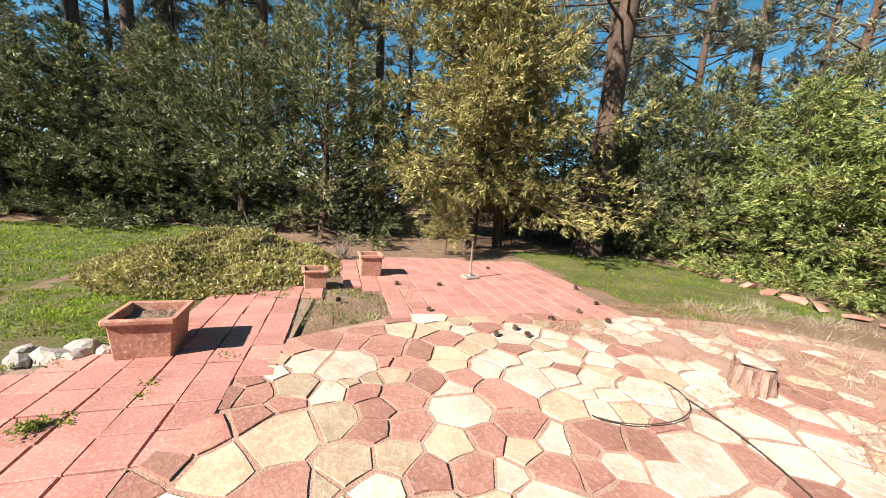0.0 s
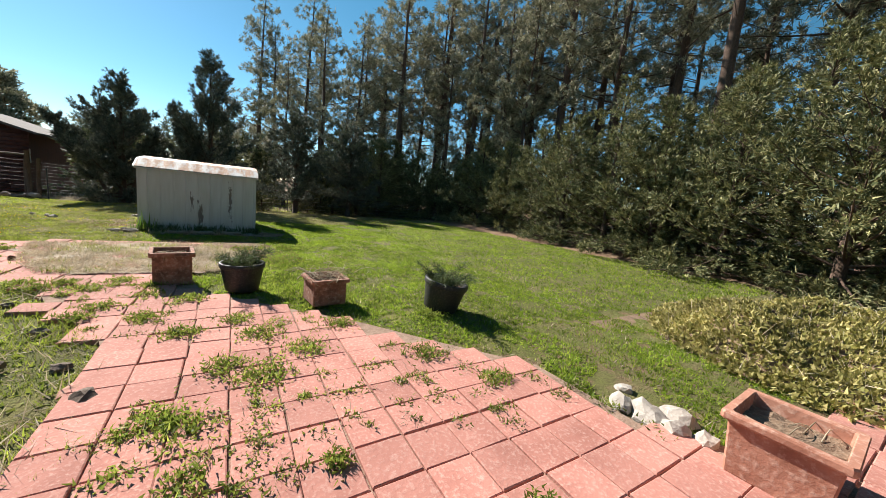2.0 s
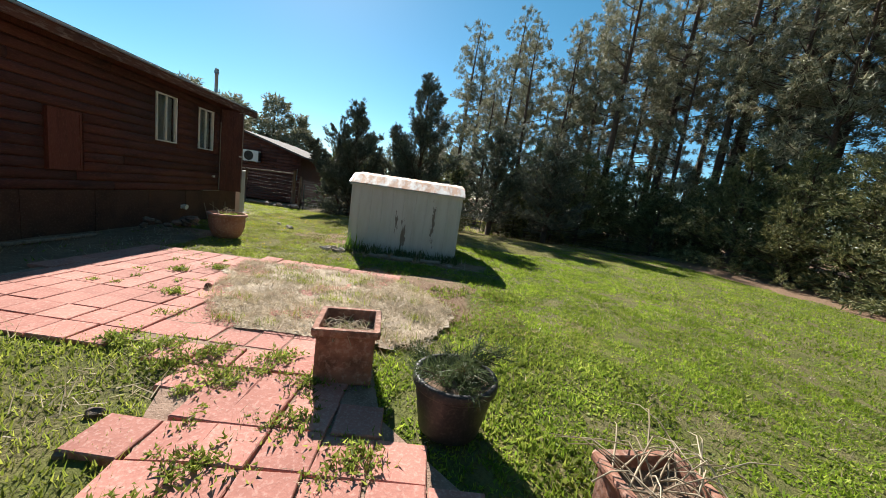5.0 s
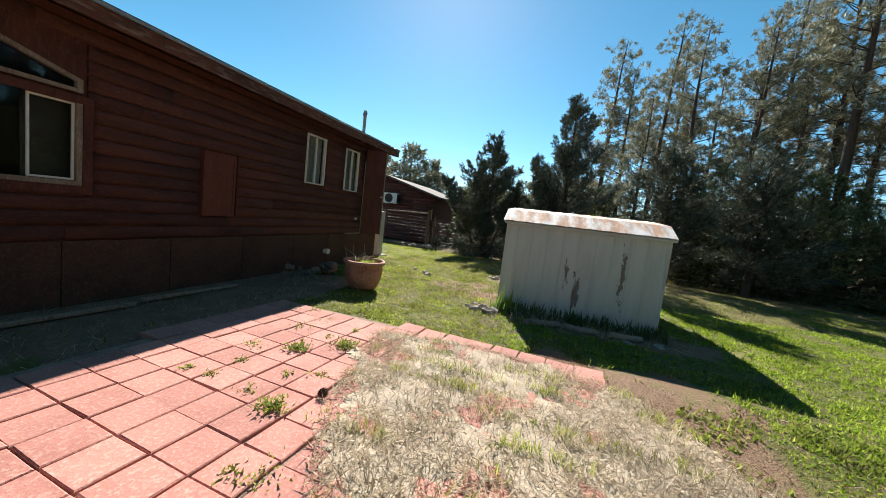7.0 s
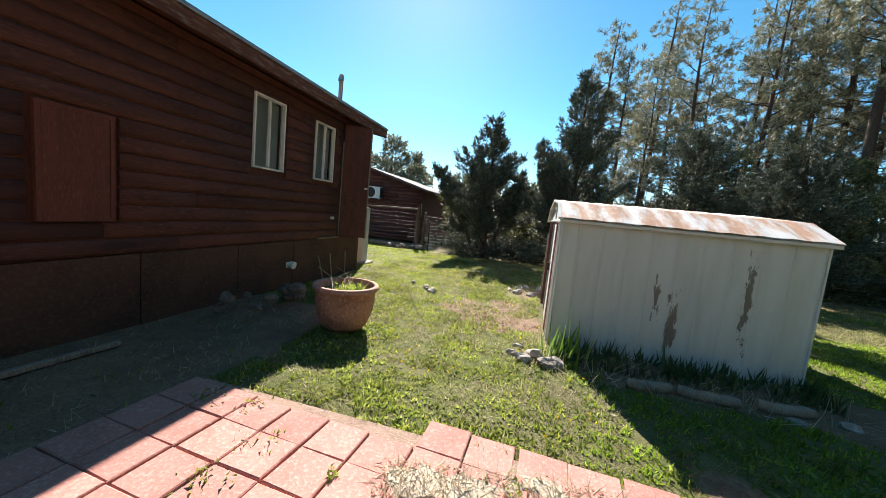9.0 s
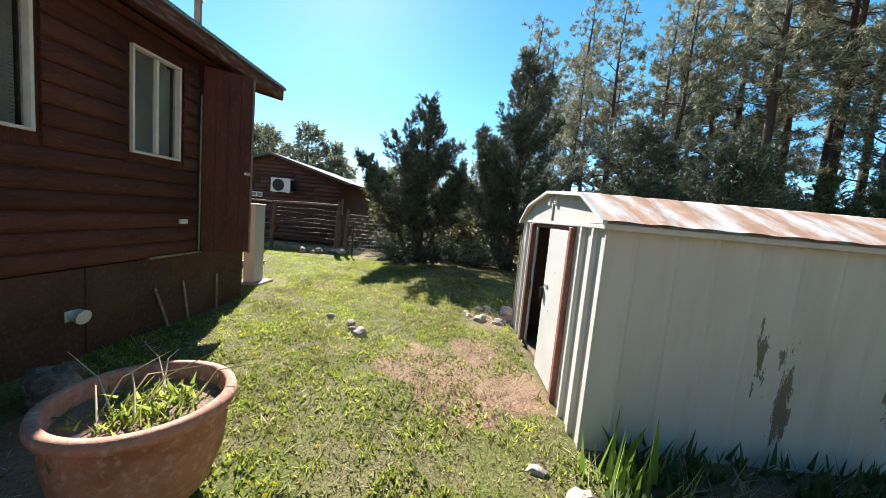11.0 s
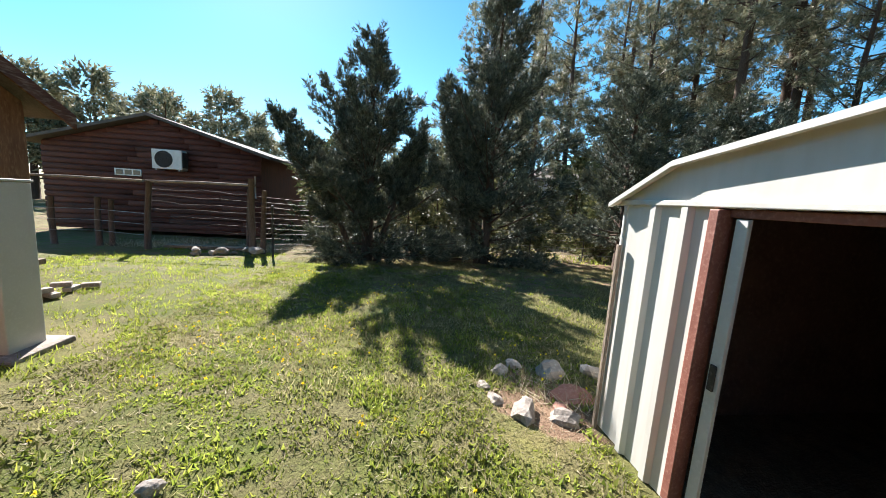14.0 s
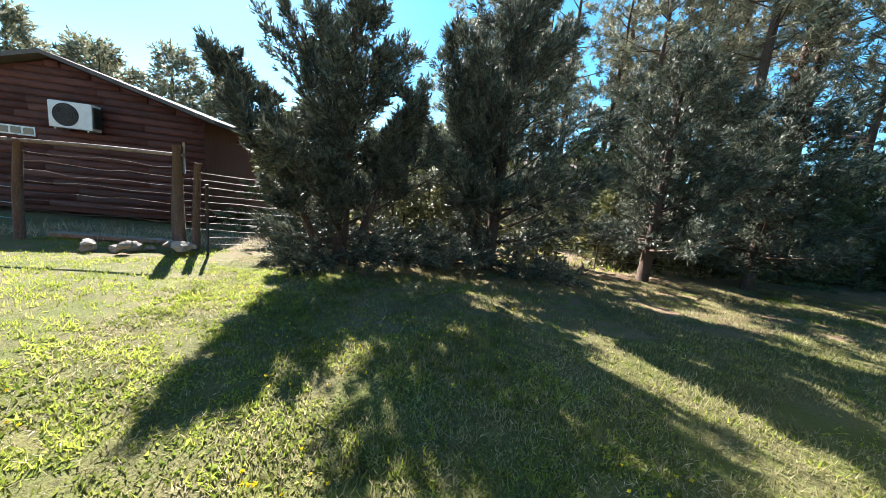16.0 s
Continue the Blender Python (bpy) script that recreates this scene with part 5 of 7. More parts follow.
def build_planters():
    rng = np.random.default_rng(5)
    a = square_planter(0.56, 0.44, 0.40, "large square terracotta planter with bare soil on the patio", 1)
    at_ground(a, -1.68, 3.80, 0.06)
    tagged(part("dry_twigs", arc_twigs(rng, 6, 0.1, 0.25, 0.05, 0.32), STRAW, a), kind="stuff")
    a = square_planter(0.42, 0.34, 0.31, "cracked small terracotta planter at the patio edge", 2)
    at_ground(a, -0.33, 5.93, 0.1)
    a = square_planter(0.47, 0.38, 0.42, "square terracotta planter standing at the far patio", 3)
    at_ground(a, 0.64, 6.75, 0.05)
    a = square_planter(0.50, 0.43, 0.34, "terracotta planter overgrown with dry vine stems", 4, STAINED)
    at_ground(a, -5.83, 2.02, 0.12)
    tagged(part("dry_vine", arc_twigs(rng, 46, 0.16, 0.4, 0.12, 0.30, r=0.005), STRAW, a, "tangle of dry straw stems"), kind="stuff")
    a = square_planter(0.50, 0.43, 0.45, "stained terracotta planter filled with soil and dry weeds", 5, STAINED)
    at_ground(a, -7.15, 0.25, 0.12)
    tagged(part("dry_weed", arc_twigs(rng, 60, 0.12, 0.18, 0.07, 0.355, r=0.003), STRAW, a), kind="stuff")
    tagged(part("weeds", tri_mesh("weeds", tuft_of(rng, 140, 0.10, 0.045, 0.005, spread=0.9, z=0.355), WEED), None, a), kind="stuff")
    # two dark round pots with pine sprigs
    for x, y, lab, seed in ((-6.6, 1.08, "dark round pot with feathery conifer sprigs", 1), (-5.12, 3.42, "tilted dark round pot with drooping conifer sprigs", 2)):
        p = round_pot(0.28, 0.2, 0.38, BLACKPLASTIC)
        at_ground(p, x, y, seed * 1.3, 0.0, 0.0)
        if seed == 2:
            p.matrix_basis = p.matrix_basis @ Matrix.Rotation(radians(9), 4, "X") @ Matrix.Scale(1.1, 4)
        tagged(p, lab, "pot")
        b = bmesh.new()
        cs, ws = [], []
        for _ in range(16):
            az, ln = rng.uniform(0, 6.28), rng.uniform(0.2, 0.42)
            pts = curve_points((rng.normal(0, 0.06), rng.normal(0, 0.06), 0.30), (math.cos(az), math.sin(az), rng.uniform(0.5, 1.7)), ln, -0.7)
            tube([tuple(q) for q in pts], [0.006, 0.005, 0.004, 0.003, 0.002], 4, b, cap=False)
            for s in np.linspace(0.15, 1, 13):
                i = min(int(s * 4), 3)
                cs.append(pts[i] + (pts[i + 1] - pts[i]) * (s * 4 - i))
                ws.append(unit(pts[i + 1] - pts[i]))
        tagged(part("stems", b, BARK, p), kind="stuff")
        part("sprig", tri_mesh("sprig", blades(rng, np.array(cs), np.array(ws), 13, 0.085, 0.0035, 0.75), PINESPRIG), None, p, "feathery dark green conifer sprigs")
    # big round clay pot at the house
    p = round_pot(0.38, 0.24, 0.54, TERRACOTTA, 0.035, "clay_pot")
    prof = [(0, 0), (0.23, 0), (0.28, 0.06), (0.335, 0.22), (0.352, 0.36), (0.345, 0.45), (0.352, 0.46), (0.385, 0.475), (0.392, 0.50), (0.385, 0.53), (0.345, 0.535), (0.335, 0.52), (0.32, 0.40)]
    old = p.children[0]
    old.data = mesh_of("body", lathe(prof, 48), TERRACOTTA)
    at_ground(p, -12.25, -3.6, 0.3, -0.01)
    tagged(p, "large round weathered clay pot beside the house", "pot")
    tagged(part("weeds", tri_mesh("weeds", tuft_of(rng, 420, 0.13, 0.08, 0.009, spread=0.8, z=0.44), WEED), None, p), kind="stuff")
    b = bmesh.new()
    for _ in range(9):
        az = rng.uniform(2.0, 4.2)
        x, y = rng.normal(0, 0.1, 2)
        tube([(x, y, 0.44), (x + 0.1 * math.cos(az), y + 0.1 * math.sin(az), 0.6), (x + 0.32 * math.cos(az), y + 0.32 * math.sin(az), 0.62 + rng.uniform(-0.12, 0.1))], [0.005, 0.004, 0.002], 4, b)
    tagged(part("dry_stalks", b, STRAW, p), kind="stuff")


build_planters()


def build_stand():
    """Umbrella stand with a short post on the far patio, and the sapling behind it."""
    s = thing("umbrella_stand", box(-0.15, 0.15, -0.13, 0.13, 0, 0.045, 0.012), ROCK, "grey umbrella base with a pale post", "stand")
    at_ground(s, 2.64, 6.42, 0.2, 0.012)
    part("post", tube([(0, 0, 0.03), (0, 0, 0.76)], [0.024, 0.022], 12), WEATHERED, s, "pale short post")
    part("collar", tube([(0, 0, 0.04), (0, 0, 0.10)], [0.04, 0.034], 12), ROCK, s)
    rng = np.random.default_rng(8)
    t = evergreen("sapling", rng, 1.5, 0.34, OLIVE, BARK, 26, 420, 0.6, 0.3, (0.08, 0.008), 12, 0.6, trunk_r=0.016, stem=0.16)
    put(t, 2.75, 8.6, 0, 0.95, "small olive-green juniper sapling behind the patio", "sapling")
    # split stump standing on the flagstones, with a slab on top
    b = bmesh.new()
    n = 22
    rings = []
    for j in range(8):
        z = 0.27 * j / 7
        ring = []
        for k in range(n):
            a = 2 * math.pi * k / n
            r = 0.21 * (1.1 - 0.2 * j / 7) + 0.07 * noise.noise(Vector((math.cos(a) * 2.6, math.sin(a) * 2.6, z * 2))) + 0.025 * noise.noise(Vector((math.cos(a) * 8, math.sin(a) * 8, z * 3)))
            ring.append(b.verts.new((r * 1.2 * math.cos(a), r * 0.8 * math.sin(a), z + (0.07 * noise.noise(Vector((math.cos(a) * 3, math.sin(a) * 3, 5))) if j == 7 else 0))))
        rings.append(ring)
    for r, q in zip(rings, rings[1:]):
        for k in range(n):
            b.faces.new((r[k], r[(k + 1) % n], q[(k + 1) % n], q[k]))
    b.faces.new(list(reversed(rings[0])))
    b.faces.new(rings[-1])
    split = surface("split_wood", (0.34, 0.20, 0.15), (0.15, 0.08, 0.06), (0.55, 0.42, 0.34), 5, 30, 0.9, grain=(4, 4, 0.7), bump=1.0)
    s = thing("wood_stump", b, split, "split weathered wood stump among the flagstones", "stump")
    at_ground(s, 4.05, 2.15, 0.5, -0.02)
    o = tagged(new("flat_rock", rock_mesh("flat_rock", PALESTONE, 0.22, 0.13, 0.035, 4, 1)), "pale flat stone lying on top of the wood stump", "rock")
    o.matrix_basis = pose(4.05, 2.17, ground_z(4) + 0.275, 3, 2, 60)
    # garden hose or vine stem curving over the flagstones
    g = ground_z(3) + 0.03
    b = tube([(2.55 + 0.62 * math.cos(a), 2.25 + 0.42 * math.sin(a), g + 0.006 * math.sin(3 * a)) for a in np.linspace(-2.6, 0.25, 22)], 0.005, 5)
    tube([(3.1 - 0.5 * s * s, 2.1 - 1.5 * s, g + 0.01) for s in np.linspace(0, 1, 14)], 0.005, 5, b)
    thing("dry_vine", b, BARK, "long dry vine stem lying across the flagstones", "vine")


build_stand()


def build_mound():
    """Ground-cover vine heaped over a low mound, with bare twigs beside it."""
    rng = np.random.default_rng(12)
    b = bmesh.new()
    bmesh.ops.create_grid(b, x_segments=44, y_segments=44, size=1)
    cx, cy, rx, ry = -2.0, 7.5, 2.1, 2.2

    def top(u, v):
        d = math.hypot(u, v)
        return max(0.0, 1 - d ** 2.2) * (0.46 + 0.46 * noise.noise(Vector((u * 2.6, v * 2.6, 0.4))) + 0.12 * noise.noise(Vector((u * 7, v * 7, 0)))) * (0.8 + 0.35 * v)
    for v in b.verts:
        u, w = v.co.x, v.co.y
        v.co = Vector((cx + u * rx, cy + w * ry, ground_z(cx) - 0.06 + top(u, w)))
    m = thing("vine_mound", b, SOIL, "low mound covered with variegated ground-cover vine", "shrub")
    n = 7500
    u, w = rng.uniform(-1, 1, n), rng.uniform(-1, 1, n)
    keep = u ** 2 + w ** 2 < 0.97
    u, w = u[keep], w[keep]
    z = np.array([top(a, c) for a, c in zip(u, w)])
    c = np.stack([cx + u * rx, cy + w * ry, ground_z(cx) - 0.05 + z + rng.uniform(0, 0.07, len(u))], axis=1)
    d = np.stack([u * 0.6, w * 0.6, np.full(len(u), 0.7)], axis=1)
    part("leaves", tri_mesh("leaves", blades(rng, c, unit(d), 6, 0.062, 0.020, 0.75), VINE), None, m, "small yellow-green variegated leaves")
    k = rng.choice(len(c), 500)
    part("dry_stems", tri_mesh("dry_stems", blades(rng, c[k], unit(d[k]), 2, 0.22, 0.004, 1.3), STRAW), None, m)["kind"] = "stuff"
    b = bmesh.new()
    for _ in range(26):
        az = rng.uniform(0, 6.28)
        pts = curve_points((rng.normal(0, 0.08), rng.normal(0, 0.08), 0), (0.45 * math.cos(az), 0.45 * math.sin(az), 1), rng.uniform(0.4, 0.85), rng.uniform(-0.6, 0.2))
        pts[1:, :2] += rng.normal(0, 0.03, (4, 2))
        tube([tuple(p) for p in pts], [0.010, 0.008, 0.006, 0.004, 0.002], 5, b)
    s = thing("bare_shrub", b, WEATHERED, "leafless shrub of pale twigs beside the vine mound", "shrub")
    at_ground(s, 0.12, 8.3)


build_mound()


DARKROCK = surface("dark_brown_rock", (0.15, 0.11, 0.085), (0.08, 0.055, 0.045), (0.26, 0.21, 0.17), 5, 30, 0.95, bump=0.9)
PALEROCK = surface("pale_grey_rock", (0.38, 0.335, 0.29), (0.26, 0.22, 0.19), (0.50, 0.45, 0.40), 5, 30, 0.95, bump=0.9)


def scatter_rocks():
    rr = random.Random(14)
    meshes = [rock_mesh("rock", ROCK, 0.13, 0.10, 0.085, i) for i in range(5)]
    red = [rock_mesh("rock", REDSTONE, 0.17, 0.12, 0.05, i + 9, 1) for i in range(5)]
    dim = [rock_mesh("rock", DARKROCK, 0.13, 0.10, 0.085, i + 29, 2) for i in range(3)]
    pale = [rock_mesh("rock", PALEROCK, 0.13, 0.10, 0.09, i + 19) for i in range(3)]

    def drop(m, x, y, s, label, group, up=0.0):
        o = tagged(new("rock", m), label, "rock", group)
        o.matrix_basis = Matrix.Translation((x, y, ground_z(x) + up)) @ Matrix.Rotation(rr.uniform(0, 6.28), 4, "Z") @ Matrix.Rotation(rr.uniform(-0.4, 0.4), 4, "X") @ Matrix.Diagonal((s * rr.uniform(0.85, 1.2), s, s * rr.uniform(0.85, 1.2), 1))
    for x, y, s in ((-16.61, -1.15, 1.7), (-16.76, -1.45, 0.9), (-16.66, -1.62, 1.05), (-16.38, -1.84, 0.85), (-16.16, -1.80, 0.8), (-15.97, -1.64, 1.35), (-15.9, -1.36, 1.2), (-16.6, -0.72, 1.25), (-16.82, -1.0, 0.7)):
        drop(meshes[rr.randrange(5)], x, y, s * 0.66, "grey field rock in the ring beside the shed", "rocks by the shed corner", rr.uniform(-0.035, 0.005))
    for x, y, s in ((-16.2, -1.12, 1.3), (-16.02, -1.3, 0.8)):
        drop(red[rr.randrange(5)], x, y, s, "flat reddish rock beside the shed", "rocks by the shed corner", -0.015)
    for x, y, s in ((-2.62, 3.70, 0.9), (-2.42, 3.74, 1.2), (-2.22, 3.72, 1.0), (-2.3, 3.92, 1.1), (-2.06, 3.8, 0.8), (-2.75, 3.95, 0.7)):
        drop(pale[rr.randrange(3)], x, y, s, "pale rough rock beside the planter", "rocks by the planter", -0.03)
    for x, y, s in ((-14.85, -3.22, 0.8), (-15.2, -3.45, 0.6), (-15.4, -3.8, 0.5), (-14.95, -3.35, 0.45)):
        drop(meshes[rr.randrange(5)], x, y, s, "small rock lying in the grass", "rocks in the grass", 0.0)
    for x, y, s in ((-4.3, -0.05, 0.8), (-4.02, 0.1, 0.9), (-4.62, -0.12, 0.6), (-5.15, -0.35, 0.7), (-5.5, -0.5, 0.9), (-5.7, -0.3, 0.5), (-6.0, -0.95, 0.6), (-6.45, -0.9, 0.7), (-4.9, -0.6, 0.5), (-5.6, -1.0, 0.6)):
        drop((red if rr.random() < 0.6 else dim)[rr.randrange(3)], x + rr.uniform(-0.12, 0.12), y + rr.uniform(-0.12, 0.12), s * rr.uniform(0.55, 0.95), "broken red sandstone at the edge of the paving", "broken stones at the paving", rr.uniform(-0.03, 0.01))
    for x, y, s in ((-12.5, -1.3, 0.8), (-12.3, -1.15, 1.0), (-12.3, -1.42, 0.7), (-12.1, 0.95, 0.6), (-12.45, -1.55, 0.5), (-12.2, 1.4, 0.6), (-12.75, -1.5, 0.5)):
        drop(meshes[rr.randrange(5)], x, y, s, "rock edging the iris bed", "iris bed edging", rr.uniform(-0.05, 0.0))
    for i in range(12):
        drop(dim[rr.randrange(3)], -12.3 + rr.uniform(-0.7, 0.6), -4.85 + rr.uniform(-0.35, 0.35), rr.uniform(0.5, 1.0), "dark rock in the heap by the house wall", "rock heap by the house", rr.uniform(0, 0.22))
    for i in range(10):
        drop(meshes[rr.randrange(5)], -23.1 + rr.uniform(-0.4, 0.4), -6.9 + rr.uniform(-0.7, 0.7), rr.uniform(0.7, 1.3), "rock piled behind the pen fence", "rocks in the pen", rr.uniform(0, 0.12))
    for i in range(9):
        t = i / 8
        drop(red[rr.randrange(5)], 9.2 + 0.9 * t + rr.uniform(-0.1, 0.1), 3.1 + 4.2 * t, 1.5, "low stone in the lawn edging", "lawn edging stones", 0.0)
    for i in range(14):
        drop(meshes[rr.randrange(5)], 5.5 + rr.uniform(0, 4), 20 + rr.uniform(-2, 4), rr.uniform(1.5, 3), "rock on the slope under the trees", "rocks on the slope", 0.25)
    # weathered logs along the front of the iris bed
    for x, y, ln, turn in ((-12.2, -0.22, 0.42, 8), (-12.22, 0.30, 0.5, -6), (-12.28, 0.95, 0.46, 4)):
        b = tube([(0.012 * math.sin(9 * t), ln * (t - 0.5), 0.012 * math.cos(7 * t)) for t in np.linspace(0, 1, 7)], [0.045, 0.055, 0.052, 0.058, 0.05, 0.054, 0.04], 9)
        o = thing("garden_log", b, WEATHERED, "short weathered log edging the iris bed", "log", "logs edging the iris bed")
        o.matrix_basis = pose(x, y, ground_z(x) + 0.01, 0, 0, turn)
    # long pale timbers on the ground by the house wall
    for x0, x1, y in ((-9.3, -6.6, -4.93), (-10.75, -9.42, -5.0)):
        o = thing("timber_edging", box(0, x1 - x0, -0.028, 0.028, 0, 0.045, 0.008), WEATHERED, "pale weathered timber lying along the house", "timber", "timber edging")
        o.matrix_basis = pose(x0, y, ground_z(x0) - 0.01, 0, -0.8, -1.5)
    # floodlight at the wall and leaning boards
    b = tube([(0, 0, 0), (0, 0.07, 0.01), (0, 0.13, 0.0)], [0.035, 0.06, 0.065], 14)
    o = thing("outdoor_lamp", b, WHITEFRAME, "small white outdoor lamp by the house skirting", "lamp")
    o.matrix_basis = pose(-13.5, -5.44, -0.05)
    part("mount", box(-0.05, 0.05, -0.01, 0.012, -0.05, 0.05, 0.006), WHITEFRAME, o)
    for x, t in ((-14.45, 16), (-14.75, 5), (-15.25, -6)):
        b = box(-0.014, 0.014, -0.006, 0.006, 0, 0.5, 0.003)
        o = thing("loose_lath", b, WEATHERED, "split lath leaning on the house skirting", "lath", "laths at the skirting")
        o.matrix_basis = pose(x, -5.36, ground_z(x) - 0.02, 5, t, 0)


scatter_rocks()


# ---- fences ----
OLDPOST = surface("dark_old_post", (0.12, 0.085, 0.065), (0.06, 0.04, 0.03), (0.22, 0.17, 0.14), 4, 40, 0.9, grain=(2, 2, 0.5), bump=0.6)
WIRE = surface("dull_fence_wire", (0.13, 0.115, 0.10), (0.07, 0.06, 0.05), (0.24, 0.22, 0.2), 8, 60, 0.6, 0.4, bump=0)


def build_fences():
    rng = random.Random(6)
    g = -0.54
    pen = thing("pen_fence", None, None, "rough pen fence of crooked posts, rail and wire", "fence")
    pen.matrix_basis = Matrix.Translation((2.7, 0.54, -0.1)) @ Matrix.Diagonal((1.2, 1.2, 1.15, 1))
    for x, y, h, r, ln in ((-22.0, -8.13, 1.55, 0.06, 0.10), (-22.0, -5.92, 1.75, 0.075, -0.03), (-22.05, -5.72, 1.5, 0.06, 0.04), (-22.1, -6.05, 1.5, 0.05, 0.02), (-22.4, -9.38, 1.1, 0.06, 0.02), (-22.45, -9.15, 1.05, 0.055, 0.03), (-22.3, -10.2, 1.05, 0.055, 0.0)):
        part("post", tube([(x, y, g - 0.2), (x + 0.02, y + ln * 0.5, g + h * 0.5), (x, y + ln, g + h)], [r * 1.15, r, r * 0.9], 8), OLDPOST, pen)
    part("rail", tube([(-22.0, -8.1, g + 1.54), (-22.0, -7.0, g + 1.58), (-22.0, -5.85, g + 1.60)], [0.03, 0.035, 0.03], 7), WEATHERED, pen, "grey top rail")
    part("rail", tube([(-22.0, -11.0, g + 1.5), (-22.0, -9.5, g + 1.53), (-22.0, -8.15, g + 1.54)], [0.025, 0.028, 0.03], 7), WEATHERED, pen)
    for k in range(9):
        z = g + 0.15 + 0.155 * k
        pts = [(-22.0, -8.1 + 2.2 * i / 6, z + rng.uniform(-0.03, 0.03)) for i in range(7)]
        part("wire", tube(pts, 0.0035, 4), WIRE, pen)
    for k in range(3):
        z = g + 0.3 + 0.25 * k
        part("wire", tube([(-22.0, -11, z), (-22.3, -9.4, z + 0.02), (-22, -8.1, z)], 0.005, 4), GALV, pen)
    # slack cattle panel to the cedar, wire in rows
    for k in range(11):
        z = g + 0.10 + 0.125 * k
        pts = [(-22.0 - 0.06 * i, -5.9 + 2.1 * i / 5, z - 0.012 * i * k / 10 + rng.uniform(-0.012, 0.012)) for i in range(6)]
        part("wire", tube(pts, 0.0045, 4), WIRE, pen)
    part("t_post", tube([(-21.6, -5.35, g - 0.2), (-21.6, -5.36, g + 1.18)], [0.022, 0.022], 6), DARKMETAL, pen, "dark steel post")
    part("t_post", tube([(-22.05, -5.88, g + 1.3), (-22.05, -5.88, g + 1.82)], [0.018, 0.018], 6), GALV, pen)
    part("board", box(-22.5, -22.3, -8.0, -6.1, g - 0.02, g + 0.05, 0.01), WEATHERED, pen, "pale board on the ground")
    g = ground_z(-25.2)
    far = thing("wire_fence", None, None, "low wire fence on dark steel posts beyond the cedars", "fence")
    for i in range(12):
        y = -4 + 2.0 * i
        part("t_post", tube([(-25.2, y, g - 0.2), (-25.2, y, g + 1.05)], [0.02, 0.02], 5), DARKMETAL, far)
    for k in range(4):
        part("wire", tube([(-25.2, -4, g + 0.25 + 0.25 * k), (-25.2, 18, g + 0.25 + 0.25 * k)], 0.005, 4), GALV, far)
    north = thing("wire_fence", None, None, "low wire fence on steel posts behind the far patio", "fence")
    for i in range(5):
        x = 1.0 + 1.7 * i
        part("t_post", tube([(x, 11.2, -0.4), (x, 11.2, 0.75)], [0.018, 0.018], 5), DARKMETAL, north)
    for k in range(3):
        part("wire", tube([(1.0, 11.2, 0.1 + 0.25 * k), (7.8, 11.2, 0.1 + 0.25 * k)], 0.004, 4), GALV, north)


build_fences()


# ---- houses beyond the trees ----
def build_far_houses():
    siding = surface("grey_siding", (0.45, 0.46, 0.48), (0.38, 0.39, 0.41), (0.52, 0.53, 0.55), 1.5, 20, 0.7, bump=0.1)
    for (x, y, w, d, h, z, turn, label) in ((8.0, 31.0, 7.0, 6.0, 2.9, 1.0, 0, "pale grey house seen between the trees"), (-46.0, 14.5, 9.0, 6.0, 4.2, 0.0, 30, "grey house half hidden behind the pine trunks")):
        hs = thing("neighbour_house", None, None, label, "house")
        hs.matrix_basis = pose(x, y, z - 0.5, 0, 0, turn)
        part("wall", box(-w / 2, w / 2, -d / 2, d / 2, -0.3, h), siding, hs)
        for s in (-1, 1):
            b = prism([(0, h + 1.3), (s * (d / 2 + 0.4), h - 0.15), (s * (d / 2 + 0.4), h), (0, h + 1.45)], -w / 2 - 0.3, w / 2 + 0.3)
            b.transform(Matrix(((0, 0, 1, 0), (1, 0, 0, 0), (0, 1, 0, 0), (0, 0, 0, 1))))
            bmesh.ops.recalc_face_normals(b, faces=b.faces)
            part("roof", b, ROOFING, hs)
        for wx in (-w * 0.28, w * 0.22):
            win = part("window", frame_bars(wx - 0.5, wx + 0.5, h * 0.35, h * 0.8, -d / 2 - 0.05, -d / 2 - 0.002, 0.08), WHITEFRAME, hs)
            part("pane", box(wx - 0.42, wx + 0.42, -d / 2 - 0.03, -d / 2 - 0.004, h * 0.35 + 0.08, h * 0.8 - 0.08), DARKGLASS, win)


build_far_houses()


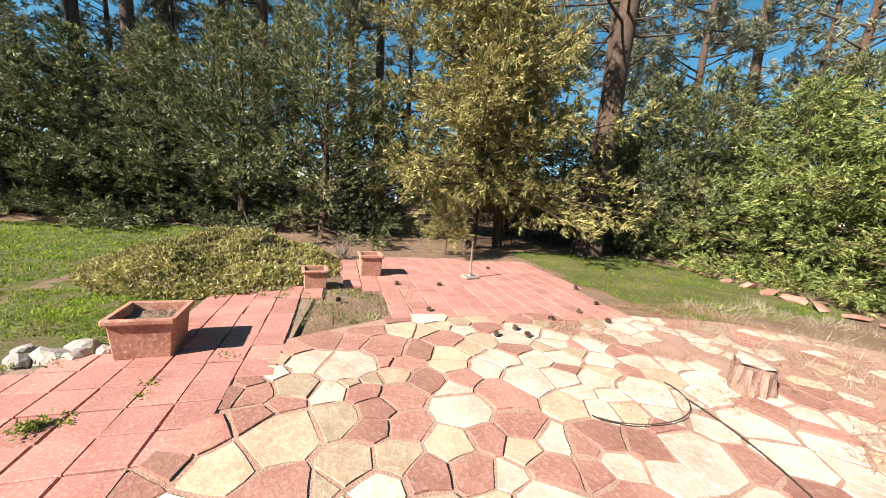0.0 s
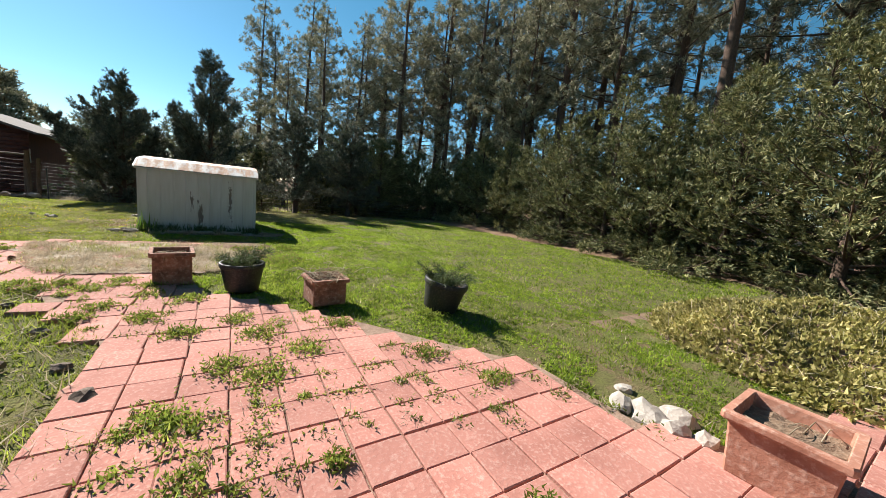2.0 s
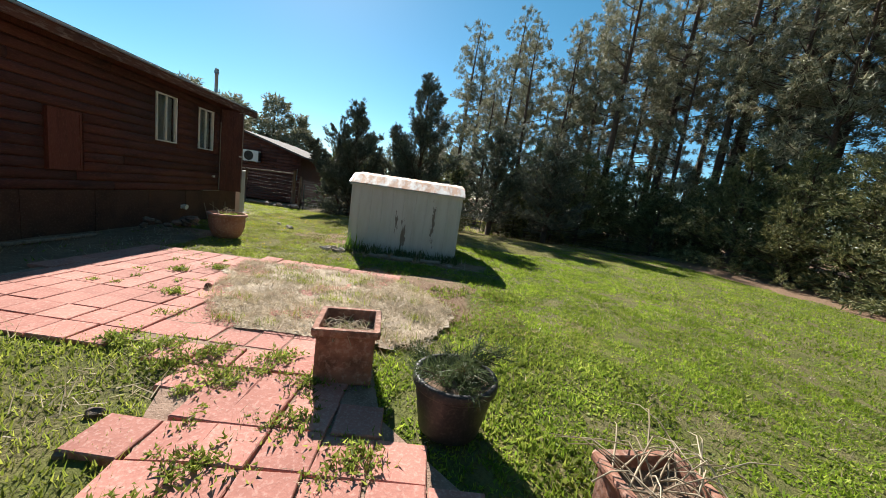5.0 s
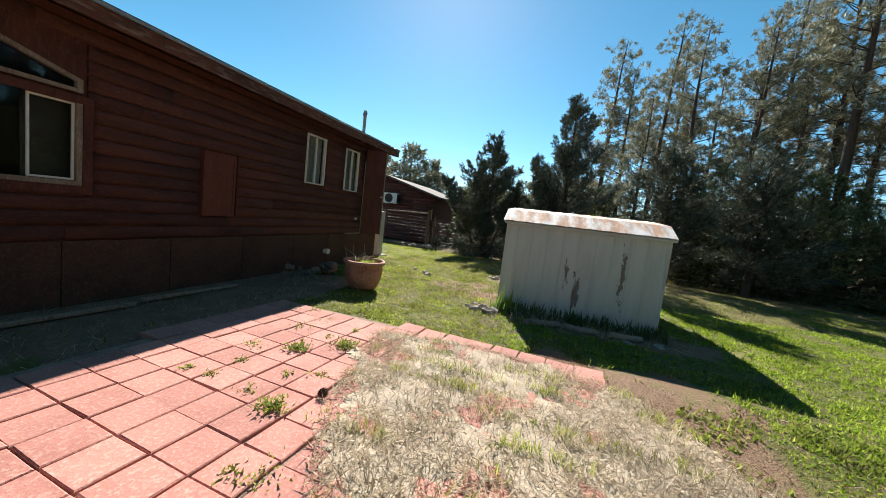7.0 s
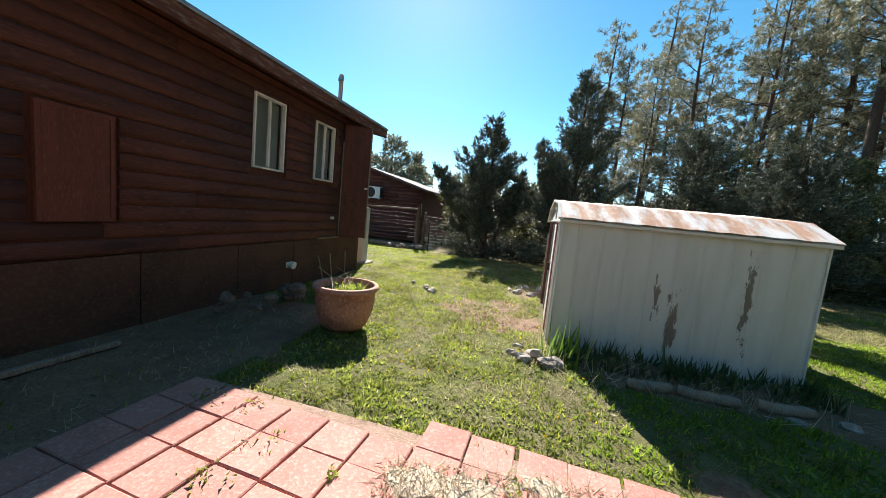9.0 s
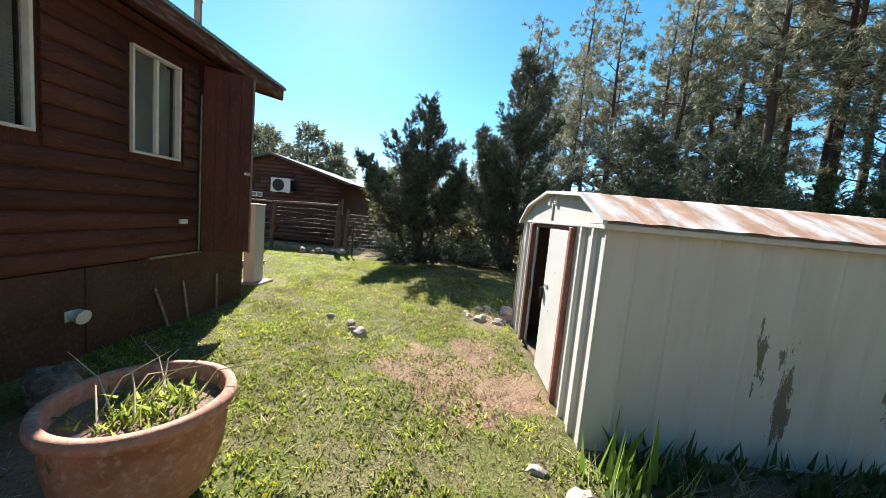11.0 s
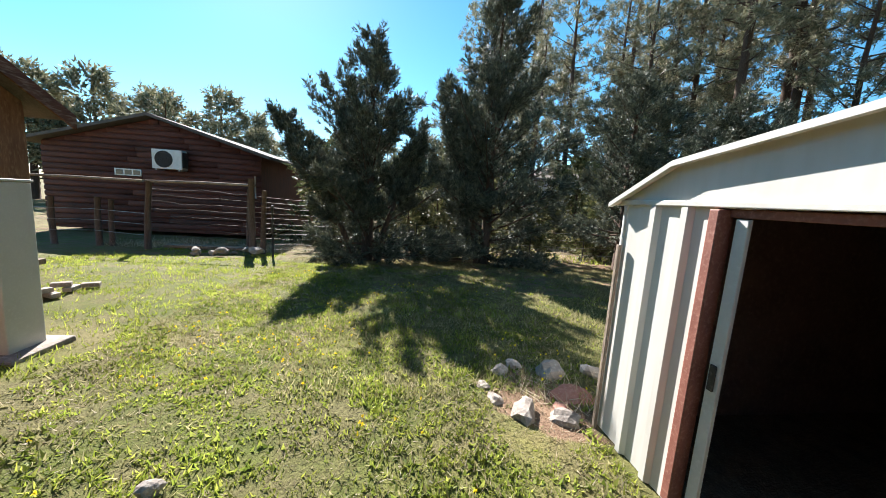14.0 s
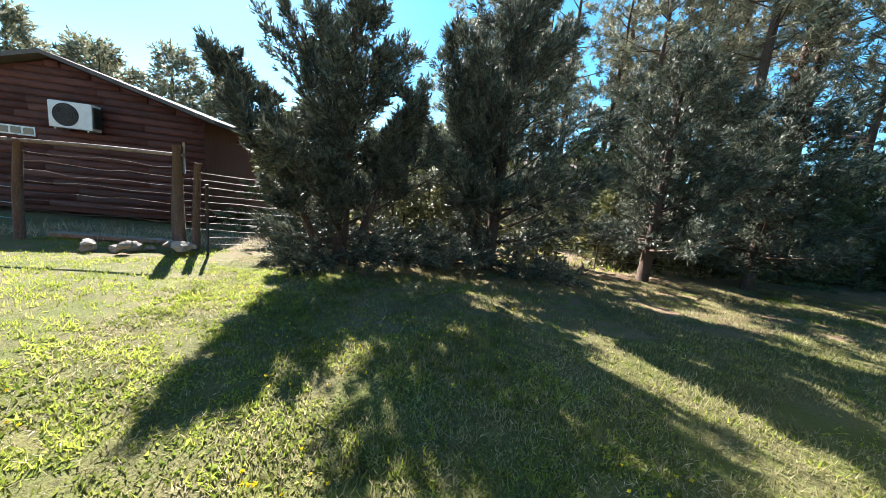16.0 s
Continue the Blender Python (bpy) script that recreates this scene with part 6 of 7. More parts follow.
def build_cones():
    """Fallen pine cones on the far patio and about the flagstones, and one in place of a pipe stub."""
    rr = random.Random(23)
    b = bmesh.new()
    for ring in range(7):
        z, n = -0.036 + 0.012 * ring, 9
        r = 0.030 * math.sin(math.pi * (ring + 1.2) / 8.2) + 0.006
        for k in range(n):
            a = 2 * math.pi * (k + 0.5 * (ring % 2)) / n
            c, s = math.cos(a), math.sin(a)
            tip = Vector((c * (r + 0.012), s * (r + 0.012), z + 0.012))
            p, q = Vector((c * r * 0.4 - s * 0.008, s * r * 0.4 + c * 0.008, z)), Vector((c * r * 0.4 + s * 0.008, s * r * 0.4 - c * 0.008, z))
            low = Vector((c * r * 0.8, s * r * 0.8, z - 0.006))
            vs = [b.verts.new(v) for v in (p, q, tip, low)]
            for f in ((0, 1, 2), (0, 2, 3), (1, 3, 2), (0, 3, 1)):
                b.faces.new([vs[i] for i in f])
    tube([(0, 0, -0.04), (0, 0, 0.0), (0, 0, 0.045)], [0.008, 0.018, 0.004], 7, b)
    me = mesh_of("pine_cone", b, surface("dry_pine_cone", (0.11, 0.065, 0.045), (0.05, 0.03, 0.022), (0.22, 0.15, 0.11), 20, 90, 0.9, bump=0.3))
    for x, y in CONES:
        o = tagged(new("pine_cone", me), "dry brown pine cone lying on the paving", "pine cone", "fallen pine cones")
        o.matrix_basis = Matrix.Translation((x, y, ground_z(x) + 0.04)) @ Euler((1.35, rr.uniform(-0.3, 0.3), rr.uniform(0, 6.28))).to_matrix().to_4x4()


# the cone at (-8.69, -1.8) stands in for a short stub of pipe
CONES = ((1.31, 4.59), (0.05, 5.09), (1.05, 5.95), (1.82, 5.86), (1.93, 3.64), (2.28, 3.8), (3.01, 4.08), (3.66, 4.29), (4.28, 4.63), (3.85, 3.89), (2.34, 3.58), (3.4, 7.2), (-8.69, -1.8), (4.6, 5.6))
build_cones()

# ---- grass, weeds, straw ----
def inside(poly, x, y):
    """Which of the points lie in the outline."""
    hit = np.zeros(len(x), bool)
    n = len(poly)
    for i in range(n):
        (x0, y0), (x1, y1) = poly[i], poly[(i + 1) % n]
        cross = (y0 > y) != (y1 > y)
        with np.errstate(divide="ignore", invalid="ignore"):
            xi = (x1 - x0) * (y - y0) / (y1 - y0) + x0
        hit ^= cross & (x < xi)
    return hit


def noise2(x, y, f, seed=0.0):
    return np.array([noise.noise(Vector((a * f, b * f, seed))) for a, b in zip(x, y)])


def height_at(x, y):
    return np.array([ground_z(a) for a in x]) - 0.03


def grass_field(name, rng, x0, x1, y0, y1, density, length, width, mat, label, category, need=None, away=(), spread=0.45, lay=1.0, lift=0.0):
    n = int((x1 - x0) * (y1 - y0) * density)
    x, y = rng.uniform(x0, x1, n), rng.uniform(y0, y1, n)
    keep = np.ones(n, bool)
    for poly in away:
        keep &= ~inside(poly, x, y)
    x, y = x[keep], y[keep]
    if need is not None:
        k = need(x, y)
        x, y = x[k], y[k]
    c = np.stack([x, y, height_at(x, y) + lift + rng.uniform(-0.012, 0.004, len(x))], axis=1)
    c[:, 2] += 0.03 * noise2(x, y, 0.6) 
    ln = length * (0.75 + 0.5 * (noise2(x, y, 1.4, 5.0) + 0.5))
    d = unit(rng.normal(0, spread, (len(x), 3)) + np.array((0.0, 0.0, lay)))
    side = unit(np.cross(d, rng.normal(0, 1, (len(x), 3))))
    l = (ln * rng.uniform(0.5, 1.3, len(x)))[:, None]
    w = width * rng.uniform(0.6, 1.4, (len(x), 1))
    tri = np.stack([c - side * w, c + side * w, c + d * l], axis=1)
    ob = new(name, tri_mesh(name, tri, mat))
    return tagged(ob, label, category, kind="stuff")


def straw_mat(poly):
    """Matted dry grass that lies over the paving, uneven, so that stones show through."""
    b = bmesh.new()
    bmesh.ops.create_grid(b, x_segments=60, y_segments=60, size=2.2, matrix=Matrix.Translation((-9.1, -0.5, 0)))
    gone = [v for v in b.verts if not in_outline(poly, v.co.x + 0.25 * noise.noise(v.co * 3), v.co.y + 0.25 * noise.noise(v.co * 3 + Vector((5, 0, 0))))]
    bmesh.ops.delete(b, geom=gone, context="VERTS")
    for v in b.verts:
        v.co.z = ground_z(v.co.x) + 0.006 + 0.026 * noise.noise(v.co * 2.6) + 0.014 * noise.noise(v.co * 9)
    mat = surface("matted_straw", (0.40, 0.325, 0.24), (0.25, 0.185, 0.13), (0.54, 0.46, 0.36), 4, 60, 1.0, bump=1.0)
    thing("straw_mat", b, mat, "matted bleached straw over the buried pavers", "straw", kind="stuff")


def build_grass():
    rng = np.random.default_rng(31)
    paved = (PATIO, PATIO_WEST, PATIO_FAR, FLAGS)
    shed_floor = [(-15.98, -1.2), (-13.0, -1.2), (-13.0, 1.6), (-15.98, 1.6)]
    house_strip = [(-15.7, -6.0), (9, -6.0), (9, -5.4), (-15.7, -5.4)]

    def lawn(bare, f=0.9, hole=-0.08):
        def need(x, y):
            ok = np.array([lawn_share(a, b) for a, b in zip(x, y)]) + 0.5 * noise2(x, y, 1.2, 2.0) > 0.55
            ok &= noise2(x, y, 7.5, 31.0) + 0.6 * noise2(x, y, 2.4, 35.0) + rng.normal(0, 0.08, len(x)) > hole
            return ok & (noise2(x, y, f, 9.0) + rng.normal(0, 0.18, len(x)) > bare)
        return need
    near, tone = (PATIO, PATIO_WEST, PATIO_FAR, FLAGS, shed_floor, house_strip), "short bright green spring grass with thin patches"
    grass_field("grass", rng, -22.3, -10.6, -5.4, -1.0, 4200, 0.045, 0.006, GRASS, tone, "grass", lawn(-0.2, 1.7, -0.06), near, 0.9, 0.8)
    grass_field("grass", rng, -24.2, -15.8, -9.5, -5.4, 1300, 0.055, 0.006, GRASS, tone, "grass", lawn(-0.2), near)
    grass_field("grass", rng, -22.3, -16.0, -1.0, 6.0, 1100, 0.055, 0.008, GRASS, tone, "grass", lawn(-0.1, 1.4, 0.04), near, 1.0, 0.7)
    grass_field("grass", rng, -16.0, -10.6, -1.0, 6.0, 2300, 0.05, 0.0085, LUSH, tone, "grass", lawn(-0.4, 0.9, -0.2), near, 0.7)
    grass_field("grass", rng, -10.6, -2.0, 0.3, 6.0, 3900, 0.045, 0.0075, LUSH, tone, "grass", lawn(-0.4, 1.5, -0.3), near, 1.0, 0.75)
    grass_field("grass", rng, -22.3, -4.0, 6.0, 12.9, 620, 0.06, 0.011, LUSH, tone, "grass", lawn(-0.5, 0.9, -0.25), near, 0.7)
    grass_field("grass", rng, -8.0, -2.5, -3.5, 0.3, 1600, 0.055, 0.0045, GRASS, tone, "grass", lambda x, y: noise2(x, y, 1.1, 4.0) > -0.25, near)
    grass_field("grass", rng, 4.6, 10.5, 3.6, 10.5, 600, 0.06, 0.006, LUSH, tone, "grass", lawn(-0.2), near)
    grass_field("grass", rng, -4.0, -0.2, 4.2, 9.5, 800, 0.06, 0.005, LUSH, tone, "grass", lambda x, y: noise2(x, y, 1.1, 4.0) > -0.1, near)
    grass_field("pale_grass", rng, -23.5, -16.2, -3.5, 9.0, 1300, 0.055, 0.006, PALEGRASS, "thin tired grass in the shade of the cedars", "grass", lambda x, y: noise2(x, y, 1.2, 6.0) > -0.25, near)
    grass_field("pale_grass", rng, -23.5, -10.6, -5.3, -0.6, 1300, 0.05, 0.006, PALEGRASS, "dry and tired grass between the green", "grass", lambda x, y: (noise2(x, y, 1.7, 9.0) < 0.2) & ((y > -3.8) | (x < -12.9)), near, 1.0, 0.6)
    grass_field("dry_stems", rng, -7.6, -2.8, -3.4, 0.1, 300, 0.16, 0.004, STRAW, "pale dry stems lying beside the paving", "dry stems", lambda x, y: noise2(x, y, 1.4, 17.0) > -0.05, near, 1.0, 0.2, 0.02)
    grass_field("dry_grass", rng, -10.6, -2.0, 0.3, 6.5, 260, 0.07, 0.004, STRAW, "dry blades in the lawn beside the paving", "dry grass", lambda x, y: noise2(x, y, 1.1, 27.0) > 0.0, near, 0.9, 0.4)
    grass_field("dry_stems", rng, -16.55, -15.9, -1.6, -1.0, 420, 0.2, 0.004, STRAW, "dry stalks inside the ring of rocks by the shed", "dry stems", None, (), 0.9, 0.4)
    grass_field("grass_tuft", rng, -16.25, -15.98, -1.12, -0.85, 1800, 0.11, 0.004, GRASS, "bright grass tuft among the rocks by the shed", "grass", None, ())
    # broad-leaved weeds among the grass
    grass_field("weeds", rng, -22.0, -10.6, -5.2, -0.6, 900, 0.045, 0.013, WEED, "broad-leaved weeds and clover in the lawn", "weeds", lambda x, y: (noise2(x, y, 1.6, 14.0) > 0.0) & ((y > -3.75) | (x < -12.9)), near, spread=0.9)
    grass_field("weeds", rng, -10.6, -2.0, 0.3, 5.0, 420, 0.05, 0.013, WEED, "broad-leaved weeds and clover in the lawn", "weeds", lambda x, y: noise2(x, y, 1.4, 14.0) > 0.0, near, spread=0.9)
    grass_field("weeds", rng, -8.0, -2.5, -3.5, 0.3, 420, 0.05, 0.013, WEED, "broad-leaved weeds beside the paving", "weeds", lambda x, y: noise2(x, y, 1.6, 14.0) > 0.0, near, spread=0.9)
    grass_field("weeds", rng, -11.5, -9.6, 0.0, 2.6, 700, 0.06, 0.015, WEED, "patch of bright green weeds beside the straw", "weeds", lambda x, y: noise2(x, y, 1.1, 3.0) > 0.05, near, spread=0.9)
    grass_field("weeds", rng, -8.6, -5.6, 1.0, 3.0, 1300, 0.05, 0.014, WEED, "dense patch of leafy weeds beside the pots", "weeds", lambda x, y: noise2(x, y, 1.3, 53.0) > -0.15, near, 0.9)
    grass_field("weeds", rng, -7.5, -6.7, -3.9, -0.9, 900, 0.05, 0.013, WEED, "leafy weeds along the edge of the pavers", "weeds", lambda x, y: noise2(x, y, 1.6, 57.0) > -0.2, (PATIO_WEST,), 0.9)
    # dry grass through the lawn, and straw over the buried paving
    grass_field("dry_grass", rng, -22.0, -10.6, -5.2, -0.6, 700, 0.06, 0.003, STRAW, "dry straw blades through the lawn", "dry grass", lambda x, y: (noise2(x, y, 0.9, 9.0) < 0.12) & ((y > -3.75) | (x < -12.9)), near, 0.9, 0.5)
    straw = [(-7.7, 0.9), (-8.9, 1.3), (-10.2, 0.6), (-10.55, -1.0), (-10.3, -2.2), (-9.5, -2.0), (-8.6, -1.75), (-7.7, -1.2)]
    grass_field("straw", rng, -10.8, -7.4, -2.4, 1.4, 3000, 0.11, 0.0032, STRAW, "bleached straw lying over the paving", "straw", lambda x, y: inside(straw, x, y) & (noise2(x, y, 2.2, 7.0) + rng.normal(0, 0.2, len(x)) > -0.35), (), 1.0, 0.10, 0.05)
    straw_mat(straw)
    n = 90
    x, y = rng.uniform(-10.5, -7.6, n * 4), rng.uniform(-2.0, 0.9, n * 4)
    x = np.round(x / 0.31) * 0.31 + 0.2
    k = inside(straw, x, y) & (noise2(x, y, 1.6, 4.0) > -0.05)
    x, y = x[k][:n], y[k][:n]
    c = np.stack([x, y, height_at(x, y) + 0.03], axis=1)
    c = np.repeat(c, 24, axis=0) + rng.normal(0, 1, (len(c) * 24, 3)) * np.array((0.035, 0.06, 0.004))
    tagged(new("grass_tufts", tri_mesh("grass_tufts", blades(rng, c, np.tile((0.0, 0.0, 1.0), (len(c), 1)), 1, 0.085, 0.004, 0.35), GRASS)), "green grass tufts in the straw-covered joints", "grass", kind="stuff")
    grass_field("straw", rng, -26.4, -24.0, -10.5, -3.6, 200, 0.22, 0.004, STRAW, "dry grass along the pen fence", "dry grass", None, (), 0.5, 0.8)
    grass_field("dry_grass", rng, -27.5, -24.6, 1.0, 12.0, 45, 0.32, 0.007, STRAW, "tall dry grass beyond the cedars", "dry grass", lambda x, y: noise2(x, y, 0.8, 7.0) > -0.05, (), 0.4, 0.9)
    grass_field("grass", rng, -40.0, -24.5, -4.0, 14.0, 50, 0.14, 0.02, GRASS, "sunlit rough grass beyond the fence", "grass", lambda x, y: noise2(x, y, 0.5, 7.0) > -0.1, (), 0.4, 0.9)
    needles = surface("fallen_needles", (0.30, 0.16, 0.10), (0.2, 0.10, 0.065), (0.40, 0.26, 0.17), 3, 30, 0.9, island=0.25, bump=0)
    grass_field("needle_litter", rng, -11.5, -8.2, -0.4, 2.2, 900, 0.09, 0.002, needles, "red-brown pine needles on bare soil", "litter", lambda x, y: noise2(x, y, 0.9, 3.0) + 0.25 > 0, (), 1.0, 0.08, 0.012)
    grass_field("needle_litter", rng, 2.4, 6.5, 0.6, 4.6, 1500, 0.10, 0.0022, needles, "red-brown pine needles among the flagstones", "litter", lambda x, y: noise2(x, y, 1.1, 3.0) + 0.12 * (x - 3.2) > 0, (), 1.0, 0.08, 0.03)
    grass_field("dry_grass", rng, 5.2, 8.6, 1.5, 4.6, 380, 0.22, 0.003, STRAW, "dry grass at the end of the flagstones", "dry grass", lambda x, y: noise2(x, y, 1.1, 3.0) > -0.1, (), 0.7, 0.5)
    grass_field("dry_grass", rng, -0.4, 1.2, 4.3, 5.7, 900, 0.12, 0.003, STRAW, "matted dry weeds between the pavings", "dry grass", None, (), 1.0, 0.3)
    grass_field("weeds", rng, -0.5, 1.3, 4.3, 5.8, 420, 0.07, 0.010, WEED, "grey-green weeds between the pavings", "weeds", lambda x, y: noise2(x, y, 1.8, 3.0) > -0.05, (), 0.8)
    grass_field("needle_litter", rng, -13.9, -12.2, -2.4, -1.15, 900, 0.09, 0.003, needles, "bare trodden soil with litter before the shed", "litter", None, (), 1.0, 0.1)
    # litter and thin weeds in the shade of the house
    grass_field("dry_stems", rng, -12.6, -6.6, -5.3, -3.9, 300, 0.09, 0.003, STRAW, "dry stems and litter in the shade of the house", "dry stems", lambda x, y: noise2(x, y, 1.5, 33.0) > -0.1, (PATIO_WEST,), 1.0, 0.2)
    grass_field("weeds", rng, -12.6, -6.6, -5.3, -3.9, 50, 0.06, 0.010, WEED, "thin weeds in the shade of the house", "weeds", lambda x, y: noise2(x, y, 1.5, 43.0) > 0.0, (PATIO_WEST,), 0.8)
    spots = ((-4.05, 1.15, 0.20), (-4.4, 1.55, 0.16), (-4.85, 1.2, 0.16), (-3.55, 0.7, 0.15), (-3.95, 2.55, 0.16), (-4.25, 0.9, 0.14), (-3.3, 2.9, 0.12), (-3.7, 0.55, 0.14), (-5.3, 1.0, 0.12), (-4.9, 2.0, 0.14), (-7.0, -3.45, 0.22), (-7.05, -2.9, 0.15), (-3.0, 0.75, 0.13), (-5.0, 3.2, 0.2), (-2.9, 1.45, 0.07), (-2.2, 2.3, 0.06), (-1.85, 2.65, 0.06), (-9.3, -2.55, 0.09), (-9.6, -2.2, 0.1), (-8.4, -2.0, 0.08), (-6.05, -0.25, 0.13), (-6.45, 0.1, 0.12), (-5.6, 0.2, 0.12), (-6.85, -0.55, 0.14), (-5.1, 0.55, 0.12), (-6.2, 0.55, 0.13), (-6.9, 0.05, 0.12), (-5.75, -0.35, 0.12), (-7.2, -1.2, 0.15), (-7.15, -0.8, 0.12), (-7.25, -1.6, 0.12), (-7.2, -0.3, 0.12), (-6.95, -1.0, 0.14))
    for x, y, r in spots:
        n = int(5200 * r * r) + 60
        c = np.array([(x, y, ground_z(x) + 0.012)]) + np.concatenate([rng.normal(0, r * 0.62, (n, 2)), rng.uniform(0, 0.03, (n, 1))], axis=1)
        tagged(new("weed_clump", tri_mesh("weed_clump", blades(rng, c, np.tile((0.0, 0.0, 0.7), (n, 1)), 2, 0.04, 0.008, 0.8), WEED)), "low leafy weed clump in the paving joints", "weeds", "weed clumps in the paving", "stuff")
    # dandelions
    n = 800
    x, y = rng.uniform(-21, -10.8, n), rng.uniform(-5.0, -0.8, n)
    k = (noise2(x, y, 0.8, 22.0) + rng.normal(0, 0.1, n) > 0.08) & ((y > -3.6) | (x < -12.9))
    x, y = x[k], y[k]
    c = np.stack([x, y, height_at(x, y) + rng.uniform(0.04, 0.07, len(x))], axis=1)
    ob = new("dandelions", tri_mesh("dandelions", blades(rng, c, np.tile((0.0, 0.0, 0.5), (len(c), 1)), 12, 0.013, 0.006, 0.9), YELLOW))
    tagged(ob, "yellow dandelion flowers in the grass", "flowers", kind="stuff")
    # weeds growing in the paving joints
    pts = []
    for poly, m in ((PATIO, 300), (PATIO_WEST, 24), (PATIO_FAR, 12)):
        xs, ys = [p[0] for p in poly], [p[1] for p in poly]
        x, y = rng.uniform(min(xs), max(xs), m * 5), rng.uniform(min(ys), max(ys), m * 5)
        if m % 2:
            y = np.round(y / 0.31) * 0.31
        half = rng.random(m * 5) < 0.5
        x = np.where(half, np.round(x / 0.31) * 0.31 + 0.155, x)
        y = np.where(half, y, np.round(y / 0.31) * 0.31 + 0.155)
        k = inside(poly, x, y) & (noise2(x, y, 0.75, 6.0) - 0.10 * (x + 4.5) + rng.normal(0, 0.14, m * 5) > 0.10)
        pts.append(np.stack([x[k], y[k]], axis=1)[:m])
    pts = np.concatenate(pts)
    c = np.stack([pts[:, 0], pts[:, 1], height_at(pts[:, 0], pts[:, 1]) + 0.035], axis=1)
    big = np.repeat(c, 46, axis=0) + rng.normal(0, 1, (len(c) * 46, 3)) * np.repeat(rng.uniform(0.5, 1.5, (len(c), 1)), 46, axis=0) * np.array((0.042, 0.042, 0.005))
    tri = blades(rng, big, np.tile((0.0, 0.0, 0.6), (len(big), 1)), 1, 0.034, 0.0075, 0.9)
    tagged(new("joint_weeds", tri_mesh("joint_weeds", tri, WEED)), "low green weeds growing in the paving joints", "weeds", kind="stuff")
    k = rng.choice(len(c), 120)
    tri = blades(rng, np.repeat(c[k], 16, axis=0) + rng.normal(0, 0.05, (120 * 16, 3)) * np.array((1, 1, 0.1)), np.tile((0.0, 0.0, 0.4), (120 * 16, 1)), 1, 0.07, 0.0025, 0.9)
    tagged(new("joint_straw", tri_mesh("joint_straw", tri, STRAW)), "dry weed stems in the paving joints", "dry weeds", kind="stuff")
    # iris bed against the shed
    n = 150
    x, y = rng.uniform(-13.0, -12.45, n), rng.uniform(-1.15, 1.6, n)
    c = np.stack([x, y, height_at(x, y)], axis=1)
    iris = leaf_mat("iris_leaves", (0.07, 0.10, 0.035), (0.12, 0.16, 0.06))
    tri = blades(rng, c, np.tile((0.1, 0.0, 1.2), (n, 1)), 5, 0.16, 0.017, 0.35)
    tagged(new("iris_leaves", tri_mesh("iris_leaves", tri, iris)), "sword-shaped iris leaves along the shed wall", "plants", kind="stuff")
    c = np.array([(-12.62, -1.0, ground_z(-13) - 0.03)]) + rng.normal(0, 0.05, (16, 3)) * np.array((1, 1, 0))
    tri = blades(rng, c, np.tile((0.15, -0.1, 1.5), (16, 1)), 2, 0.38, 0.026, 0.25)
    tagged(new("iris_clump", tri_mesh("iris_clump", tri, leaf_mat("bright_iris", (0.12, 0.2, 0.03), (0.2, 0.3, 0.05)))), "tall bright green iris clump at the shed corner", "plant")
    grass_field("dry_stems", rng, -13.0, -12.0, -1.4, 1.8, 160, 0.28, 0.004, STRAW, "dry stalks in the iris bed", "dry stems", None, (), 0.9, 0.5)


build_grass()

# ---- paving, piece by piece ----
def paver_mesh(seed):
    s, c, h = 0.1495, 0.006, 0.055
    b = bmesh.new()
    rr = random.Random(seed)
    rows = []
    for r, z in ((s, 0), (s, h - c), (s - c, h)):
        rows.append([b.verts.new((sx * r + rr.uniform(-0.0015, 0.0015), sy * r + rr.uniform(-0.0015, 0.0015), z)) for sx, sy in ((-1, -1), (1, -1), (1, 1), (-1, 1))])
    for p, q in zip(rows, rows[1:]):
        for i in range(4):
            b.faces.new((p[i], p[(i + 1) % 4], q[(i + 1) % 4], q[i]))
    b.faces.new(rows[-1])
    b.faces.new(list(reversed(rows[0])))
    return mesh_of("paver", b, PAVER)


JOINT = surface("joint_soil", (0.28, 0.185, 0.135), (0.15, 0.095, 0.065), (0.40, 0.30, 0.23), 6, 60, 1.0, bump=0.9)


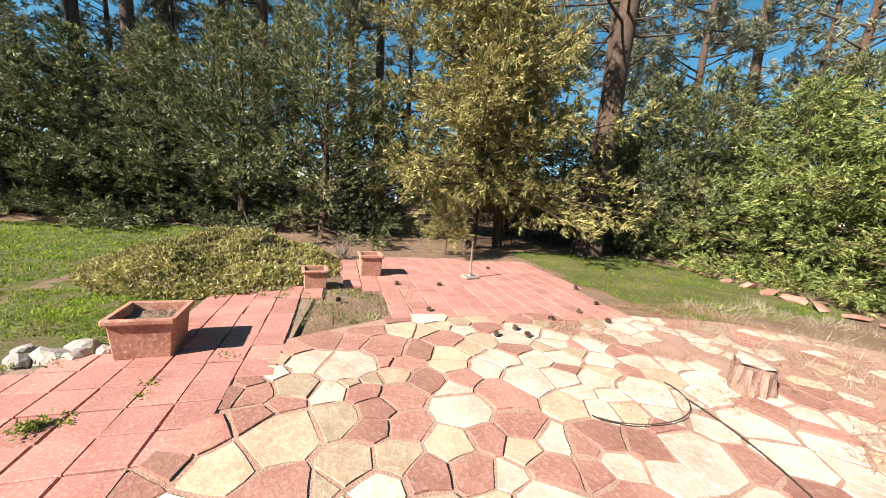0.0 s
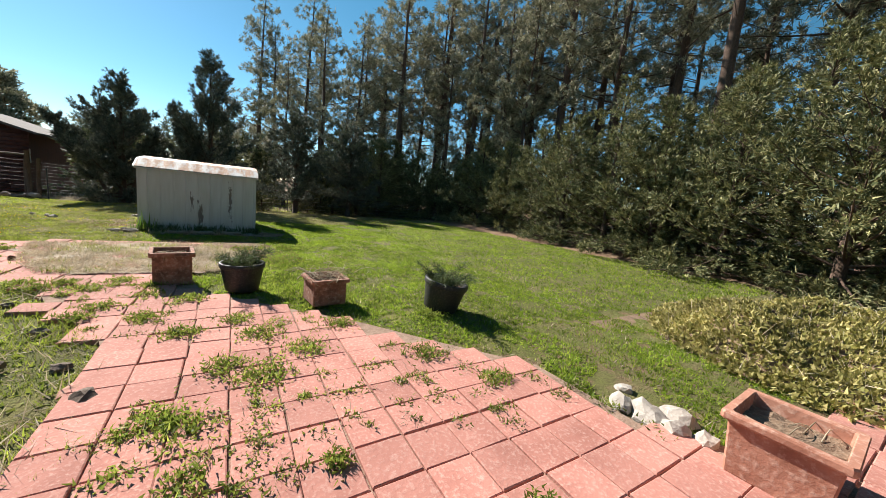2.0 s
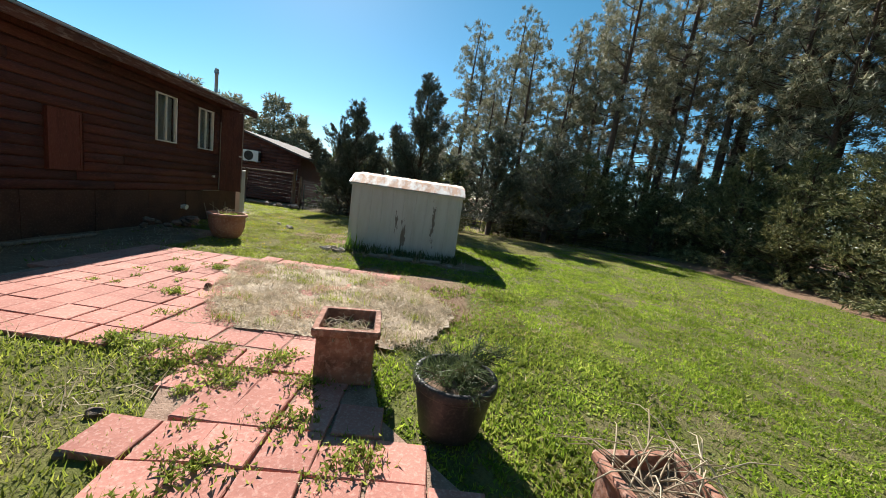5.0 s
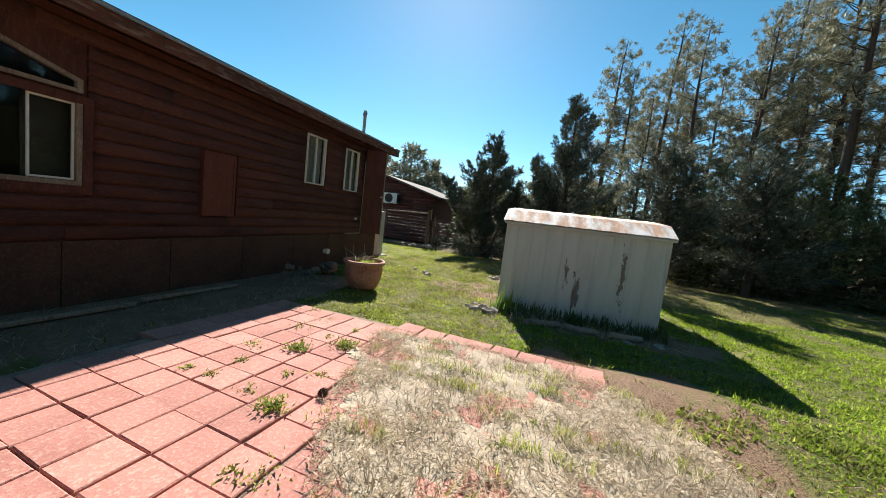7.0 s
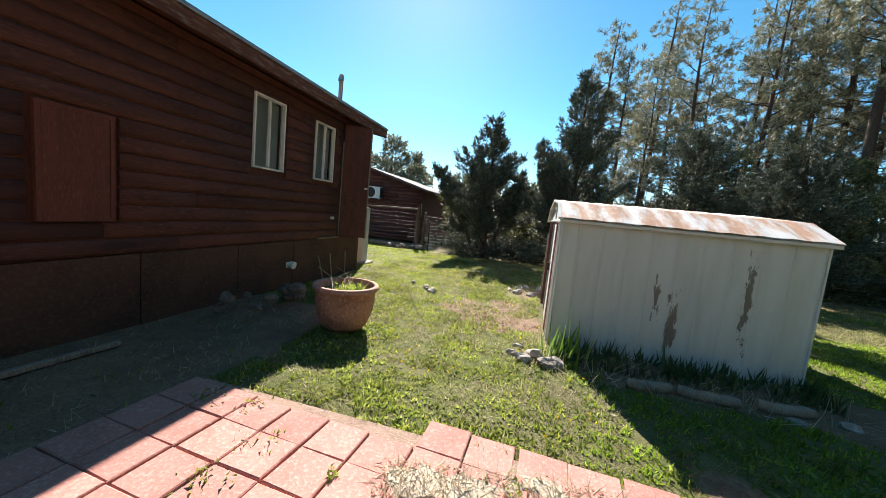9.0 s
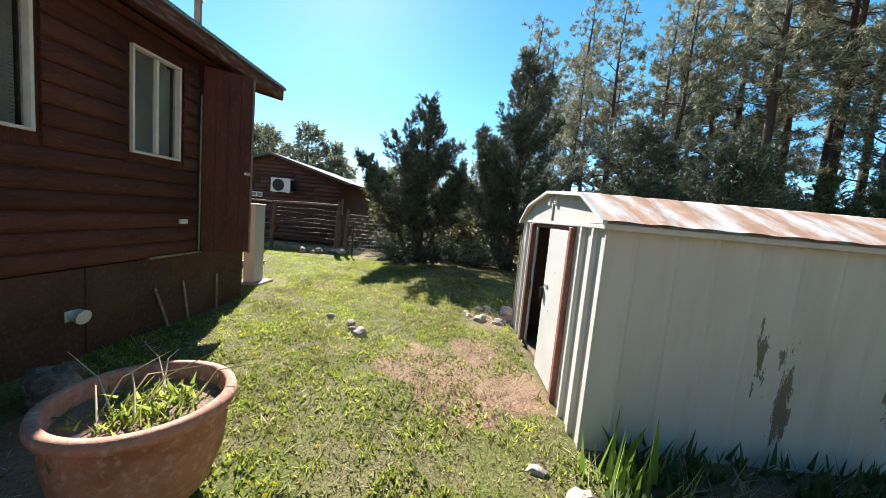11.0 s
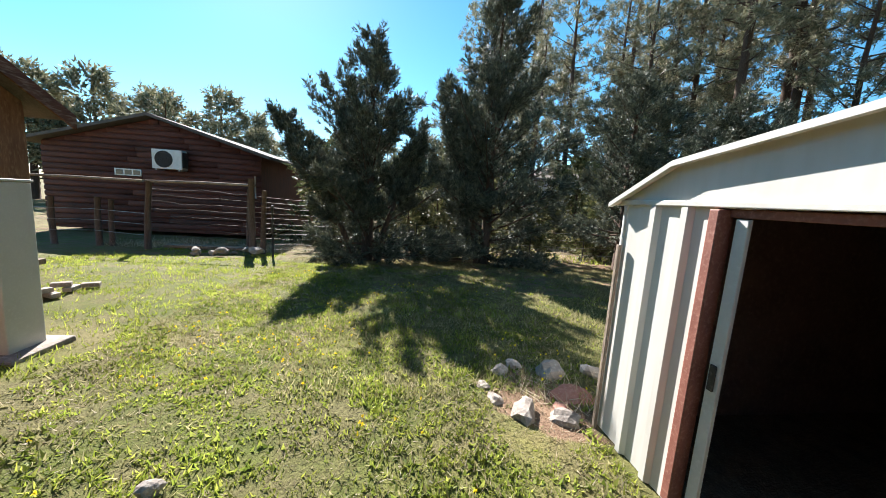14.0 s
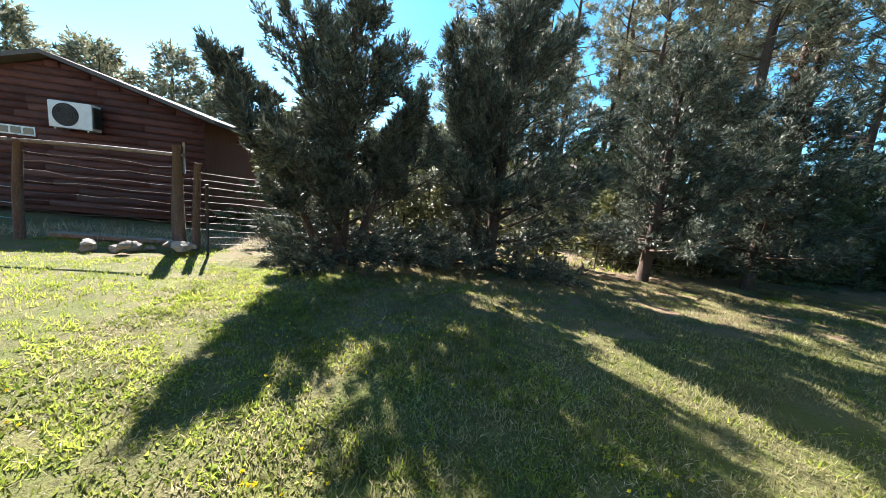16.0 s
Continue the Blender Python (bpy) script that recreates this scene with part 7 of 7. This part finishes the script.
def build_paving():
    rr = random.Random(17)
    dust = surface("reddish_sand", (0.37, 0.225, 0.165), (0.27, 0.145, 0.10), (0.50, 0.36, 0.28), 4, 70, 1.0, bump=0.8)
    meshes = [paver_mesh(i) for i in range(4)]
    jobs = (("pavement_1", PATIO, "red square concrete pavers with weeds in the joints", 0.31, 0.5),
            ("pavement_2", PATIO_WEST, "red square concrete pavers partly buried in straw", 0.31, 0.5),
            ("pavement_3", PATIO_FAR, "red square concrete pavers of the far patio", 0.31, 0.35))
    for name, poly, label, pitch, rough in jobs:
        xs, ys = [p[0] for p in poly], [p[1] for p in poly]
        bed = prism(poly, -0.2, 0.0)
        for v in bed.verts:
            v.co.z += ground_z(v.co.x) - 0.012 if v.co.z > -0.1 else ground_z(v.co.x)
        bmesh.ops.recalc_face_normals(bed, faces=bed.faces)
        ob = thing(name, bed, JOINT, label, "paving", kind="structure")
        for i in range(int(math.floor(min(xs) / pitch)), int(math.ceil(max(xs) / pitch)) + 1):
            for j in range(int(math.floor(min(ys) / pitch)), int(math.ceil(max(ys) / pitch)) + 1):
                x, y = i * pitch, j * pitch
                if name == "pavement_2":
                    x, y = -7.94 + (i + 26) * 0.3015 + (j + 9) * 0.0185, -2.664 - (i + 26) * 0.0177 + (j + 9) * 0.309
                if not inside(poly, np.array([x]), np.array([y]))[0]:
                    continue
                x, y = (x, y) if name == "pavement_2" else (x - 0.025, y - 0.145)
                buried = name == "pavement_2" and y > -1.7
                wild = rough + (0.9 if buried or (name == "pavement_1" and x < -4.4 and y < 1.0) else 0) + (1.6 if name == "pavement_1" and x < -4.9 and y < 0.5 else 0)
                if rr.random() < 0.012 * (wild - 0.5):
                    continue
                o = part("paver", meshes[rr.randrange(4)], None, ob)
                o.matrix_basis = Matrix.Translation((x + rr.uniform(-0.004, 0.004) * (1 + wild), y + rr.uniform(-0.004, 0.004) * (1 + wild), ground_z(x) - 0.045 + rr.uniform(-0.0025, 0.0025) * (1 + wild) - (0.012 if buried else 0))) @ Euler((radians(rr.uniform(-0.45, 0.45) * (0.5 + wild)), radians(rr.uniform(-0.45, 0.45) * (0.5 + wild)), radians(rr.uniform(-1.2, 1.2) * (0.4 + wild) + 90 * rr.randrange(4) - (3.4 if name == "pavement_2" else 0.0)))).to_matrix().to_4x4() @ Matrix.Scale(0.985 if name == "pavement_2" else 1.0, 4)
    # flagstones: irregular cells with open joints
    pts = []
    tries = 0
    while tries < 26000 and len(pts) < 820:
        tries += 1
        x, y = rr.uniform(-2.0, 8.4), rr.uniform(-2.4, 5.4)
        r = rr.uniform(0.15, 0.27) if tries < 260 else (rr.uniform(0.11, 0.16) if tries < 2200 else rr.uniform(0.06, 0.11))
        if all((x - a) ** 2 + (y - c) ** 2 > (0.86 * (r + e)) ** 2 for a, c, e in pts):
            pts.append((x, y, r))
    bed = prism(FLAGS, -0.2, 0.0)
    for v in bed.verts:
        v.co.z += ground_z(v.co.x) - 0.006 if v.co.z > -0.1 else ground_z(v.co.x)
    bmesh.ops.recalc_face_normals(bed, faces=bed.faces)
    flags = thing("pavement_4", bed, dust, "irregular buff and red flagstones set in sandy soil", "paving", kind="structure")
    for k, (px, py, pr) in enumerate(pts):
        if not inside(FLAGS, np.array([px]), np.array([py]))[0]:
            continue
        cell = [(px - 0.5, py - 0.5), (px + 0.5, py - 0.5), (px + 0.5, py + 0.5), (px - 0.5, py + 0.5)]
        for qx, qy, qr in pts:
            d2 = (qx - px) ** 2 + (qy - py) ** 2
            if d2 == 0 or d2 > 1.7:
                continue
            d = math.sqrt(d2)
            nx, ny = (qx - px) / d, (qy - py) / d
            lim = (d2 + pr * pr - qr * qr) / (2 * d) - 0.004 - 0.008 * rr.random()
            out = []
            for (ax, ay), (bx, by) in zip(cell, cell[1:] + cell[:1]):
                da, db = (ax - px) * nx + (ay - py) * ny - lim, (bx - px) * nx + (by - py) * ny - lim
                if da <= 0:
                    out.append((ax, ay))
                if da * db < 0:
                    f = da / (da - db)
                    out.append((ax + (bx - ax) * f, ay + (by - ay) * f))
            cell = out
            if len(cell) < 3:
                break
        for (ax, ay), (bx, by) in zip(FLAGS, FLAGS[1:] + FLAGS[:1]):
            ln = math.hypot(bx - ax, by - ay)
            nx, ny = -(by - ay) / ln, (bx - ax) / ln
            out = []
            for (cx, cy), (ex, ey) in zip(cell, cell[1:] + cell[:1]):
                dc, de = (cx - ax) * nx + (cy - ay) * ny, (ex - ax) * nx + (ey - ay) * ny
                if dc <= 0:
                    out.append((cx, cy))
                if dc * de < 0:
                    f = dc / (dc - de)
                    out.append((cx + (ex - cx) * f, cy + (ey - cy) * f))
            cell = out
        if len(cell) < 3:
            continue
        # break the straight sides a little
        edge = []
        for (ax, ay), (bx, by) in zip(cell, cell[1:] + cell[:1]):
            ln = math.hypot(bx - ax, by - ay)
            if ln < 0.03:
                continue
            edge.append((ax + (px - ax) * 0.01, ay + (py - ay) * 0.01))
            if ln > 0.16:
                f = rr.uniform(0.35, 0.65)
                mx, my = ax + (bx - ax) * f, ay + (by - ay) * f
                s = rr.uniform(-0.03, 0.12)
                edge.append((mx + (px - mx) * s, my + (py - my) * s))
        if len(edge) < 3:
            continue
        if rr.random() < 0.34 * max(0.0, min(1.0, (px - 2.0) / 3.0 + (py - 3.0) * 0.25)):
            continue
        shrink = rr.uniform(0.95, 1.02)
        edge = [(px + (x - px) * shrink * rr.uniform(0.93, 1.03), py + (y - py) * shrink * rr.uniform(0.93, 1.03)) for x, y in edge]
        tone = rr.random()
        east = (px - 0.7) / 2.0 + 0.25 * noise.noise(Vector((px, py, 0)))
        mat = REDSTONE if tone < 0.29 else (PALESTONE if tone < 0.29 + 0.62 * min(0.95, max(0.12, east)) else SANDSTONE)
        drop = 0.005 * max(0.0, px - 2.2) / 2
        b = prism([(x - px, y - py) for x, y in edge], -0.05, 0.006, 0.004, lambda u, v: 0.006 * noise.noise(Vector((u * 5 + k, v * 5, 0))))
        o = part("flagstone", mesh_of("flagstone", b, mat), None, flags)
        o.location = (px, py, ground_z(px) + rr.uniform(-0.006, 0.006) - drop)


build_paving()
